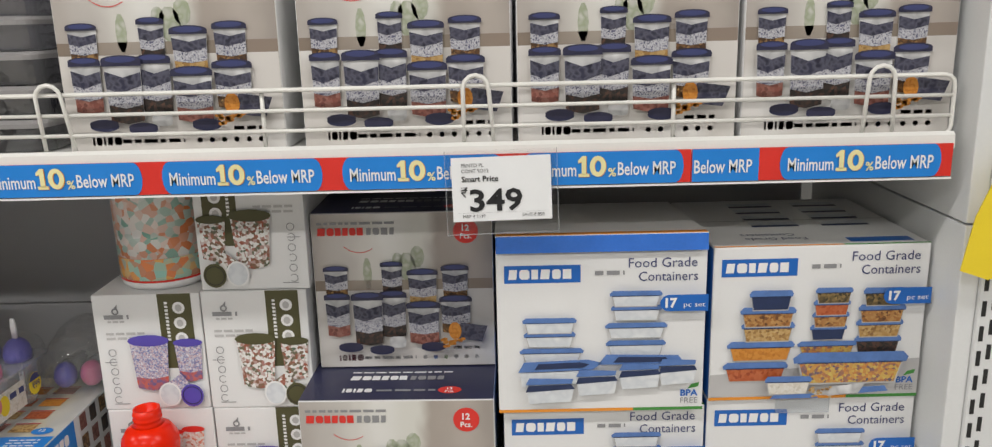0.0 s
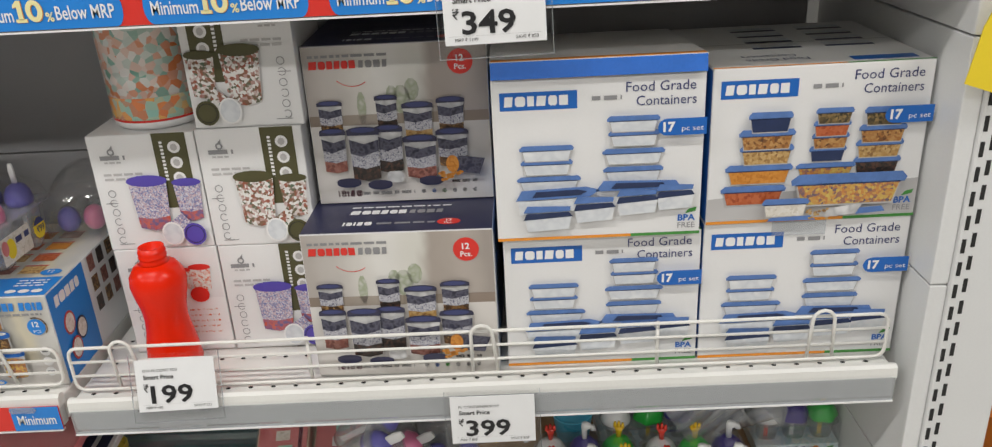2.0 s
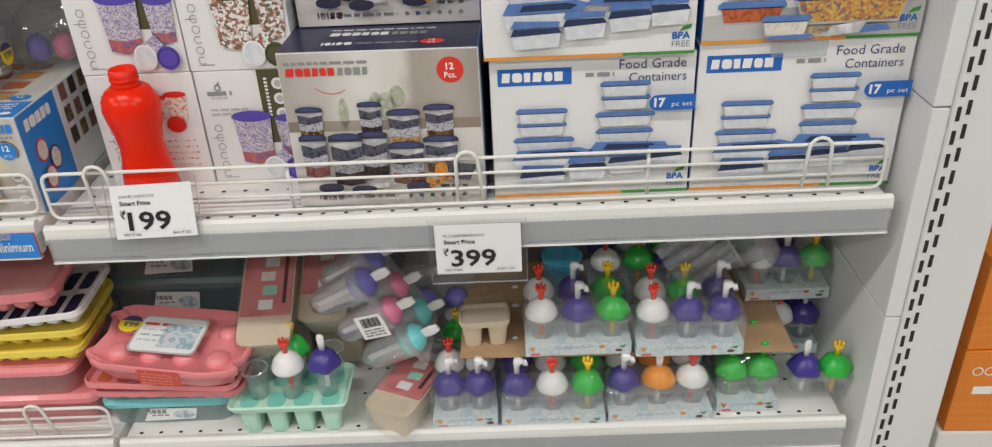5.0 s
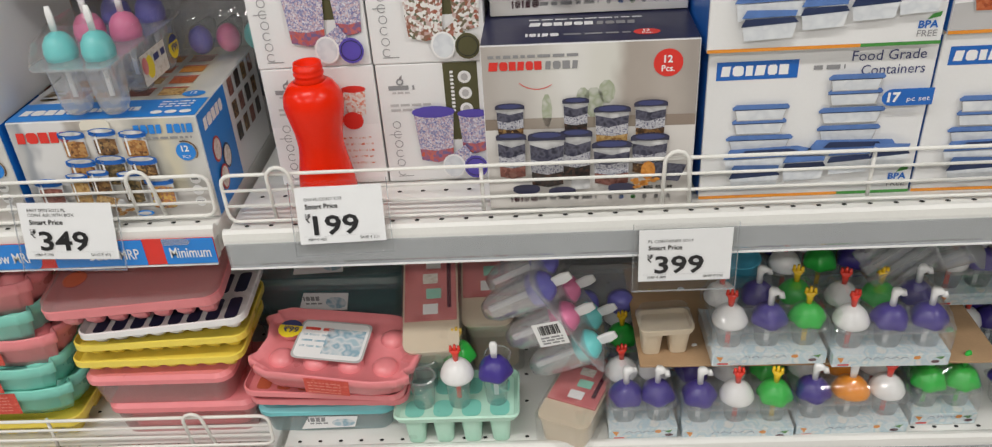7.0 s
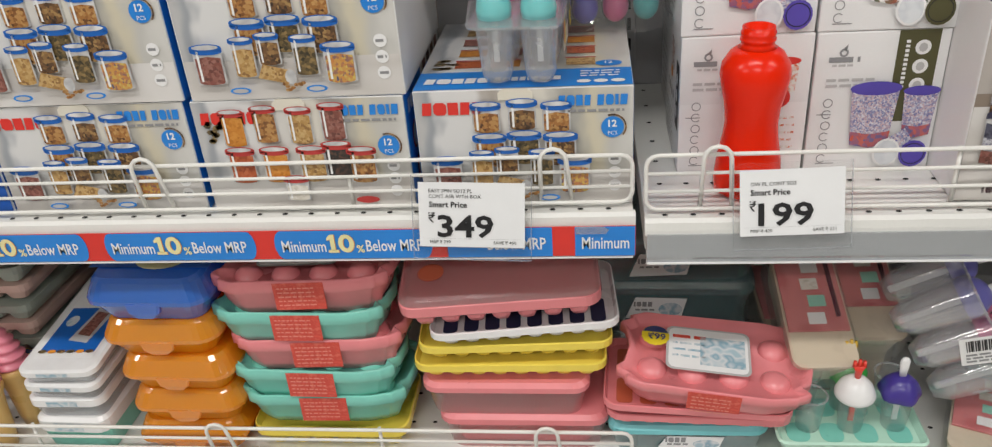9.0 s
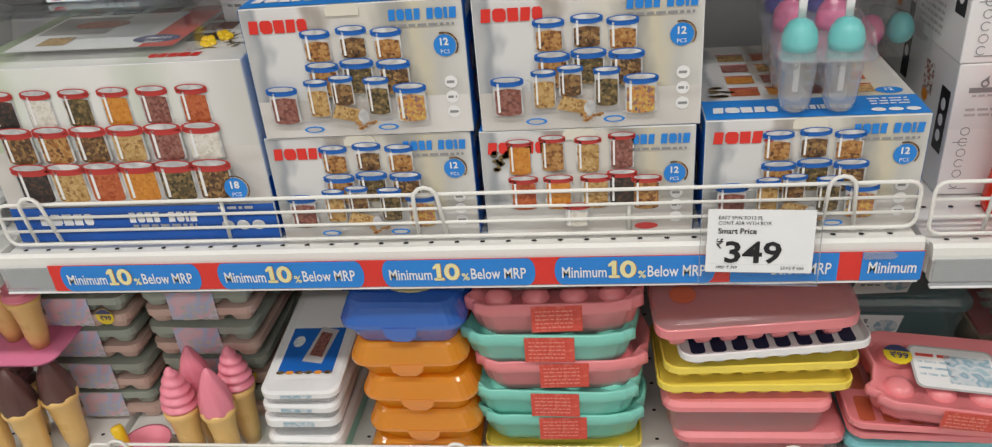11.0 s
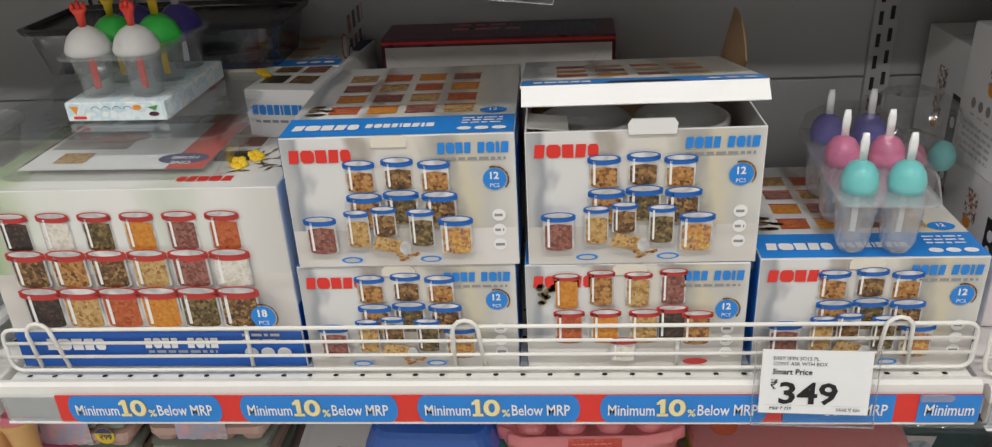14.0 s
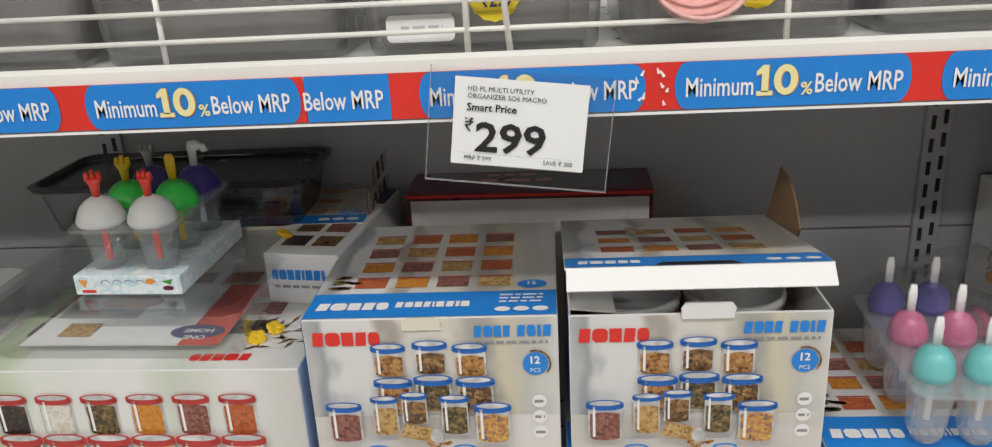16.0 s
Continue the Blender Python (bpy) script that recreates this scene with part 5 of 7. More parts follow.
M["t_pink"] = clear("pink_clear", (0.97, 0.84, 0.84), 0.2, 0.2, 0.26, (0.86, 0.58, 0.60))
M["t_teal"] = clear("teal_clear", (0.84, 0.92, 0.93), 0.15, 0.3, 0.30, (0.50, 0.66, 0.68))
M["t_white"] = clear("milky_clear", (0.94, 0.95, 0.96), 0.14, 0.18, 0.30, (0.80, 0.82, 0.85))
M["t_milk"] = clear("bright_milky_clear", (0.98, 0.98, 0.99), 0.12, 0.5, 0.26, (0.92, 0.93, 0.97))
M["t_cup"] = clear("clear_cup", (0.95, 0.96, 0.965), 0.1, 0.12, 0.12, (0.80, 0.82, 0.84))
M["t_wrap"] = clear("wrinkled_wrap", (0.985, 0.985, 0.985), 0.06, 0.22, 0.02, (0.8, 0.8, 0.8))
M["t_dark"] = clear("smoky_clear", (0.45, 0.45, 0.49), 0.1, 0.35, 0.30, (0.10, 0.10, 0.12))
M["label_red"] = print_mix("label_red", [(0.70, 0.09, 0.06), (0.62, 0.06, 0.04), (0.72, 0.14, 0.10)], 200)
M["bandtext"] = paint("band_text", (0.78, 0.27, 0.22), 0.4, 0.05)
M["label_pic"] = print_mix("label_picture", [(0.62, 0.66, 0.70), (0.25, 0.42, 0.52), (0.70, 0.72, 0.74), (0.40, 0.55, 0.62)], 70)
M["tray_card"] = print_mix("pack_card_print", [(0.62, 0.74, 0.80), (0.74, 0.80, 0.82), (0.50, 0.66, 0.74), (0.78, 0.80, 0.78)], 90)
M["pinkcard"] = print_mix("pink_pack_print", [(0.58, 0.16, 0.17), (0.66, 0.22, 0.22), (0.52, 0.13, 0.14)], 30)
M["rainbow"] = print_mix("pastel_label", [(0.70, 0.36, 0.44), (0.40, 0.50, 0.68), (0.72, 0.45, 0.52), (0.62, 0.58, 0.68)], 30)
M["motif"] = print_mix("canister_motif", [(0.80, 0.79, 0.76), (0.20, 0.42, 0.34), (0.80, 0.79, 0.76), (0.68, 0.22, 0.08), (0.80, 0.79, 0.76)], 130, kind="voronoi", rough=0.25)
M["motif2"] = print_mix("canister_band", [(0.62, 0.16, 0.05), (0.30, 0.55, 0.48), (0.74, 0.40, 0.12), (0.70, 0.20, 0.08)], 120, kind="voronoi", rough=0.25)


def sticker(root, u, v, loc, face="front", text_="99", r=0.012):
    """Round yellow price sticker with a dark band."""
    pr = Print()
    n = 28
    pr.poly([(u + r * (1 + 0.06 * (i % 2)) * math.cos(2 * math.pi * i / n), v + r * (1 + 0.06 * (i % 2)) * math.sin(2 * math.pi * i / n)) for i in range(n)], "yellow", 1)
    pr.poly([(u + r * math.cos(a), v + r * math.sin(a)) for a in [radians(20 + 10 * i) for i in range(15)]], "indigo", 2)
    pr.text(u + r * 0.1, v - r * 0.42, r * 0.62, "\u20b9" + text_, "indigo", 3, 0.02, align="c", width=r * 1.3)
    return put_print(pr, "price_sticker", root, loc, face, "yellow price sticker")


# ---- popsicle mould packs ----


def knob(root, x, y, z, mat, style=0, h=0.023):
    """A little figured handle on a mould top."""
    if style == 0:      # comb of three points
        bm = loft([(0, 0.004, 0.004, 0.0018), (h * 0.45, 0.006, 0.0045, 0.002), (h * 0.7, 0.010, 0.005, 0.002)], 2)
        for dx in (-0.0034, 0, 0.0034):
            loft([(h * 0.65, 0.0034, 0.004, 0.0014), (h * (1.0 if dx == 0 else 0.92), 0.0022, 0.003, 0.001)], 2, bm=bm, at=(dx, 0))
    elif style == 1:    # bent head
        bm = loft([(0, 0.005, 0.005, 0.002), (h * 0.6, 0.0055, 0.005, 0.0024), (h * 0.8, 0.011, 0.006, 0.0026, 0.0025, 0), (h, 0.006, 0.005, 0.002, 0.001, 0)], 3)
        loft([(h * 0.55, 0.005, 0.004, 0.0015, 0.008, 0), (h * 0.85, 0.004, 0.004, 0.0015, 0.007, 0)], 2, bm=bm)
    else:               # plain paddle
        bm = loft([(0, 0.005, 0.003, 0.0014), (h * 0.5, 0.0065, 0.0032, 0.0015), (h * 0.85, 0.007, 0.003, 0.0015), (h, 0.004, 0.0025, 0.001)], 3)
    for v in bm.verts:
        v.co.x, v.co.y = v.co.x * 1.35, v.co.y * 1.35
    o = part("handle", bm, M[mat], root, soft=True)
    o.matrix_basis = pose(x, y, z)
    return o


def cap(root, x, y, z, mat, kmat, r=0.0188, style=0, turn=0, h=0.0215):
    bm = lathe([(r * 0.90, -h * 0.10), (r * 1.02, 0), (r * 1.06, h * 0.14), (r * 0.97, h * 0.36), (r * 0.83, h * 0.62), (r * 0.56, h * 0.86), (r * 0.26, h)], 24)
    lobes = {"p_purple": 5, "p_green": 6, "p_orange": 2}.get(mat, 0)
    for v in bm.verts:
        a = math.atan2(v.co.y, v.co.x)
        k = 1 + (0.085 if lobes else 0) * math.cos(lobes * a) * max(0, 1 - v.co.z / h)
        v.co.x, v.co.y = v.co.x * k, v.co.y * k
    c = part("cap", bm, M[mat], root, soft=True)
    c.matrix_basis = pose(x, y, z, 0, 0, turn)
    knob(c, 0, 0, h * 0.96, kmat, style)
    stick = part("stick", box(-0.0028, 0.0028, -0.0014, 0.0014, -0.034, 0, 0.0008), M[kmat], c)
    return c


def pop_pack(x, y, z, caps, cols=3, rows=2, rz=0, w=0.127, d=0.085, base=True, wrap=True, hcup=0.043, label="clear popsicle mould pack with coloured figure caps on a printed card", seed=1):
    """Clear mould cups with coloured caps in a shallow printed card tray."""
    root = thing("popsicle_mould_pack", label, "ice mould", pose(x, y, z, 0, 0, rz), "popsicle mould packs")
    rnd = random.Random(seed)
    if base:
        part("card_tray", box(0, w, 0, d, 0, 0.017, 0.001), M["tray_card"], root, "pale blue printed card tray")
        pr = Print()
        pr.rect(0.006, 0.002, 0.018, 0.0045, "red", 1)
        pr.poly([(0.004, 0.014), (0.012, 0.013), (0.009, 0.006)], "orange", 1)
        for i in range(5):
            pr.ring(w * 0.3 + 0.010 * i, 0.009, 0.004, 0.0045, "indigo", 1, 20, 160, 6)
        pr.oval(w * 0.72, 0.012, 0.004, 0.0026, "orange", 1, 9)
        pr.poly([(w - 0.016, 0.012), (w - 0.006, 0.014), (w - 0.009, 0.009)], "green", 1)
        pr.oval(w * 0.88, 0.006, 0.005, 0.0022, "maroon", 1, 8)
        put_print(pr, "tray_print", root)
    sx, sy = w / cols, d / rows
    zt = hcup + 0.004
    for r in range(rows):
        for c in range(cols):
            cx, cy = sx * (c + 0.5), sy * (r + 0.5)
            bm = loft([(0.0185, 0.024, 0.022, 0.008), (zt - 0.003, 0.031, 0.029, 0.010)], 3, top=False, at=(cx, cy))
            part("cup", bm, M["t_cup"], root, soft=True)
    part("cup_plate", loft([(zt - 0.003, w - 0.003, d - 0.003, 0.008), (zt, w - 0.001, d - 0.001, 0.008), (zt + 0.001, w - 0.003, d - 0.003, 0.008)], 3, at=(w / 2, d / 2)), M["t_cup"], root, "clear rim plate")
    for r in range(rows):
        for c in range(cols):
            q = caps[(r * cols + c) % len(caps)]
            if q:
                cap(root, sx * (c + 0.5) + rnd.uniform(-0.002, 0.002), sy * (r + 0.5), zt + 0.001, q[0], q[1], style=q[2], turn=rnd.uniform(-25, 25))
    if wrap:
        bm = loft([(0.002, w + 0.003, d + 0.003, 0.006), (zt + 0.002, w + 0.004, d + 0.004, 0.008), (zt + 0.020, w - 0.010, d - 0.006, 0.014), (zt + 0.027, w - 0.034, d - 0.030, 0.016)], 4, bottom=False, at=(w / 2, d / 2))
        bmesh.ops.subdivide_edges(bm, edges=bm.edges[:], cuts=2, use_grid_fill=True)
        for v in bm.verts:
            k = noise.noise(v.co * 70 + Vector((seed * 7.3, 0, 0)))
            v.co += Vector((v.co.x - w / 2, v.co.y - d / 2, 0)).normalized() * k * 0.0025
        part("film_wrap", bm, M["t_wrap"], root, "crinkled clear film")
    return root


WR, PW, GY, WY, OW, PP = ("p_white", "p_red", 0), ("p_purple", "p_white", 1), ("p_green", "p_gold", 0), ("p_white", "p_red", 0), ("p_orange", "p_white", 2), ("p_purple", "p_white", 2)

card = thing("cardboard_sheet", "brown corrugated cardboard sheet across the mould packs", "cardboard", pose(0.431, 0.03, Z_LOW + 0.0885, 0.5, 0.6, -0.5))
part("board", box(0, 0.405, 0, 0.21, 0, 0.003, 0.0008), M["kraft"], card)
zl = Z_LOW + 0.001
pop_pack(0.394, 0.004, zl, [PW, PW, WR, WR], 2, 2, 1.0, w=0.080, d=0.085, seed=2)
pop_pack(0.479, 0.001, zl, [PW, WR, GY, PP, WR, GY], seed=3, rz=-0.6)
pop_pack(0.610, 0.003, zl, [PW, OW, WR, WR, OW, WR], seed=4, rz=0.8)
pop_pack(0.746, 0.017, zl, [("p_green", "p_green", 2)] * 4, 2, 2, 0, w=0.074, d=0.085, seed=5, label="clear popsicle mould pack with green caps on a printed card")
pop_pack(0.834, 0.017, zl, [PP, GY], 2, 1, -2, w=0.076, d=0.042, base=False, wrap=False, seed=6, label="pair of clear popsicle moulds with purple and green caps")
zc2 = Z_LOW + 0.093
pop_pack(0.511, 0.024, zc2, [WR, PW, GY, WR, PW, GY], seed=7)
pop_pack(0.643, 0.018, zc2 - 0.001, [WR, PW, PW, WR, GY, PW], seed=8, rz=-0.8)
for i, (px, py) in enumerate(((0.40, 0.112), (0.53, 0.112), (0.66, 0.11), (0.80, 0.125))):
    pop_pack(px, py, zl, [GY, WR, PW, WR, GY, PW], seed=20 + i, wrap=False, w=0.105 if i == 3 else 0.12)
pop_pack(0.800, 0.125, zl + 0.0905, [WR, PP, GY, GY, PW, WR], seed=30, w=0.108)
pop_pack(0.602, 0.128, zc2, [WR, GY, PW, PW, WR, GY], seed=31, rz=4, wrap=False)

# beige two-cup mould on the board
m2 = thing("popsicle_mould", "beige plastic two-cup popsicle mould", "ice mould", pose(0.462, 0.062, zc2 - 0.001, 0, 0, 3))
for cx in (-0.0155, 0.0155):
    part("cup", loft([(0, 0.020, 0.024, 0.006), (0.034, 0.026, 0.032, 0.007)], 3, at=(cx, 0)), M["p_beige"], m2, soft=False)
part("rim", loft([(0.033, 0.060, 0.040, 0.008), (0.040, 0.063, 0.043, 0.008), (0.041, 0.058, 0.038, 0.007), (0.036, 0.054, 0.034, 0.006)], 3), M["p_beige"], m2)
part("film_wrap", loft([(0.042, 0.064, 0.044, 0.008), (0.054, 0.056, 0.036, 0.010)], 3), M["t_wrap"], m2, "clear film")

# tumblers and clear moulds in the rear
cup = thing("tumbler", "light blue plastic tumbler", "cup", pose(0.563, 0.148, zc2 + 0.001, 0, 0, 0))
part("cup_body", lathe([(0.018, 0.0), (0.026, 0.062), (0.027, 0.064), (0.025, 0.064), (0.017, 0.006)], 24), M["p_iceblue"], cup, soft=True)


def clear_moulds(x, y, z, rx, ry, rz, n=4, label="loose clear popsicle mould block in film"):
    root = thing("popsicle_mould", label, "ice mould", pose(x, y, z, rx, ry, rz), "loose moulds")
    for i in range(n):
        part("cup", loft([(0, 0.015, 0.015, 0.006), (0.075, 0.022, 0.026, 0.008)], 3, top=False, at=(0.024 * (i - (n - 1) / 2), 0)), M["t_white"], root, soft=True)
    part("rim", loft([(0.074, 0.024 * n + 0.010, 0.040, 0.010), (0.0765, 0.024 * n + 0.012, 0.042, 0.010)], 3), M["t_white"], root)
    return root


clear_moulds(0.690, 0.078, zc2 + 0.078, 0, 58, 18)
clear_moulds(0.742, 0.120, zc2 + 0.076, 8, 50, -20, 3)
clear_moulds(0.665, 0.20, zc2 + 0.082, -10, 75, 10)

# ---- leaning ball popsicle moulds and pink packs ----


def ball_mould(root, x, y, z, col, ax=0, scale=1.0):
    """One long clear cup lying along x with a ball cap and a white grip."""
    o = part("cup", loft([(0, 0.018, 0.018, 0.009), (0.012, 0.030, 0.030, 0.015), (0.070, 0.037, 0.037, 0.016)], 5, top=False), M["t_milk"], root, soft=True)
    o.matrix_basis = pose(x, y, z, 0, 90, ax)
    c = part("ball_cap", lathe([(0.017, 0.0), (0.0178, 0.006), (0.016, 0.013), (0.011, 0.020), (0.004, 0.0235)], 18), M[col], root, soft=True)
    c.matrix_basis = o.matrix_basis @ pose(0, 0, 0.056)
    g = part("grip", loft([(0.020, 0.010, 0.004, 0.0018), (0.034, 0.012, 0.0045, 0.002), (0.042, 0.008, 0.003, 0.0014)], 3), M["p_white"], c, "white grip")
    s = part("stick", box(-0.003, 0.003, -0.0016, 0.0016, -0.052, 0.0, 0.0008), M["p_white"], c)


lean = thing("popsicle_mould_pack", "clear ball popsicle mould pack lying on its side in film", "ice mould", pose(0.348, 0.060, Z_LOW + 0.088, 6, -30, -8) @ Matrix.Diagonal((1.15, 1.15, 1.18, 1)))
for i, c in enumerate(("p_aqua", "p_rose", "p_violet")):
    ball_mould(lean, -0.040, 0.0, 0.043 * i, c)
    ball_mould(lean, -0.040, 0.042, 0.043 * i, c)
pl = part("rim_plate", loft([(0, 0.134, 0.086, 0.010), (0.002, 0.137, 0.088, 0.010)], 4), M["t_white"], lean)
pl.matrix_basis = pose(0.028, 0.021, 0.043, 0, 90, 0)
pr = Print()
pr.rect(0, 0, 0.030, 0.030, "whitep", 1)
for i in range(12):
    pr.rect(0.005 + 0.0017 * i, 0.015, 0.0058 + 0.0017 * i + 0.0004 * (i % 3), 0.027, "black", 2)
for i in range(3):
    pr.line_text(0.004, 0.003 + 0.0036 * i, 0.002, 0.022, "greyp", 2, i)
lb = put_print(pr, "barcode_label", lean, (-0.012, -0.0215, 0.045), "front", "white barcode label")
lb.matrix_basis = pose(-0.006, -0.0215, 0.036, 0, 14, 0)


def pink_pack(x, y, z, rx, ry, rz, w=0.066, d=0.16, h=0.045, label="beige popsicle mould in a pink printed card sleeve"):
    root = thing("mould_pack", label, "ice mould", pose(x, y, z, rx, ry, rz), "pink mould packs")
    part("mould", loft([(0, w * 0.86, d * 0.9, 0.012), (h * 0.8, w * 0.95, d * 0.96, 0.012), (h * 0.85, w, d, 0.012), (h * 0.93, w, d, 0.012)], 4, at=(w / 2, d / 2)), M["p_beige"], root)
    s = part("card_sleeve", box(0.002, w - 0.002, d * 0.27, d * 0.98, h * 0.94, h, 0.0008), M["pinkcard"], root, "pink printed card")
    pr = Print()
    for i in range(5):
        pr.rect(0.024 + 0.004 * (i % 2), 0.012 + 0.021 * i, 0.042 + 0.004 * (i % 2), 0.026 + 0.021 * i, ("whitep", "mintp", "rice", "whitep", "rice")[i], 1)
    pr.line_text(0.008, 0.115, 0.005, 0.046, "whitep", 1, 5)
    pr.rect(w - 0.013, 0.020, w - 0.008, 0.10, "maroon", 1)
    put_print(pr, "sleeve_print", root, (0, d * 0.24, h + 0.0003), "top")
    part("film_wrap", loft([(0.0, w + 0.004, d + 0.004, 0.012), (h * 0.9, w + 0.006, d + 0.006, 0.012), (h + 0.004, w, d, 0.012)], 3, at=(w / 2, d / 2)), M["t_wrap"], root, "clear film")
    return root


M["mintp"] = paint("print_mint", (0.30, 0.62, 0.50), 0.4, 0.05)
pink_pack(0.308, 0.006, zl, 0, 0, -24, w=0.064, d=0.125, h=0.042)
pink_pack(0.225, 0.13, zl, 0, 0, 4, w=0.07, d=0.15, h=0.070)
pink_pack(0.224, 0.098, Z_LOW + 0.076, 24, 0, 2, w=0.062, d=0.15, h=0.045)
pink_pack(0.158, 0.05, Z_LOW + 0.078, 24, 0, 3, w=0.066, d=0.15, h=0.045)
pink_pack(0.157, 0.135, zl, 0, 0, 0, w=0.064, d=0.16, h=0.075)
bl = thing("popsicle_mould_pack", "violet-capped popsicle moulds in a clear pack", "ice mould", pose(0.40, 0.22, Z_LOW + 0.001, 0, 0, 0))
part("box_lid", loft([(0, 0.09, 0.09, 0.01), (0.13, 0.10, 0.10, 0.012), (0.134, 0.09, 0.09, 0.012)], 3), M["t_white"], bl)
for i in range(2):
    o = part("ball_cap", lathe([(0.016, 0), (0.017, 0.008), (0.013, 0.018), (0.004, 0.024)], 16), M["p_violet"], bl, soft=True)
    o.matrix_basis = pose(-0.022 + 0.044 * i, -0.052, 0.085, 90, 0, 0)

# mint tray with loose cups
mint = thing("popsicle_tray", "pale mint plastic popsicle tray holding loose moulds", "ice mould", pose(0.217, 0.040, zl, 0, 0, 0))
part("rim", loft([(0.038, 0.140, 0.078, 0.008), (0.046, 0.148, 0.084, 0.009), (0.048, 0.144, 0.080, 0.008), (0.041, 0.134, 0.071, 0.006)], 3, top=True), M["p_mint_pale"], mint)
for r in range(2):
    for c in range(4):
        part("cup", loft([(0, 0.020, 0.026, 0.006), (0.040, 0.027, 0.034, 0.008)], 3, at=(-0.050 + 0.0335 * c, -0.019 + 0.038 * r)), M["p_mint_pale"], mint)
        part("slot", loft([(0.0405, 0.023, 0.028, 0.009), (0.0416, 0.023, 0.028, 0.009)], 3, at=(-0.050 + 0.0335 * c, -0.019 + 0.038 * r)), M["p_mint"], mint)
loose = thing("popsicle_mould_pack", "loose clear moulds with figure caps standing in a tray", "ice mould", pose(0.226, 0.030, Z_LOW + 0.044, 0, 0, 0))
for i, (cx, cy, q) in enumerate(((-0.048, 0.0, None), (-0.047, 0.034, None), (-0.006, 0.0, WR), (-0.006, 0.032, GY), (0.038, 0.003, PP), (0.040, 0.036, None))):
    part("cup", loft([(0.0, 0.024, 0.024, 0.012), (0.040, 0.031, 0.031, 0.0155)], 5, top=False, at=(cx, cy)), M["t_cup"], loose, soft=True)
    if q:
        cap(loose, cx, cy, 0.041, q[0], q[1], style=q[2], r=0.0190, h=0.023)
    else:
        part("cup_rim", lathe([(0.0155, 0.040), (0.017, 0.041), (0.0155, 0.0425), (0.0145, 0.041)], 18, at=(cx, cy), cap=False), M["t_white"], loose)

# ---- ice trays and egg trays ----


def cell_tray(x, y, z, w, d, h, mat, rz=0, rx=0, ry=0, n=8, rows=2, lid=None, label="plastic ice cube tray", inner=None, pick=True):
    """Ice cube tray: rounded rim with rows of rounded cells under it."""
    root = thing("ice_tray", label, "ice tray", pose(x, y, z, rx, ry, rz), "ice trays")
    part("rim", loft([(h * 0.55, w * 0.97, d * 0.96, 0.014), (h * 0.62, w, d, 0.016), (h * 0.90, w, d, 0.016), (h * 0.93, w * 0.985, d * 0.97, 0.015), (h * 0.62, w * 0.955, d * 0.93, 0.013)], 4, at=(w / 2, d / 2), top=True), M[mat], root)
    for r in range(rows):
        for i in range(n):
            cx = w * 0.05 + w * 0.9 * (i + 0.5) / n
            cy = d * 0.06 + d * 0.88 * (r + 0.5) / rows
            sw, sd = w * 0.9 / n * 0.80, d * 0.88 / rows * 0.9
            part("cell", loft([(0.0, sw * 0.7, sd * 0.7, 0.004), (h * 0.2, sw * 0.92, sd * 0.92, 0.005), (h * 0.56, sw, sd, 0.005)], 2, at=(cx, cy)), M[mat], root)
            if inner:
                # flat darker sheet over the cell: the shade of its hollow, as colour
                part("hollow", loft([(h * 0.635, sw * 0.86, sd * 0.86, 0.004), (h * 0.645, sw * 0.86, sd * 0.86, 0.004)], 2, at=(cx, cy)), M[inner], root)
    if lid:
        part("lid", loft([(h * 0.95, w * 1.0, d * 1.0, 0.018), (h * 1.10, w * 0.985, d * 0.985, 0.018), (h * 1.16, w * 0.93, d * 0.92, 0.016)], 5, at=(w / 2, d / 2)), M[lid], root, "translucent lid")
        part("fill_hole", lathe([(0.0125, h * 1.161), (0.0135, h * 1.175), (0.0120, h * 1.178), (0.0110, h * 1.165)], 24, at=(w * 0.16, d * 0.34)), M["p_olive_red"], root, "round fill hole in the lid")
    return root


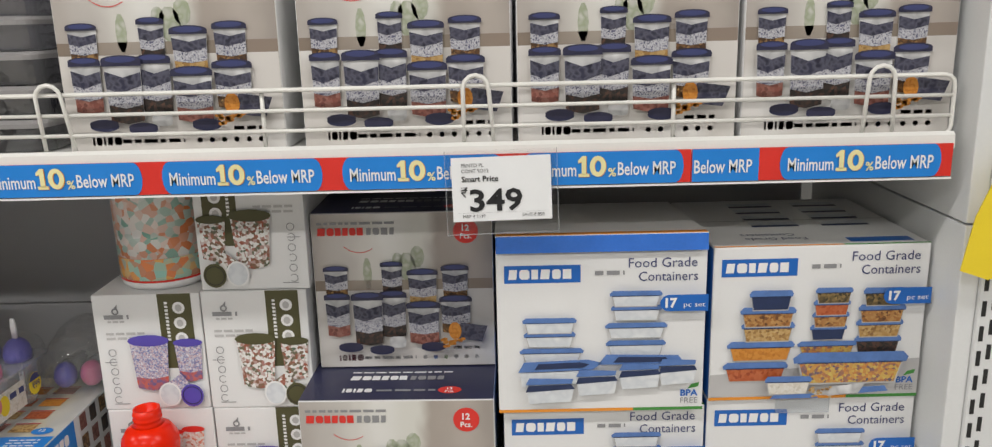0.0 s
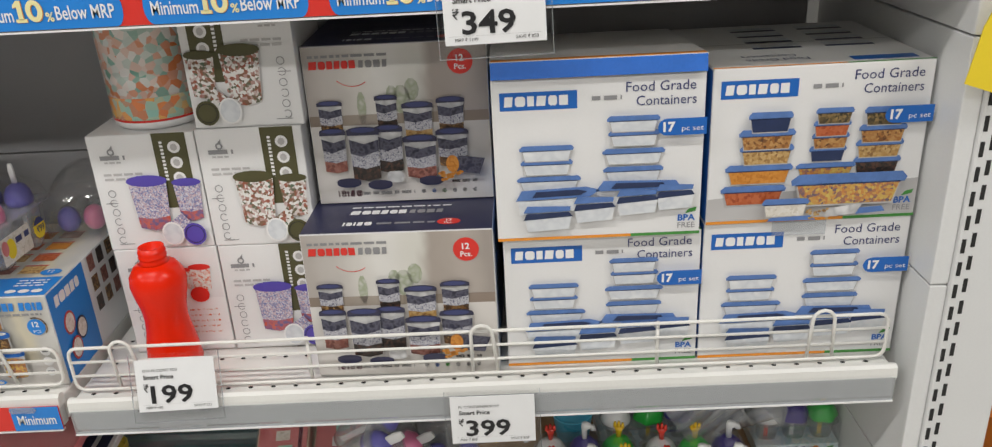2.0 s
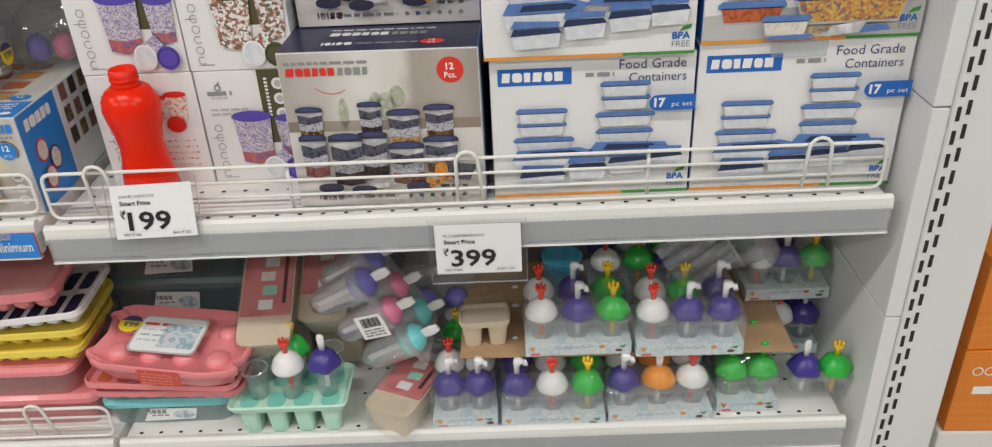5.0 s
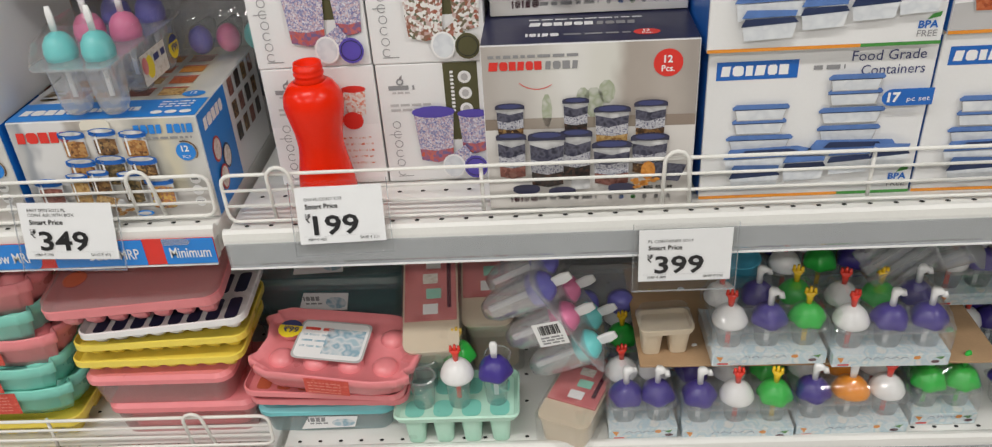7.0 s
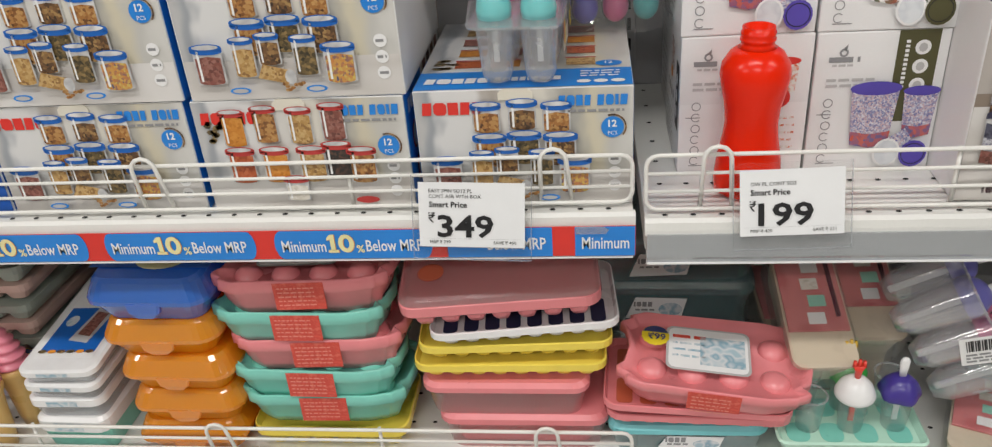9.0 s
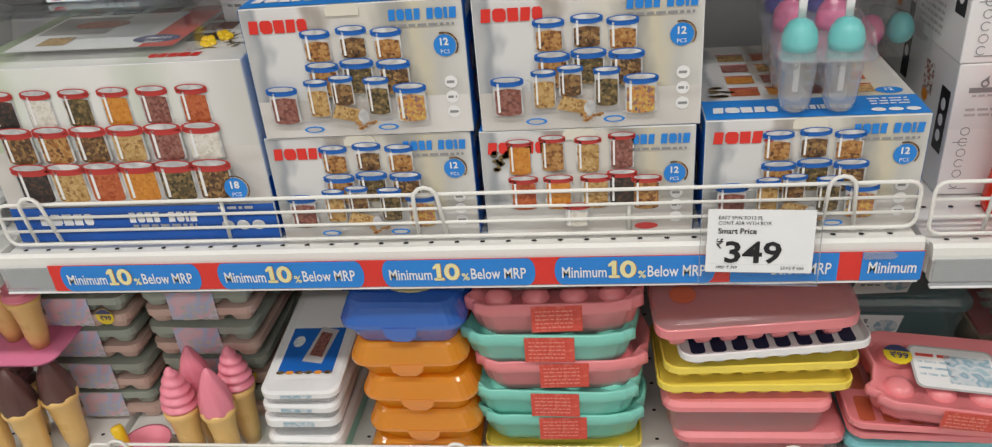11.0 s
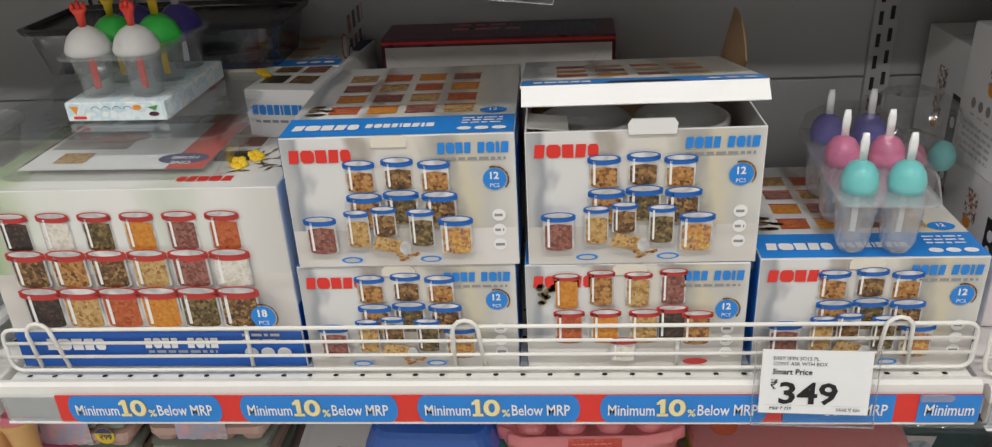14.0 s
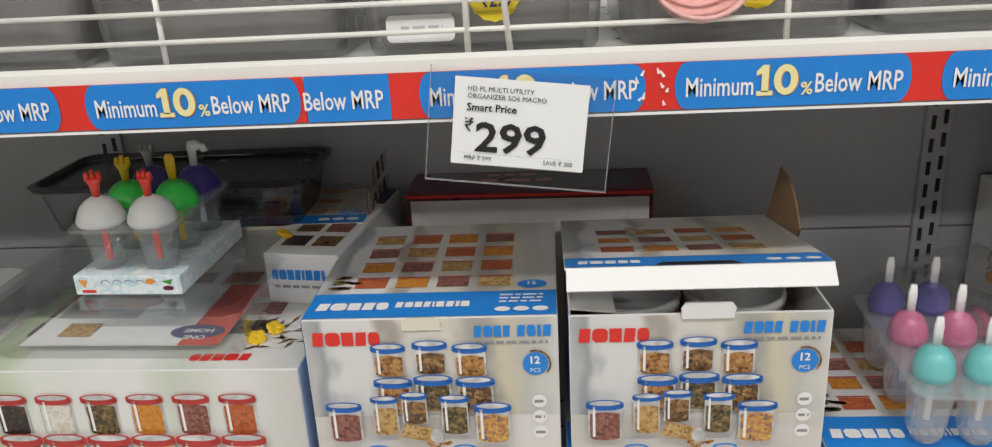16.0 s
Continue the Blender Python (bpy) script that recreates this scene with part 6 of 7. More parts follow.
def egg_tray(x, y, z, mat, rz=0, rx=0, ry=0, w=0.178, d=0.105, h=0.042, tag=True, sheet=False, label="plastic tray with scalloped ends and a red paper band"):
    """Oblong tray with scalloped ends and domes inside."""
    root = thing("egg_tray", label, "egg tray", pose(x, y, z, rx, ry, rz), "egg trays")
    bm = bmesh.new()
    rings = []
    prof = ((0.0, 0.86, 0.80), (0.25, 0.92, 0.90), (0.62, 0.97, 0.97), (0.70, 1.03, 1.03), (0.96, 1.03, 1.03), (1.0, 1.0, 1.0), (0.75, 0.93, 0.92))
    n = 64
    for zz, kx, ky in prof:
        ring = []
        for i in range(n):
            a = 2 * math.pi * i / n
            ca, sa = math.cos(a), math.sin(a)
            e = 0.34
            px = math.copysign(abs(ca) ** e, ca) * w / 2 * kx
            py = math.copysign(abs(sa) ** e, sa) * d / 2 * ky
            wob = 1 + 0.075 * math.cos(13 * a) * abs(ca) ** 3
            ring.append(bm.verts.new((w / 2 + px * wob, d / 2 + py * (1 + 0.02 * math.cos(9 * a)), zz * h)))
        rings.append(ring)
    for a, b in zip(rings, rings[1:]):
        for i in range(n):
            bm.faces.new((a[i], a[(i + 1) % n], b[(i + 1) % n], b[i]))
    bm.faces.new(rings[0][::-1]); bm.faces.new(rings[-1])
    part("tray", bm, M[mat], root, soft=True)
    for i in range(4):
        for j in range(2):
            o = part("dome", lathe([(0.0165, 0), (0.015, h * 0.2), (0.0105, h * 0.33), (0.004, h * 0.38)], 14, at=(w * (0.16 + 0.227 * i), d * (0.29 + 0.42 * j))), M[mat], root, soft=True)
            o.matrix_basis = pose(0, 0, h * 0.58)
    if tag:
        pr = Print()
        u = w * 0.36
        pr.rect(0, 0.012, 0.052, h - 0.002, "label_red", 1)
        for i in range(5):
            pr.line_text(0.004, h - 0.009 - 0.005 * i, 0.0016, 0.038, "bandtext", 2, i + 4)
        ob = put_print(pr, "paper_band", root, (u, -0.0022, 0), "front", "red paper band")
    if sheet:
        pr = Print()
        pr.poly([(w * 0.30 + a, 0.052 + b) for a, b in outline(0.085, 0.062, 0.008)], "shadowp", 1)
        pr.poly([(w * 0.30 + a, 0.052 + b) for a, b in outline(0.080, 0.057, 0.007)], "whitep", 2)
        pr.rect(w * 0.30 - 0.008, 0.030, w * 0.30 + 0.037, 0.070, "label_pic", 3)
        for i in range(4):
            pr.line_text(w * 0.30 - 0.036, 0.066 - 0.009 * i, 0.0045 if i == 0 else 0.003, 0.034, "label_red" if i == 0 else "label_pic", 3, i)
        o = put_print(pr, "paper_label", root, (0.030, 0, h * 1.08), "top", "printed paper label on top")
        sticker(root, 0.0, 0.0, (0.030, d * 0.62, h * 1.10), "top", "99", 0.014)
    return root


# pink clear boxes with trays stacked on them
def food_box(x, y, z, w, d, h, body, lidm, rz=0, label="clear food box with a coloured lid", group="food boxes", inside=None, tag=False):
    root = thing("food_box", label, "food box", pose(x, y, z, 0, 0, rz), group)
    part("box_body", loft([(0, w * 0.90, d * 0.88, 0.016), (h * 0.78, w * 0.97, d * 0.96, 0.018)], 4, top=False, at=(w / 2, d / 2)), M[body], root, soft=False)
    part("lid", loft([(h * 0.76, w, d, 0.018), (h * 0.90, w, d, 0.018), (h, w * 0.95, d * 0.93, 0.016)], 4, at=(w / 2, d / 2)), M[lidm], root)
    if inside:
        part("contents", loft([(0.003, w * 0.80, d * 0.76, 0.012), (h * 0.6, w * 0.84, d * 0.80, 0.012)], 3, at=(w / 2, d / 2)), M[inside], root)
    if tag:
        pr = Print()
        pr.poly([(0, 0), (0.066, 0.002), (0.072, h * 0.5), (0.012, h * 0.52)], "whitep", 1)
        pr.bars(0.010, h * 0.30, 0.007, (0.3, 0.8, 0.7, 0.8), "greyp", 2, 0.0012)
        pr.line_text(0.012, h * 0.20, 0.0025, 0.022, "greyp", 2, 3)
        pr.oval(0.053, h * 0.24, 0.014, h * 0.16, "label_pic", 2)
        o = put_print(pr, "paper_label", root, (w * 0.30, -0.0005, h * 0.16), "front", "printed paper label")
        o.matrix_basis = pose(w * 0.30, d * 0.03, h * 0.14, 2, 0, 0)
    return root


food_box(-0.212, 0.030, zl, 0.186, 0.12, 0.050, "t_pink", "p_pink", label="clear box with a pink lid", inside="p_pink")
food_box(-0.226, 0.027, zl + 0.051, 0.180, 0.12, 0.045, "t_pink", "p_pink", label="clear box with a pink lid, stacked")
cell_tray(-0.231, 0.026, zl + 0.0965, 0.203, 0.118, 0.028, "p_yellow", 1, label="yellow plastic ice cube tray in a stack")
cell_tray(-0.224, 0.028, zl + 0.1185, 0.203, 0.118, 0.028, "p_yellow", 3, label="yellow plastic ice cube tray in a stack")
# navy sheets here colour in the shade inside the white cells
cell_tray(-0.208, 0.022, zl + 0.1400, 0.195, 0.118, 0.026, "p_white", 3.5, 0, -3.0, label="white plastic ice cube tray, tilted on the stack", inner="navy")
cell_tray(-0.234, 0.018, zl + 0.166, 0.203, 0.125, 0.040, "p_pink", 3.0, 7, -2.5, lid="t_pink", n=7, label="pink ice cube tray with a translucent lid")

# egg tray stack
cell_tray(-0.425, 0.024, zl, 0.178, 0.105, 0.038, "p_yellow", 0, n=6, label="yellow plastic ice cube tray at the foot of a stack")
for i, (m_, dx, rz) in enumerate((("p_mint", 0.004, 1.0), ("p_mint", -0.003, -1.2), ("p_pink", 0.008, 2.0), ("p_mint", -0.006, 0.0), ("p_pink", 0.003, 2.5))):
    egg_tray(-0.427 + dx, 0.022, zl + 0.038 + 0.0368 * i, m_, rz, sheet=(i == 4), w=0.175, h=0.046, label=("mint green" if m_ == "p_mint" else "coral pink") + " plastic tray with scalloped ends, stacked")

# lunch boxes


def lunch_box(x, y, z, bodym, rz, label, w=0.128, d=0.135, h=0.046, sleeve=False):
    root = thing("lunch_box", label, "lunch box", pose(x, y, z, 0, 0, rz), "lunch boxes")
    part("box_body", loft([(0, w * 0.80, d * 0.80, 0.016), (h * 0.42, w * 0.95, d * 0.95, 0.02), (h * 0.46, w, d, 0.022)], 5, at=(w / 2, d / 2), top=False), M[bodym], root, soft=False)
    part("lid", loft([(h * 0.47, w * 1.01, d * 1.01, 0.022), (h * 0.56, w * 1.01, d * 1.01, 0.022), (h * 0.90, w * 0.90, d * 0.90, 0.02), (h * 0.985, w * 0.84, d * 0.84, 0.018)], 5, at=(w / 2, d / 2)), M[bodym], root)
    clasp = part("clasp", loft([(h * 0.18, 0.020, 0.005, 0.002), (h * 0.30, 0.034, 0.007, 0.003), (h * 0.52, 0.040, 0.007, 0.003)], 3, at=(w / 2, 0.002)), M[bodym], root)
    if sleeve:
        pr = Print()
        pr.rect(0.0, 0.03, w * 0.98, d * 0.86, "p_blue", 1)
        pr.oval(w * 0.55, 0.042, 0.026, 0.016, "cream", 2)
        pr.oval(w * 0.62, 0.055, 0.016, 0.008, "red", 3)
        pr.line_text(0.006, 0.050, 0.005, 0.03, "whitep", 2, 3)
        put_print(pr, "paper_sleeve", root, (0.001, 0, h * 1.0), "top", "blue printed paper on the lid")
    return root


for i, dx in enumerate((-0.003, 0.003, 0.002, -0.004)):
    lunch_box(-0.556 + dx, 0.012, zl + 0.0462 * i + 0.001, "t_orange", (1, 0, -1.5, 0.5)[i], "translucent orange lunch box in a stack")
lunch_box(-0.564, 0.012, zl + 0.1865, "t_blue", -1.5, "translucent blue lunch box with a printed paper", w=0.134, h=0.052, sleeve=True)

# white lidded boxes going back
for i, (z_, rx) in enumerate(((0.0, 0), (0.051, 0), (0.082, 1.0), (0.105, 2.5))):
    root = thing("food_box", ("mint box with a white lid in film" if i == 0 else "flat white lidded box with a printed card in film"), "food box", pose(-0.680 + 0.004 * i, 0.012 + 0.003 * (3 - i), zl + z_, rx, 0, (-1.5, 1, -1, 1.5)[i]), "white lidded boxes")
    hh = (0.050, 0.030, 0.022, 0.020)[i]
    part("box_body", loft([(0, 0.078, 0.20, 0.010), (hh * 0.6, 0.086, 0.21, 0.012)], 4, at=(0.044, 0.105)), M["p_mint" if i == 0 else "t_white"], root)
    part("lid", loft([(hh * 0.62, 0.090, 0.214, 0.014), (hh * 0.92, 0.090, 0.214, 0.014), (hh, 0.082, 0.206, 0.012)], 4, at=(0.044, 0.105)), M["p_white"], root)
    pr = Print()
    pr.rect(0.024, hh * 0.66, 0.060, hh * 0.88, "label_pic", 1)
    put_print(pr, "front_badge", root, (0, -0.0025, 0))
    if i == 3:
        pr = Print()
        pr.rect(0.010, 0.020, 0.078, 0.190, "whitep", 1)
        pr.rect(0.012, 0.030, 0.076, 0.110, "blue", 2)
        pr.poly([(0.036, 0.050), (0.060, 0.045), (0.068, 0.105), (0.046, 0.112)], "shadowp", 3)
        pr.poly([(0.042, 0.060), (0.058, 0.056), (0.062, 0.098), (0.048, 0.102)], "berry", 4)
        pr.oval(0.024, 0.085, 0.007, 0.010, "label_pic", 3)
        for k in range(6):
            pr.oval(0.016 + 0.011 * k, 0.030, 0.005, 0.003, ("herb", "orange", "seeds")[k % 3], 5, 8)
        put_print(pr, "card_insert", root, (0, 0, hh + 0.0004), "top", "printed card insert")

# sage and blush tray stacks


def tray_pair(x, y, z, rz, label_on, seed):
    root = thing("ice_tray", "sage and blush plastic ice trays banded with pastel paper", "ice tray", pose(x, y, z, 0, 0, rz), "banded tray pairs")
    w, d, h = 0.138, 0.19, 0.024
    for k, m_ in enumerate(("p_blush", "p_sage")):
        part("rim", loft([(h * k + h * 0.55, w, d, 0.014), (h * k + h * 0.95, w, d, 0.014)], 4, at=(w / 2, d / 2)), M[m_], root)
        for i in range(4):
            part("cell", loft([(h * k + 0.002, w * 0.16, d * 0.94, 0.006), (h * k + h * 0.55, w * 0.22, d * 0.97, 0.006)], 2, at=(w * (0.135 + 0.243 * i), d / 2)), M[m_], root)
    pr = Print()
    pr.rect(0, h * 0.35, 0.058, 2 * h - 0.001, "rainbow", 1)
    for i in range(3):
        for j in range(4):
            pr.oval(0.018 + 0.012 * j, 0.010 + 0.008 * i, 0.004, 0.0028, "shadowp", 2, 8)
    put_print(pr, "paper_band", root, (w * 0.26, -0.001, 0), "front", "pastel paper band")
    if label_on:
        sticker(root, 0, 0, (w * 0.80, -0.0015, h * 0.9), "front", "99", 0.011)
    return root


for i in range(5):
    tray_pair(-0.994 + 0.003 * (i % 2), 0.10, zl + 0.0492 * i, (1, -1.5, 0.5, -1, 2)[i], i == 3, i)
for i in range(5):
    tray_pair(-0.840 + 0.003 * (i % 2), 0.105, zl + 0.0492 * i + 0.002, (-1, 0.5, -1.5, 1, -1)[i], i == 1, 10 + i)


def cone_mould(root, x, y, z, top, swirl=True, turn=0, tilt=0):
    """Ice-cream cone mould: a ribbed cone with a rim and a twisted top."""
    o = part("cone", lathe([(0.012, 0), (0.015, 0.020), (0.0155, 0.022), (0.017, 0.060), (0.0195, 0.085), (0.0225, 0.092), (0.0235, 0.098), (0.021, 0.101)], 20), M["p_cone"], root, soft=True)
    o.matrix_basis = pose(x, y, z, tilt, 0, turn)
    bm = bmesh.new()
    n, k = 22, 40
    rings = []
    for j in range(k):
        t = j / (k - 1)
        r0 = 0.0205 * (1 - t ** 1.7) ** 0.75 + 0.0012
        ring = []
        for i in range(n):
            a = 2 * math.pi * i / n
            rib = 1 + (0.09 * math.cos(7 * a + 5 * t) if not swirl else 0.13 * math.sin(t * 32 + a))
            ring.append(bm.verts.new((r0 * rib * math.cos(a), r0 * rib * math.sin(a), 0.100 + 0.068 * t)))
        rings.append(ring)
    for a_, b_ in zip(rings, rings[1:]):
        for i in range(n):
            bm.faces.new((a_[i], a_[(i + 1) % n], b_[(i + 1) % n], b_[i]))
    bm.faces.new(rings[0][::-1]); bm.faces.new(rings[-1])
    part("swirl_top", bm, M[top], o, soft=True)
    return o


cones = thing("cone_mould_set", "pink swirl ice-cream cone moulds with yellow cones", "ice mould", pose(-0.756, 0.044, zl, 0, 0, 0) @ Matrix.Diagonal((0.88, 0.88, 0.86, 1)), "cone moulds")
for x, y, s in ((-0.026, -0.014, True), (0.026, -0.016, False), (-0.020, 0.030, False), (0.036, 0.030, True)):
    cone_mould(cones, x, y, 0.0, "p_pink2", s, 20 * s, 0)
choc = thing("cone_mould_set", "dark brown swirl ice-cream cone moulds", "ice mould", pose(-0.985, 0.045, zl - 0.0, 0, 0, 0), "cone moulds")
for x, y, s in ((-0.052, -0.01, True), (0.002, -0.012, False), (0.040, 0.012, False), (-0.030, 0.034, True)):
    cone_mould(choc, x, y, -0.0, "p_choc", s, 0, 0)
choc.scale = (0.95, 0.95, 0.84)
sh2 = thing("mould_tray", "pink plastic tray carrying cone moulds", "ice mould", pose(-1.04, 0.05, zl + 0.143, 0, 0, 0))
part("tray_plate", loft([(0, 0.15, 0.09, 0.02), (0.004, 0.155, 0.095, 0.02)], 4, at=(0.04, 0.03)), M["p_rose"], sh2)
top_cones = thing("cone_mould_set", "pink swirl cone moulds standing on a tray", "ice mould", pose(-1.04, 0.05, zl + 0.1475, 0, 0, 0) @ Matrix.Diagonal((0.85, 0.85, 0.68, 1)), "cone moulds")
for x, y in ((-0.005, -0.01), (0.050, 0.012), (0.100, -0.005)):
    o = cone_mould(top_cones, x, y + 0.03, 0.0, "p_pink2", True, 0, 0)
scoop = thing("scoop", "pink bowl with a yellow handle", "kitchen tool", pose(-0.842, 0.035, zl, 0, 0, 0))
part("bowl", lathe([(0.010, 0), (0.024, 0.010), (0.030, 0.026), (0.031, 0.027), (0.028, 0.026), (0.010, 0.004)], 22), M["p_pink2"], scoop, soft=True)
o = part("grip", loft([(0, 0.012, 0.012, 0.006), (0.040, 0.015, 0.015, 0.007), (0.044, 0.012, 0.012, 0.006)], 4), M["p_gold"], scoop, soft=True)
o.matrix_basis = pose(-0.022, -0.004, 0.006, -12, -18, 0)

# right bay: egg tray pile
food_box(-0.028, 0.026, zl, 0.170, 0.12, 0.040, "t_teal", "p_teal", label="clear box with a teal lid", inside=None, tag=True)
cell_tray(-0.030, 0.019, zl + 0.041, 0.190, 0.115, 0.026, "p_pink", -1.5, 0, 1.0, n=7, label="coral pink ice cube tray on a box")
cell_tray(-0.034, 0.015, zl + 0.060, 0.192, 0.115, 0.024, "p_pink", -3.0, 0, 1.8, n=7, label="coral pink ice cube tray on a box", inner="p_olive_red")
egg_tray(-0.016, 0.012, zl + 0.083, "p_pink", -5.5, 7, 4.0, w=0.180, d=0.105, h=0.038, sheet=True, label="coral pink tray with a printed label and yellow sticker")
for i in range(3):
    food_box(-0.072 + 0.004 * i, 0.185 - 0.006 * i, zl + 0.062 * i, 0.215, 0.15, 0.060, "t_teal", "t_teal", (1, -1.5, 0.5)[i], label="smoky teal clear food box with a paper label", inside="p_grey" if i == 0 else None, tag=True)

# ---- on the middle shelf ----
bottle = thing("bottle", "glossy red plastic bottle without a cap", "bottle", pose(0.101, 0.062, Z_MID + 0.001))
prof = [(0.0255, 0.0), (0.0295, 0.003), (0.0305, 0.012), (0.0285, 0.035), (0.0245, 0.060), (0.0232, 0.075), (0.0245, 0.092), (0.0285, 0.112), (0.0302, 0.124), (0.0290, 0.135), (0.0230, 0.146), (0.0165, 0.151), (0.0140, 0.154), (0.0140, 0.157), (0.0150, 0.158), (0.0150, 0.160), (0.0138, 0.161), (0.0148, 0.164), (0.0148, 0.166), (0.0138, 0.167), (0.0138, 0.171), (0.0118, 0.171), (0.0118, 0.155)]
part("bottle_body", lathe([(r, z * 0.90) for r, z in prof[:12]], 36), M["redplastic"], bottle, soft=True)
part("threaded_neck", lathe([(r, z * 0.90) for r, z in prof[11:]], 36), M["redplastic"], bottle, "red threaded neck without a cap", soft=True)

can = thing("canister", "white canister printed with a coral and mint tile pattern", "canister", pose(0.104, 0.154, Z_MID + 0.271))
part("can_body", lathe([(0.043, 0.0), (0.0475, 0.004), (0.0485, 0.010)], 40), M["p_white"], can, soft=True)
part("motif_band", lathe([(0.0487, 0.012), (0.0492, 0.036)], 40, cap=False), M["motif2"], can, soft=True)
part("red_line", lathe([(0.0487, 0.0095), (0.0488, 0.0118)], 40, cap=False), M["red"], can, soft=True)
part("motif_wall", lathe([(0.0492, 0.0362), (0.0505, 0.130), (0.049, 0.132)], 40, cap=True), M["motif"], can, soft=True)

# ball popsicle tray on the jar carton
bt = thing("popsicle_mould_pack", "clear popsicle moulds with teal, pink and violet ball caps", "ice mould", pose(-0.102, 0.016, zq + 0.1185, 0, 0, -3) @ Matrix.Diagonal((0.79, 0.86, 0.98, 1)))
for r, c in enumerate(("p_aqua", "p_rose", "p_violet")):
    for s in (-1, 1):
        cx, cy = 0.0235 * s, 0.018 + 0.066 * r
        part("cup", loft([(0.0, 0.026, 0.026, 0.011), (0.008, 0.033, 0.034, 0.013), (0.052, 0.040, 0.042, 0.013)], 4, top=False, at=(cx, cy)), M["t_white"], bt, soft=True)
        o = part("ball_cap", lathe([(0.0178, 0), (0.0190, 0.007), (0.0170, 0.016), (0.0120, 0.0225), (0.004, 0.026)], 20), M[c], bt, soft=True)
        o.matrix_basis = pose(cx, cy, 0.055)
        part("grip", loft([(0.024, 0.008, 0.0035, 0.0016), (0.042, 0.009, 0.004, 0.0018), (0.050, 0.006, 0.003, 0.0014)], 3), M["p_white"], o, "white grip", soft=True)
        part("stick", box(-0.003, 0.003, -0.0015, 0.0015, -0.040, 0, 0.0008), M["p_white"], o)
part("rim_plate", loft([(0.0525, 0.098, 0.205, 0.012, 0, 0.084), (0.0550, 0.100, 0.207, 0.012, 0, 0.084)], 4), M["t_white"], bt, "milky clear rim plate")
pr = Print()
pr.rect(0.01, 0.004, 0.075, 0.036, "rice", 1)
pr.oval(0.030, 0.020, 0.010, 0.012, "yellow", 2)
pr.oval(0.018, 0.024, 0.007, 0.009, "pinkcard", 3)
pr.line_text(0.042, 0.022, 0.007, 0.03, "indigo", 2, 4)
o = put_print(pr, "paper_label", bt, (0.044, 0.05, 0.004), "right", "printed fruit label")
sticker(bt, 0, 0, (0.0455, 0.145, 0.026), "right", "99", 0.013)
part("film_wrap", loft([(0.056, 0.100, 0.207, 0.014, 0, 0.084), (0.074, 0.092, 0.200, 0.018, 0, 0.084), (0.090, 0.060, 0.160, 0.02, 0, 0.084)], 4, bottom=False), M["t_wrap"], bt, "clear film")

bag = thing("popsicle_mould_pack", "clear bagged moulds with blue and pink caps lying down", "ice mould", pose(-0.016, 0.205, zq + 0.1185, 0, 0, 8) @ Matrix.Diagonal((0.72, 0.8, 0.9, 1)))
for i, c in enumerate(("p_violet", "p_rose", "p_aqua")):
    o = part("ball_cap", lathe([(0.017, 0), (0.018, 0.008), (0.014, 0.018), (0.004, 0.024)], 18), M[c], bag, soft=True)
    o.matrix_basis = pose(-0.045 + 0.042 * i, -0.02, 0.019, 90, 0, 0)
    o = part("cup", loft([(0, 0.020, 0.020, 0.009), (0.065, 0.036, 0.036, 0.014)], 4, top=False), M["t_white"], bag, soft=True)
    o.matrix_basis = pose(-0.045 + 0.042 * i, 0.046, 0.019, 90, 0, 0)
bm = loft([(0.001, 0.150, 0.125, 0.02), (0.045, 0.150, 0.12, 0.02), (0.075, 0.11, 0.09, 0.03), (0.088, 0.07, 0.04, 0.018)], 6, bottom=False)
bmesh.ops.subdivide_edges(bm, edges=bm.edges[:], cuts=3, use_grid_fill=True)
for v in bm.verts:
    v.co += Vector((noise.noise(v.co * 45), noise.noise(v.co * 45 + Vector((9, 0, 0))), noise.noise(v.co * 40 + Vector((0, 9, 0))))) * 0.006
part("film_bag", bm, M["t_wrap"], bag, "crumpled clear bag")

# things lying on the large carton
top18 = zq + 0.1875
org = thing("organizer_pack", "clear plastic organizer box with a printed card inside", "organizer", pose(-0.765, 0.128, top18, 0, 0, -1.5))
part("tub", loft([(0.0, 0.210, 0.160, 0.014), (0.003, 0.214, 0.164, 0.014), (0.040, 0.226, 0.176, 0.016), (0.043, 0.232, 0.182, 0.016)], 5, top=False), M["t_wrap"], org)
part("lid", loft([(0.044, 0.236, 0.186, 0.018), (0.047, 0.236, 0.186, 0.018), (0.0485, 0.224, 0.174, 0.016)], 5), M["clear"], org, "clear lid")
pr = Print()
pr.rect(-0.09, -0.07, 0.085, 0.05, "whitep", 1)
pr.rect(-0.085, -0.02, -0.01, 0.04, "photo", 2)
pr.oval(-0.03, 0.012, 0.03, 0.014, "chilli", 3)
pr.rect(0.050, -0.07, 0.085, 0.05, "label_red", 2)
pr.oval(0.058, -0.046, 0.024, 0.013, "indigo", 3)
pr.text(0.072, -0.042, 0.0065, "HOME", "whitep", 4, 0.02, flip=True)
pr.text(0.069, -0.054, 0.0065, "ONE", "whitep", 4, 0.02, flip=True)
pr.rect(-0.065, -0.055, -0.035, -0.03, "grain", 3)
put_print(pr, "card_insert", org, (0, 0, 0.006), "top", "printed card inside")
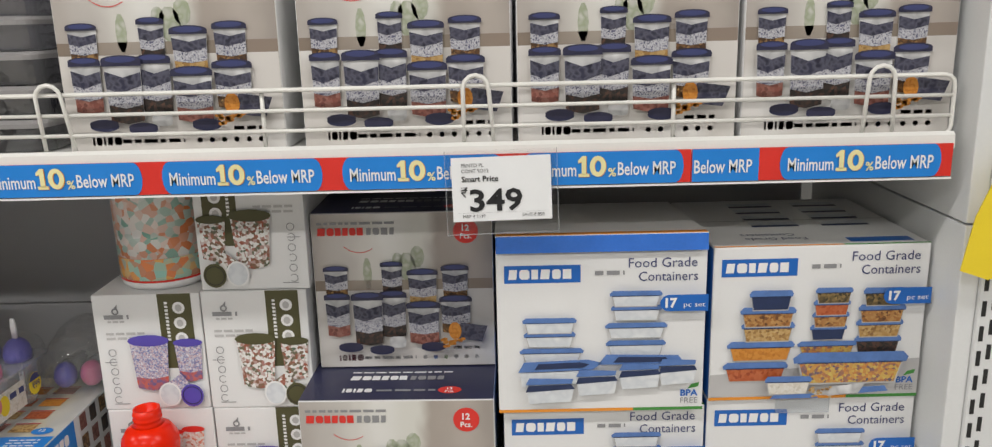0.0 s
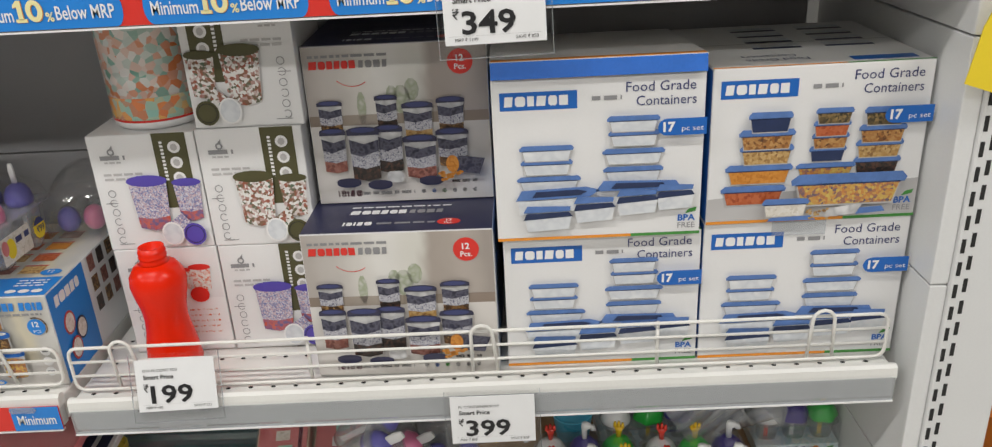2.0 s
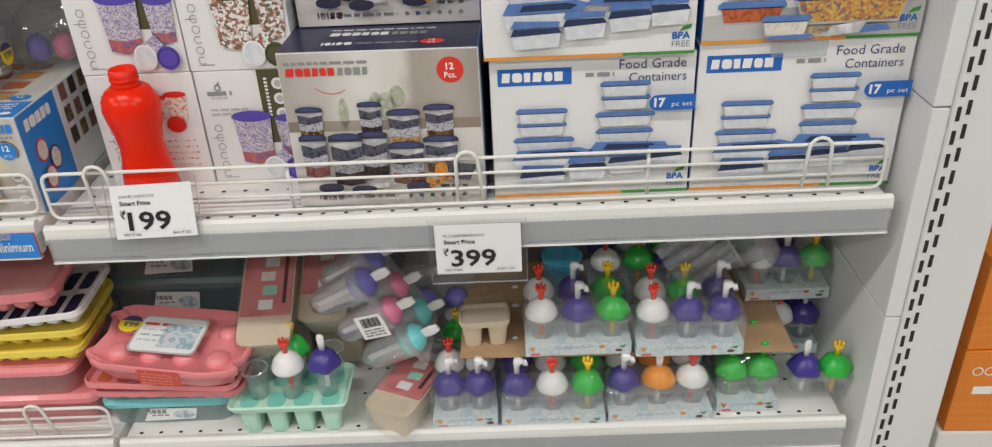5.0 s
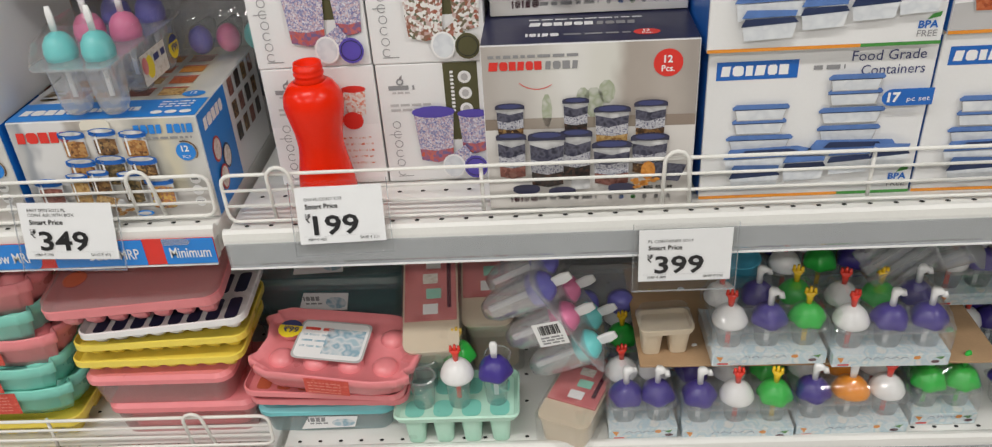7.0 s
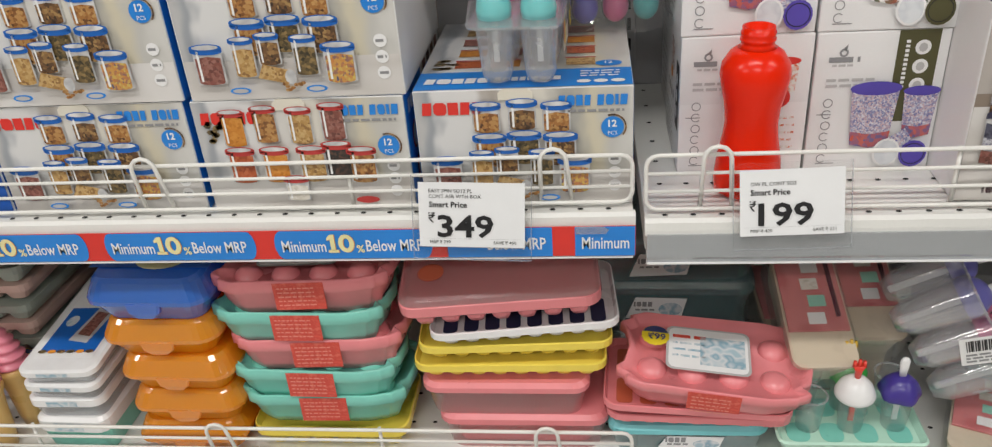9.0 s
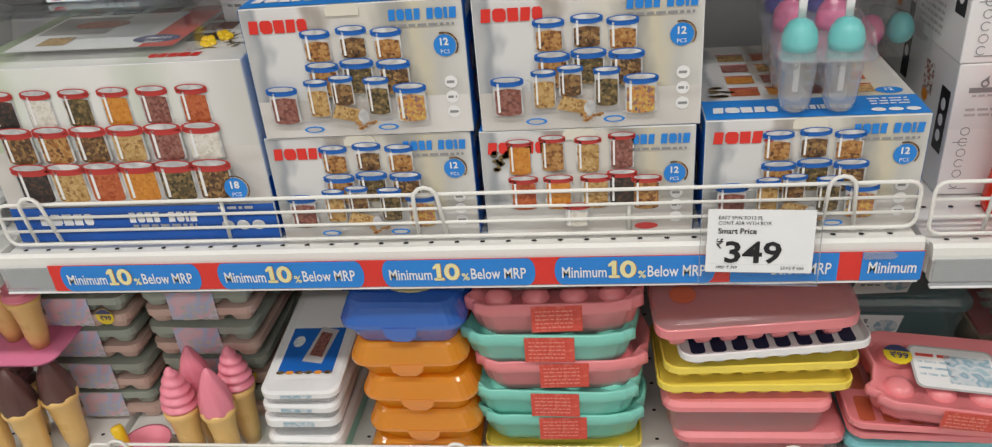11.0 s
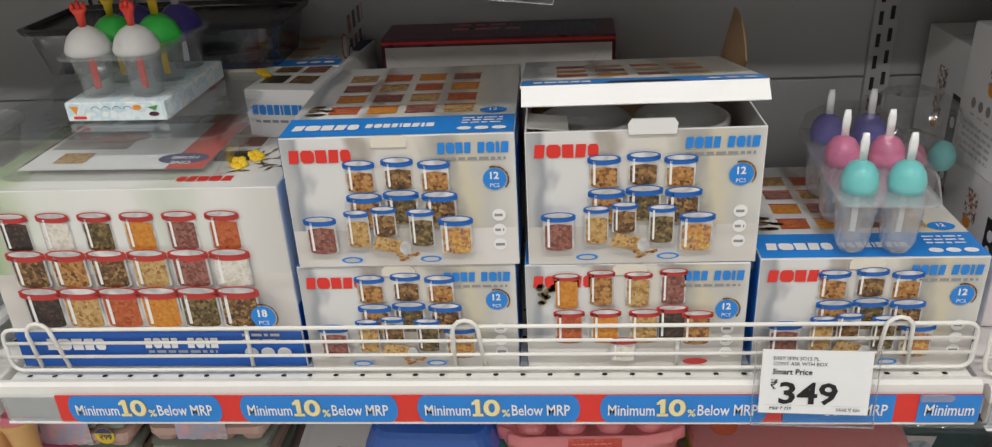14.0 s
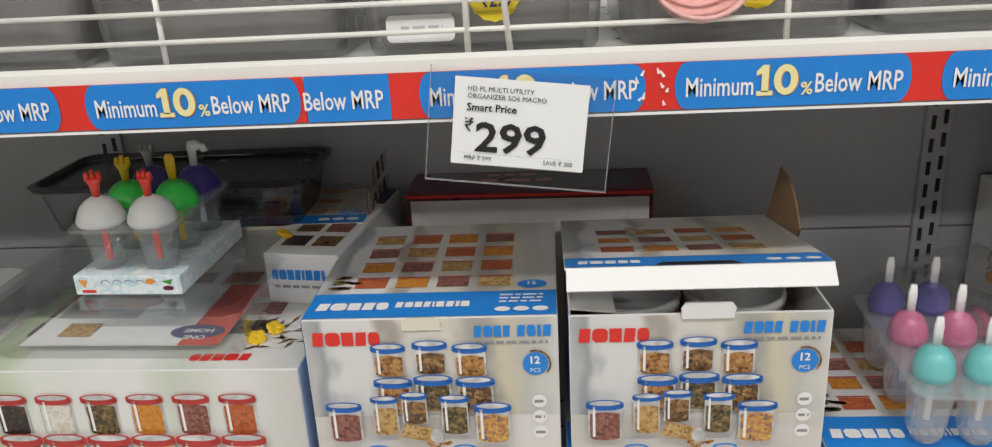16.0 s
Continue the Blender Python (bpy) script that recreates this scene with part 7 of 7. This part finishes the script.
pop_pack(-0.798, 0.066, top18 + 0.050, [("p_white", "p_red", 0), ("p_white", "p_red", 0), ("p_green", "p_gold", 0), ("p_green", "p_gold", 2), ("p_purple", "p_grey", 0), ("p_purple", "p_white", 1)], 2, 3, -2, w=0.092, d=0.130, wrap=False, hcup=0.052, seed=40, label="clear popsicle moulds with white, green and purple caps on card")
flat = spin_jar_carton(-0.785, 0.222, top18, 0, w=0.195, h=0.05, d=0.11, label="flat printed jar carton lying at the rear")
flat2 = thing("carton", "flat blue-ended jar carton lying on its side", "box", pose(-0.668, 0.150, top18, 0, 0, -7), "storage jar cartons")
part("carton_body", box(0, 0.072, 0, 0.19, 0, 0.049, 0.0015), M["card"], flat2)
pr = Print()
pr.bars(0.006, 0.024, 0.010, (0.65, 0.7, 0.6, 0.6, 0.25, 0.65, 0.7, 0.3), "sky", 2, 0.0010)
pr.line_text(0.008, 0.016, 0.0026, 0.055, "greyp", 2, 3)
put_print(pr, "front_print", flat2)
tp = Print()
tp.rect(0.001, 0.14, 0.071, 0.188, "navyblue", 1)
tp.bars(0.058, 0.172, -0.010, (0.8, 0.9, 0.8, 0.8), "sky", 2, -0.0012)
for i in range(2):
    for j in range(3):
        tp.rect(0.008 + 0.030 * i, 0.02 + 0.036 * j, 0.032 + 0.030 * i, 0.045 + 0.036 * j, ("dark", "seeds", "berry")[(i + j) % 3], 2)
put_print(tp, "top_print", flat2, (0, 0, 0.049), "top")
binn = thing("storage_bin", "smoky dark clear plastic storage bin", "bin", pose(-0.780, 0.268, top18 + 0.0505))
part("bin_body", loft([(0, 0.25, 0.10, 0.016), (0.045, 0.268, 0.118, 0.018)], 4, top=False), M["t_dark"], binn)
part("bin_rim", loft([(0.044, 0.278, 0.128, 0.020), (0.049, 0.282, 0.132, 0.020), (0.050, 0.270, 0.120, 0.018), (0.046, 0.266, 0.116, 0.018)], 5, top=False), M["p_darkgrey"], binn)
for i, (x, y) in enumerate(((-0.655, 0.075), (-0.645, 0.092), (-0.66, 0.19))):
    fl = thing("flower_clip", "tiny yellow plastic flower", "ornament", pose(x, y, top18 + (0.002 if i < 2 else 0.052), 30, 10, 40 * i), "flower clips")
    bm = bmesh.new()
    for k in range(5):
        a = 2 * math.pi * k / 5
        lathe([(0.0038, 0), (0.0042, 0.002), (0.002, 0.0035)], 8, bm=bm, at=(0.0042 * math.cos(a), 0.0042 * math.sin(a)))
    part("petals", bm, M["p_gold"], fl)

# maroon gift carton at the back
mb = thing("carton", "maroon carton with a white front at the rear", "box", pose(-0.556, 0.276, zq, 0, 0, -0.8))
part("carton_body", box(0, 0.253, 0, 0.070, 0, 0.249, 0.0015), M["maroon"], mb)
pr = Print()
pr.rect(0.004, 0.002, 0.249, 0.240, "counter", 1)
pr.rect(0.0, 0.243, 0.253, 0.246, "red", 2)
for a, b in (((0.006, 0.238), (0.05, 0.187)), ((0.241, 0.238), (0.20, 0.187))):
    pr.poly([a, (a[0], a[1] - 0.001), (b[0], b[1] - 0.001), b], "shadowp", 2)
put_print(pr, "front_print", mb)
tp = Print()
tp.rect(0.115, 0.012, 0.235, 0.060, "band", 1)
tp.line_text(0.075, 0.030, 0.009, 0.075, "pinkcard", 2, 3)
tp.line_text(0.080, 0.050, 0.007, 0.06, "pinkcard", 2, 4)
put_print(tp, "top_print", mb, (0, 0, 0.249), "top")

# clear stacked boxes in the far bay, seen past its edge
for k in range(5):
    for j, x in enumerate((-1.12, -1.34)):
        food_box(x, 0.04, zq + 0.042 * k, 0.20, 0.16, 0.041, "t_white", "p_white", (0.5, -0.5)[k % 2], label="clear food box with a white lid in a stack", group="stacked white-lidded boxes")

# ---- on the upper shelf ----


def organizer(x, y, w, d=0.20, h=0.085, tagged_=False, rz=0, badge=False):
    root = thing("organizer_tub", "clear plastic organizer tub" + (" with a yellow price sticker" if tagged_ else ""), "organizer", pose(x, y, Z_UP + 0.001, 0, 0, rz), "organizer tubs")
    part("tub", loft([(0.0, w * 0.90, d * 0.9, 0.016), (0.004, w * 0.93, d * 0.93, 0.018), (h, w * 0.99, d * 0.99, 0.02), (h + 0.003, w, d, 0.02)], 5, top=False, at=(w / 2, d / 2)), M["t_smoke"], root)
    part("inner_tub", loft([(0.006, w * 0.84, d * 0.84, 0.014), (h * 0.95, w * 0.92, d * 0.92, 0.016)], 4, top=False, at=(w / 2, d / 2)), M["t_smoke"], root)
    part("insert", loft([(0.008, w * 0.70, d * 0.6, 0.01), (h * 0.8, w * 0.76, d * 0.6, 0.01)], 3, at=(w / 2, d * 0.6)), M["insertcard"], root)
    if badge:
        pr = Print()
        pr.rect(0, 0, 0.046, 0.018, "whitep", 1, 0.004)
        pr.line_text(0.010, 0.008, 0.0028, 0.028, "shadowp", 2, 3)
        put_print(pr, "paper_label", root, (w * 0.13, 0.0035, 0.010), "front", "white paper label")
    if tagged_:
        sticker(root, 0, 0, (w * 0.56, 0.002, 0.038), "front", "299", 0.016)
    return root


M["t_smoke"] = clear("hazy_clear", (0.80, 0.80, 0.80), 0.15, 0.2, 0.25, (0.5, 0.5, 0.5))
M["insertcard"] = print_mix("grey_insert", [(0.30, 0.27, 0.25), (0.42, 0.38, 0.35), (0.22, 0.20, 0.19)], 20)
organizer(-0.893, 0.02, 0.168)
organizer(-0.722, 0.022, 0.185)
organizer(-0.532, 0.02, 0.170, tagged_=True, badge=True)
organizer(-0.358, 0.028, 0.165, tagged_=True)
organizer(-0.188, 0.03, 0.18)
bowl = thing("bowl", "pink plastic bowl tipped against the fence", "bowl", pose(-0.305, 0.040, Z_UP + 0.034, 62, 0, 0))
part("bowl_body", lathe([(0.014, 0.0), (0.022, 0.004), (0.030, 0.020), (0.033, 0.034), (0.034, 0.036), (0.031, 0.036), (0.027, 0.020), (0.012, 0.006)], 28), M["p_pinkpale"], bowl, soft=True)
for k in range(5):
    food_box(-0.02 + 0.088 - 0.085, 0.03, Z_UP + 0.001 + 0.032 * k, 0.072, 0.18, 0.031, "t_dark", "p_grey", label="grey tinted food box in a stack", group="grey tub stack")

# ---- beyond the end panel ----
root = thing("side_shelf", "white steel shelf of the next unit", "shelf", pose(1.02, -0.01, 0.0), "", "structure")
part("plinth", box(0, 0.6, 0.01, 0.40, 0.0, 0.745, 0.003), M["white_metal"], root)
for i in range(2):
    oc = thing("carton", "orange carton with white print on the next shelf", "box", pose(1.006 + 0.02, 0.002, 0.746 + 0.127 * i, 0, 0, -2 + 3 * i), "orange cartons")
    part("carton_body", box(0, 0.2, 0, 0.2, 0, 0.125, 0.0015), M["cartonorange"], oc)
    pr = Print()
    pr.ring(0.020, 0.095, 0.005, 0.0065, "whitep", 1, 0, 360, 12)
    pr.ring(0.034, 0.095, 0.005, 0.0065, "whitep", 1, 0, 360, 12)
    pr.line_text(0.02, 0.06, 0.012, 0.06, "whitep", 1, 4)
    for k in range(3):
        pr.rect(0, 0.02 + 0.012 * k, 0.2, 0.0212 + 0.012 * k, "orange", 1)
    put_print(pr, "front_print", oc)
hang = thing("hang_tag", "yellow leaf-shaped card hanging at the post", "sign", pose(0.901, -0.042, 1.402, 0, 0, -8))
bm = bmesh.new()
pts = [(-0.004, 0.0), (0.02, -0.008), (0.055, 0.006), (0.06, 0.06), (0.045, 0.11), (0.02, 0.095), (0.004, 0.05)]
a = [bm.verts.new((x, 0, z)) for x, z in pts]
b = [bm.verts.new((x, 0.0014, z)) for x, z in pts]
bm.faces.new(a); bm.faces.new(b[::-1])
for i in range(len(pts)):
    bm.faces.new((a[i], a[(i + 1) % len(pts)], b[(i + 1) % len(pts)], b[i]))
part("card", bm, M["yellow"], hang)
part("string", rod([(0.045, 0.001, 0.11), (0.04, 0.012, 0.13)], 0.0006), M["p_white"], hang)
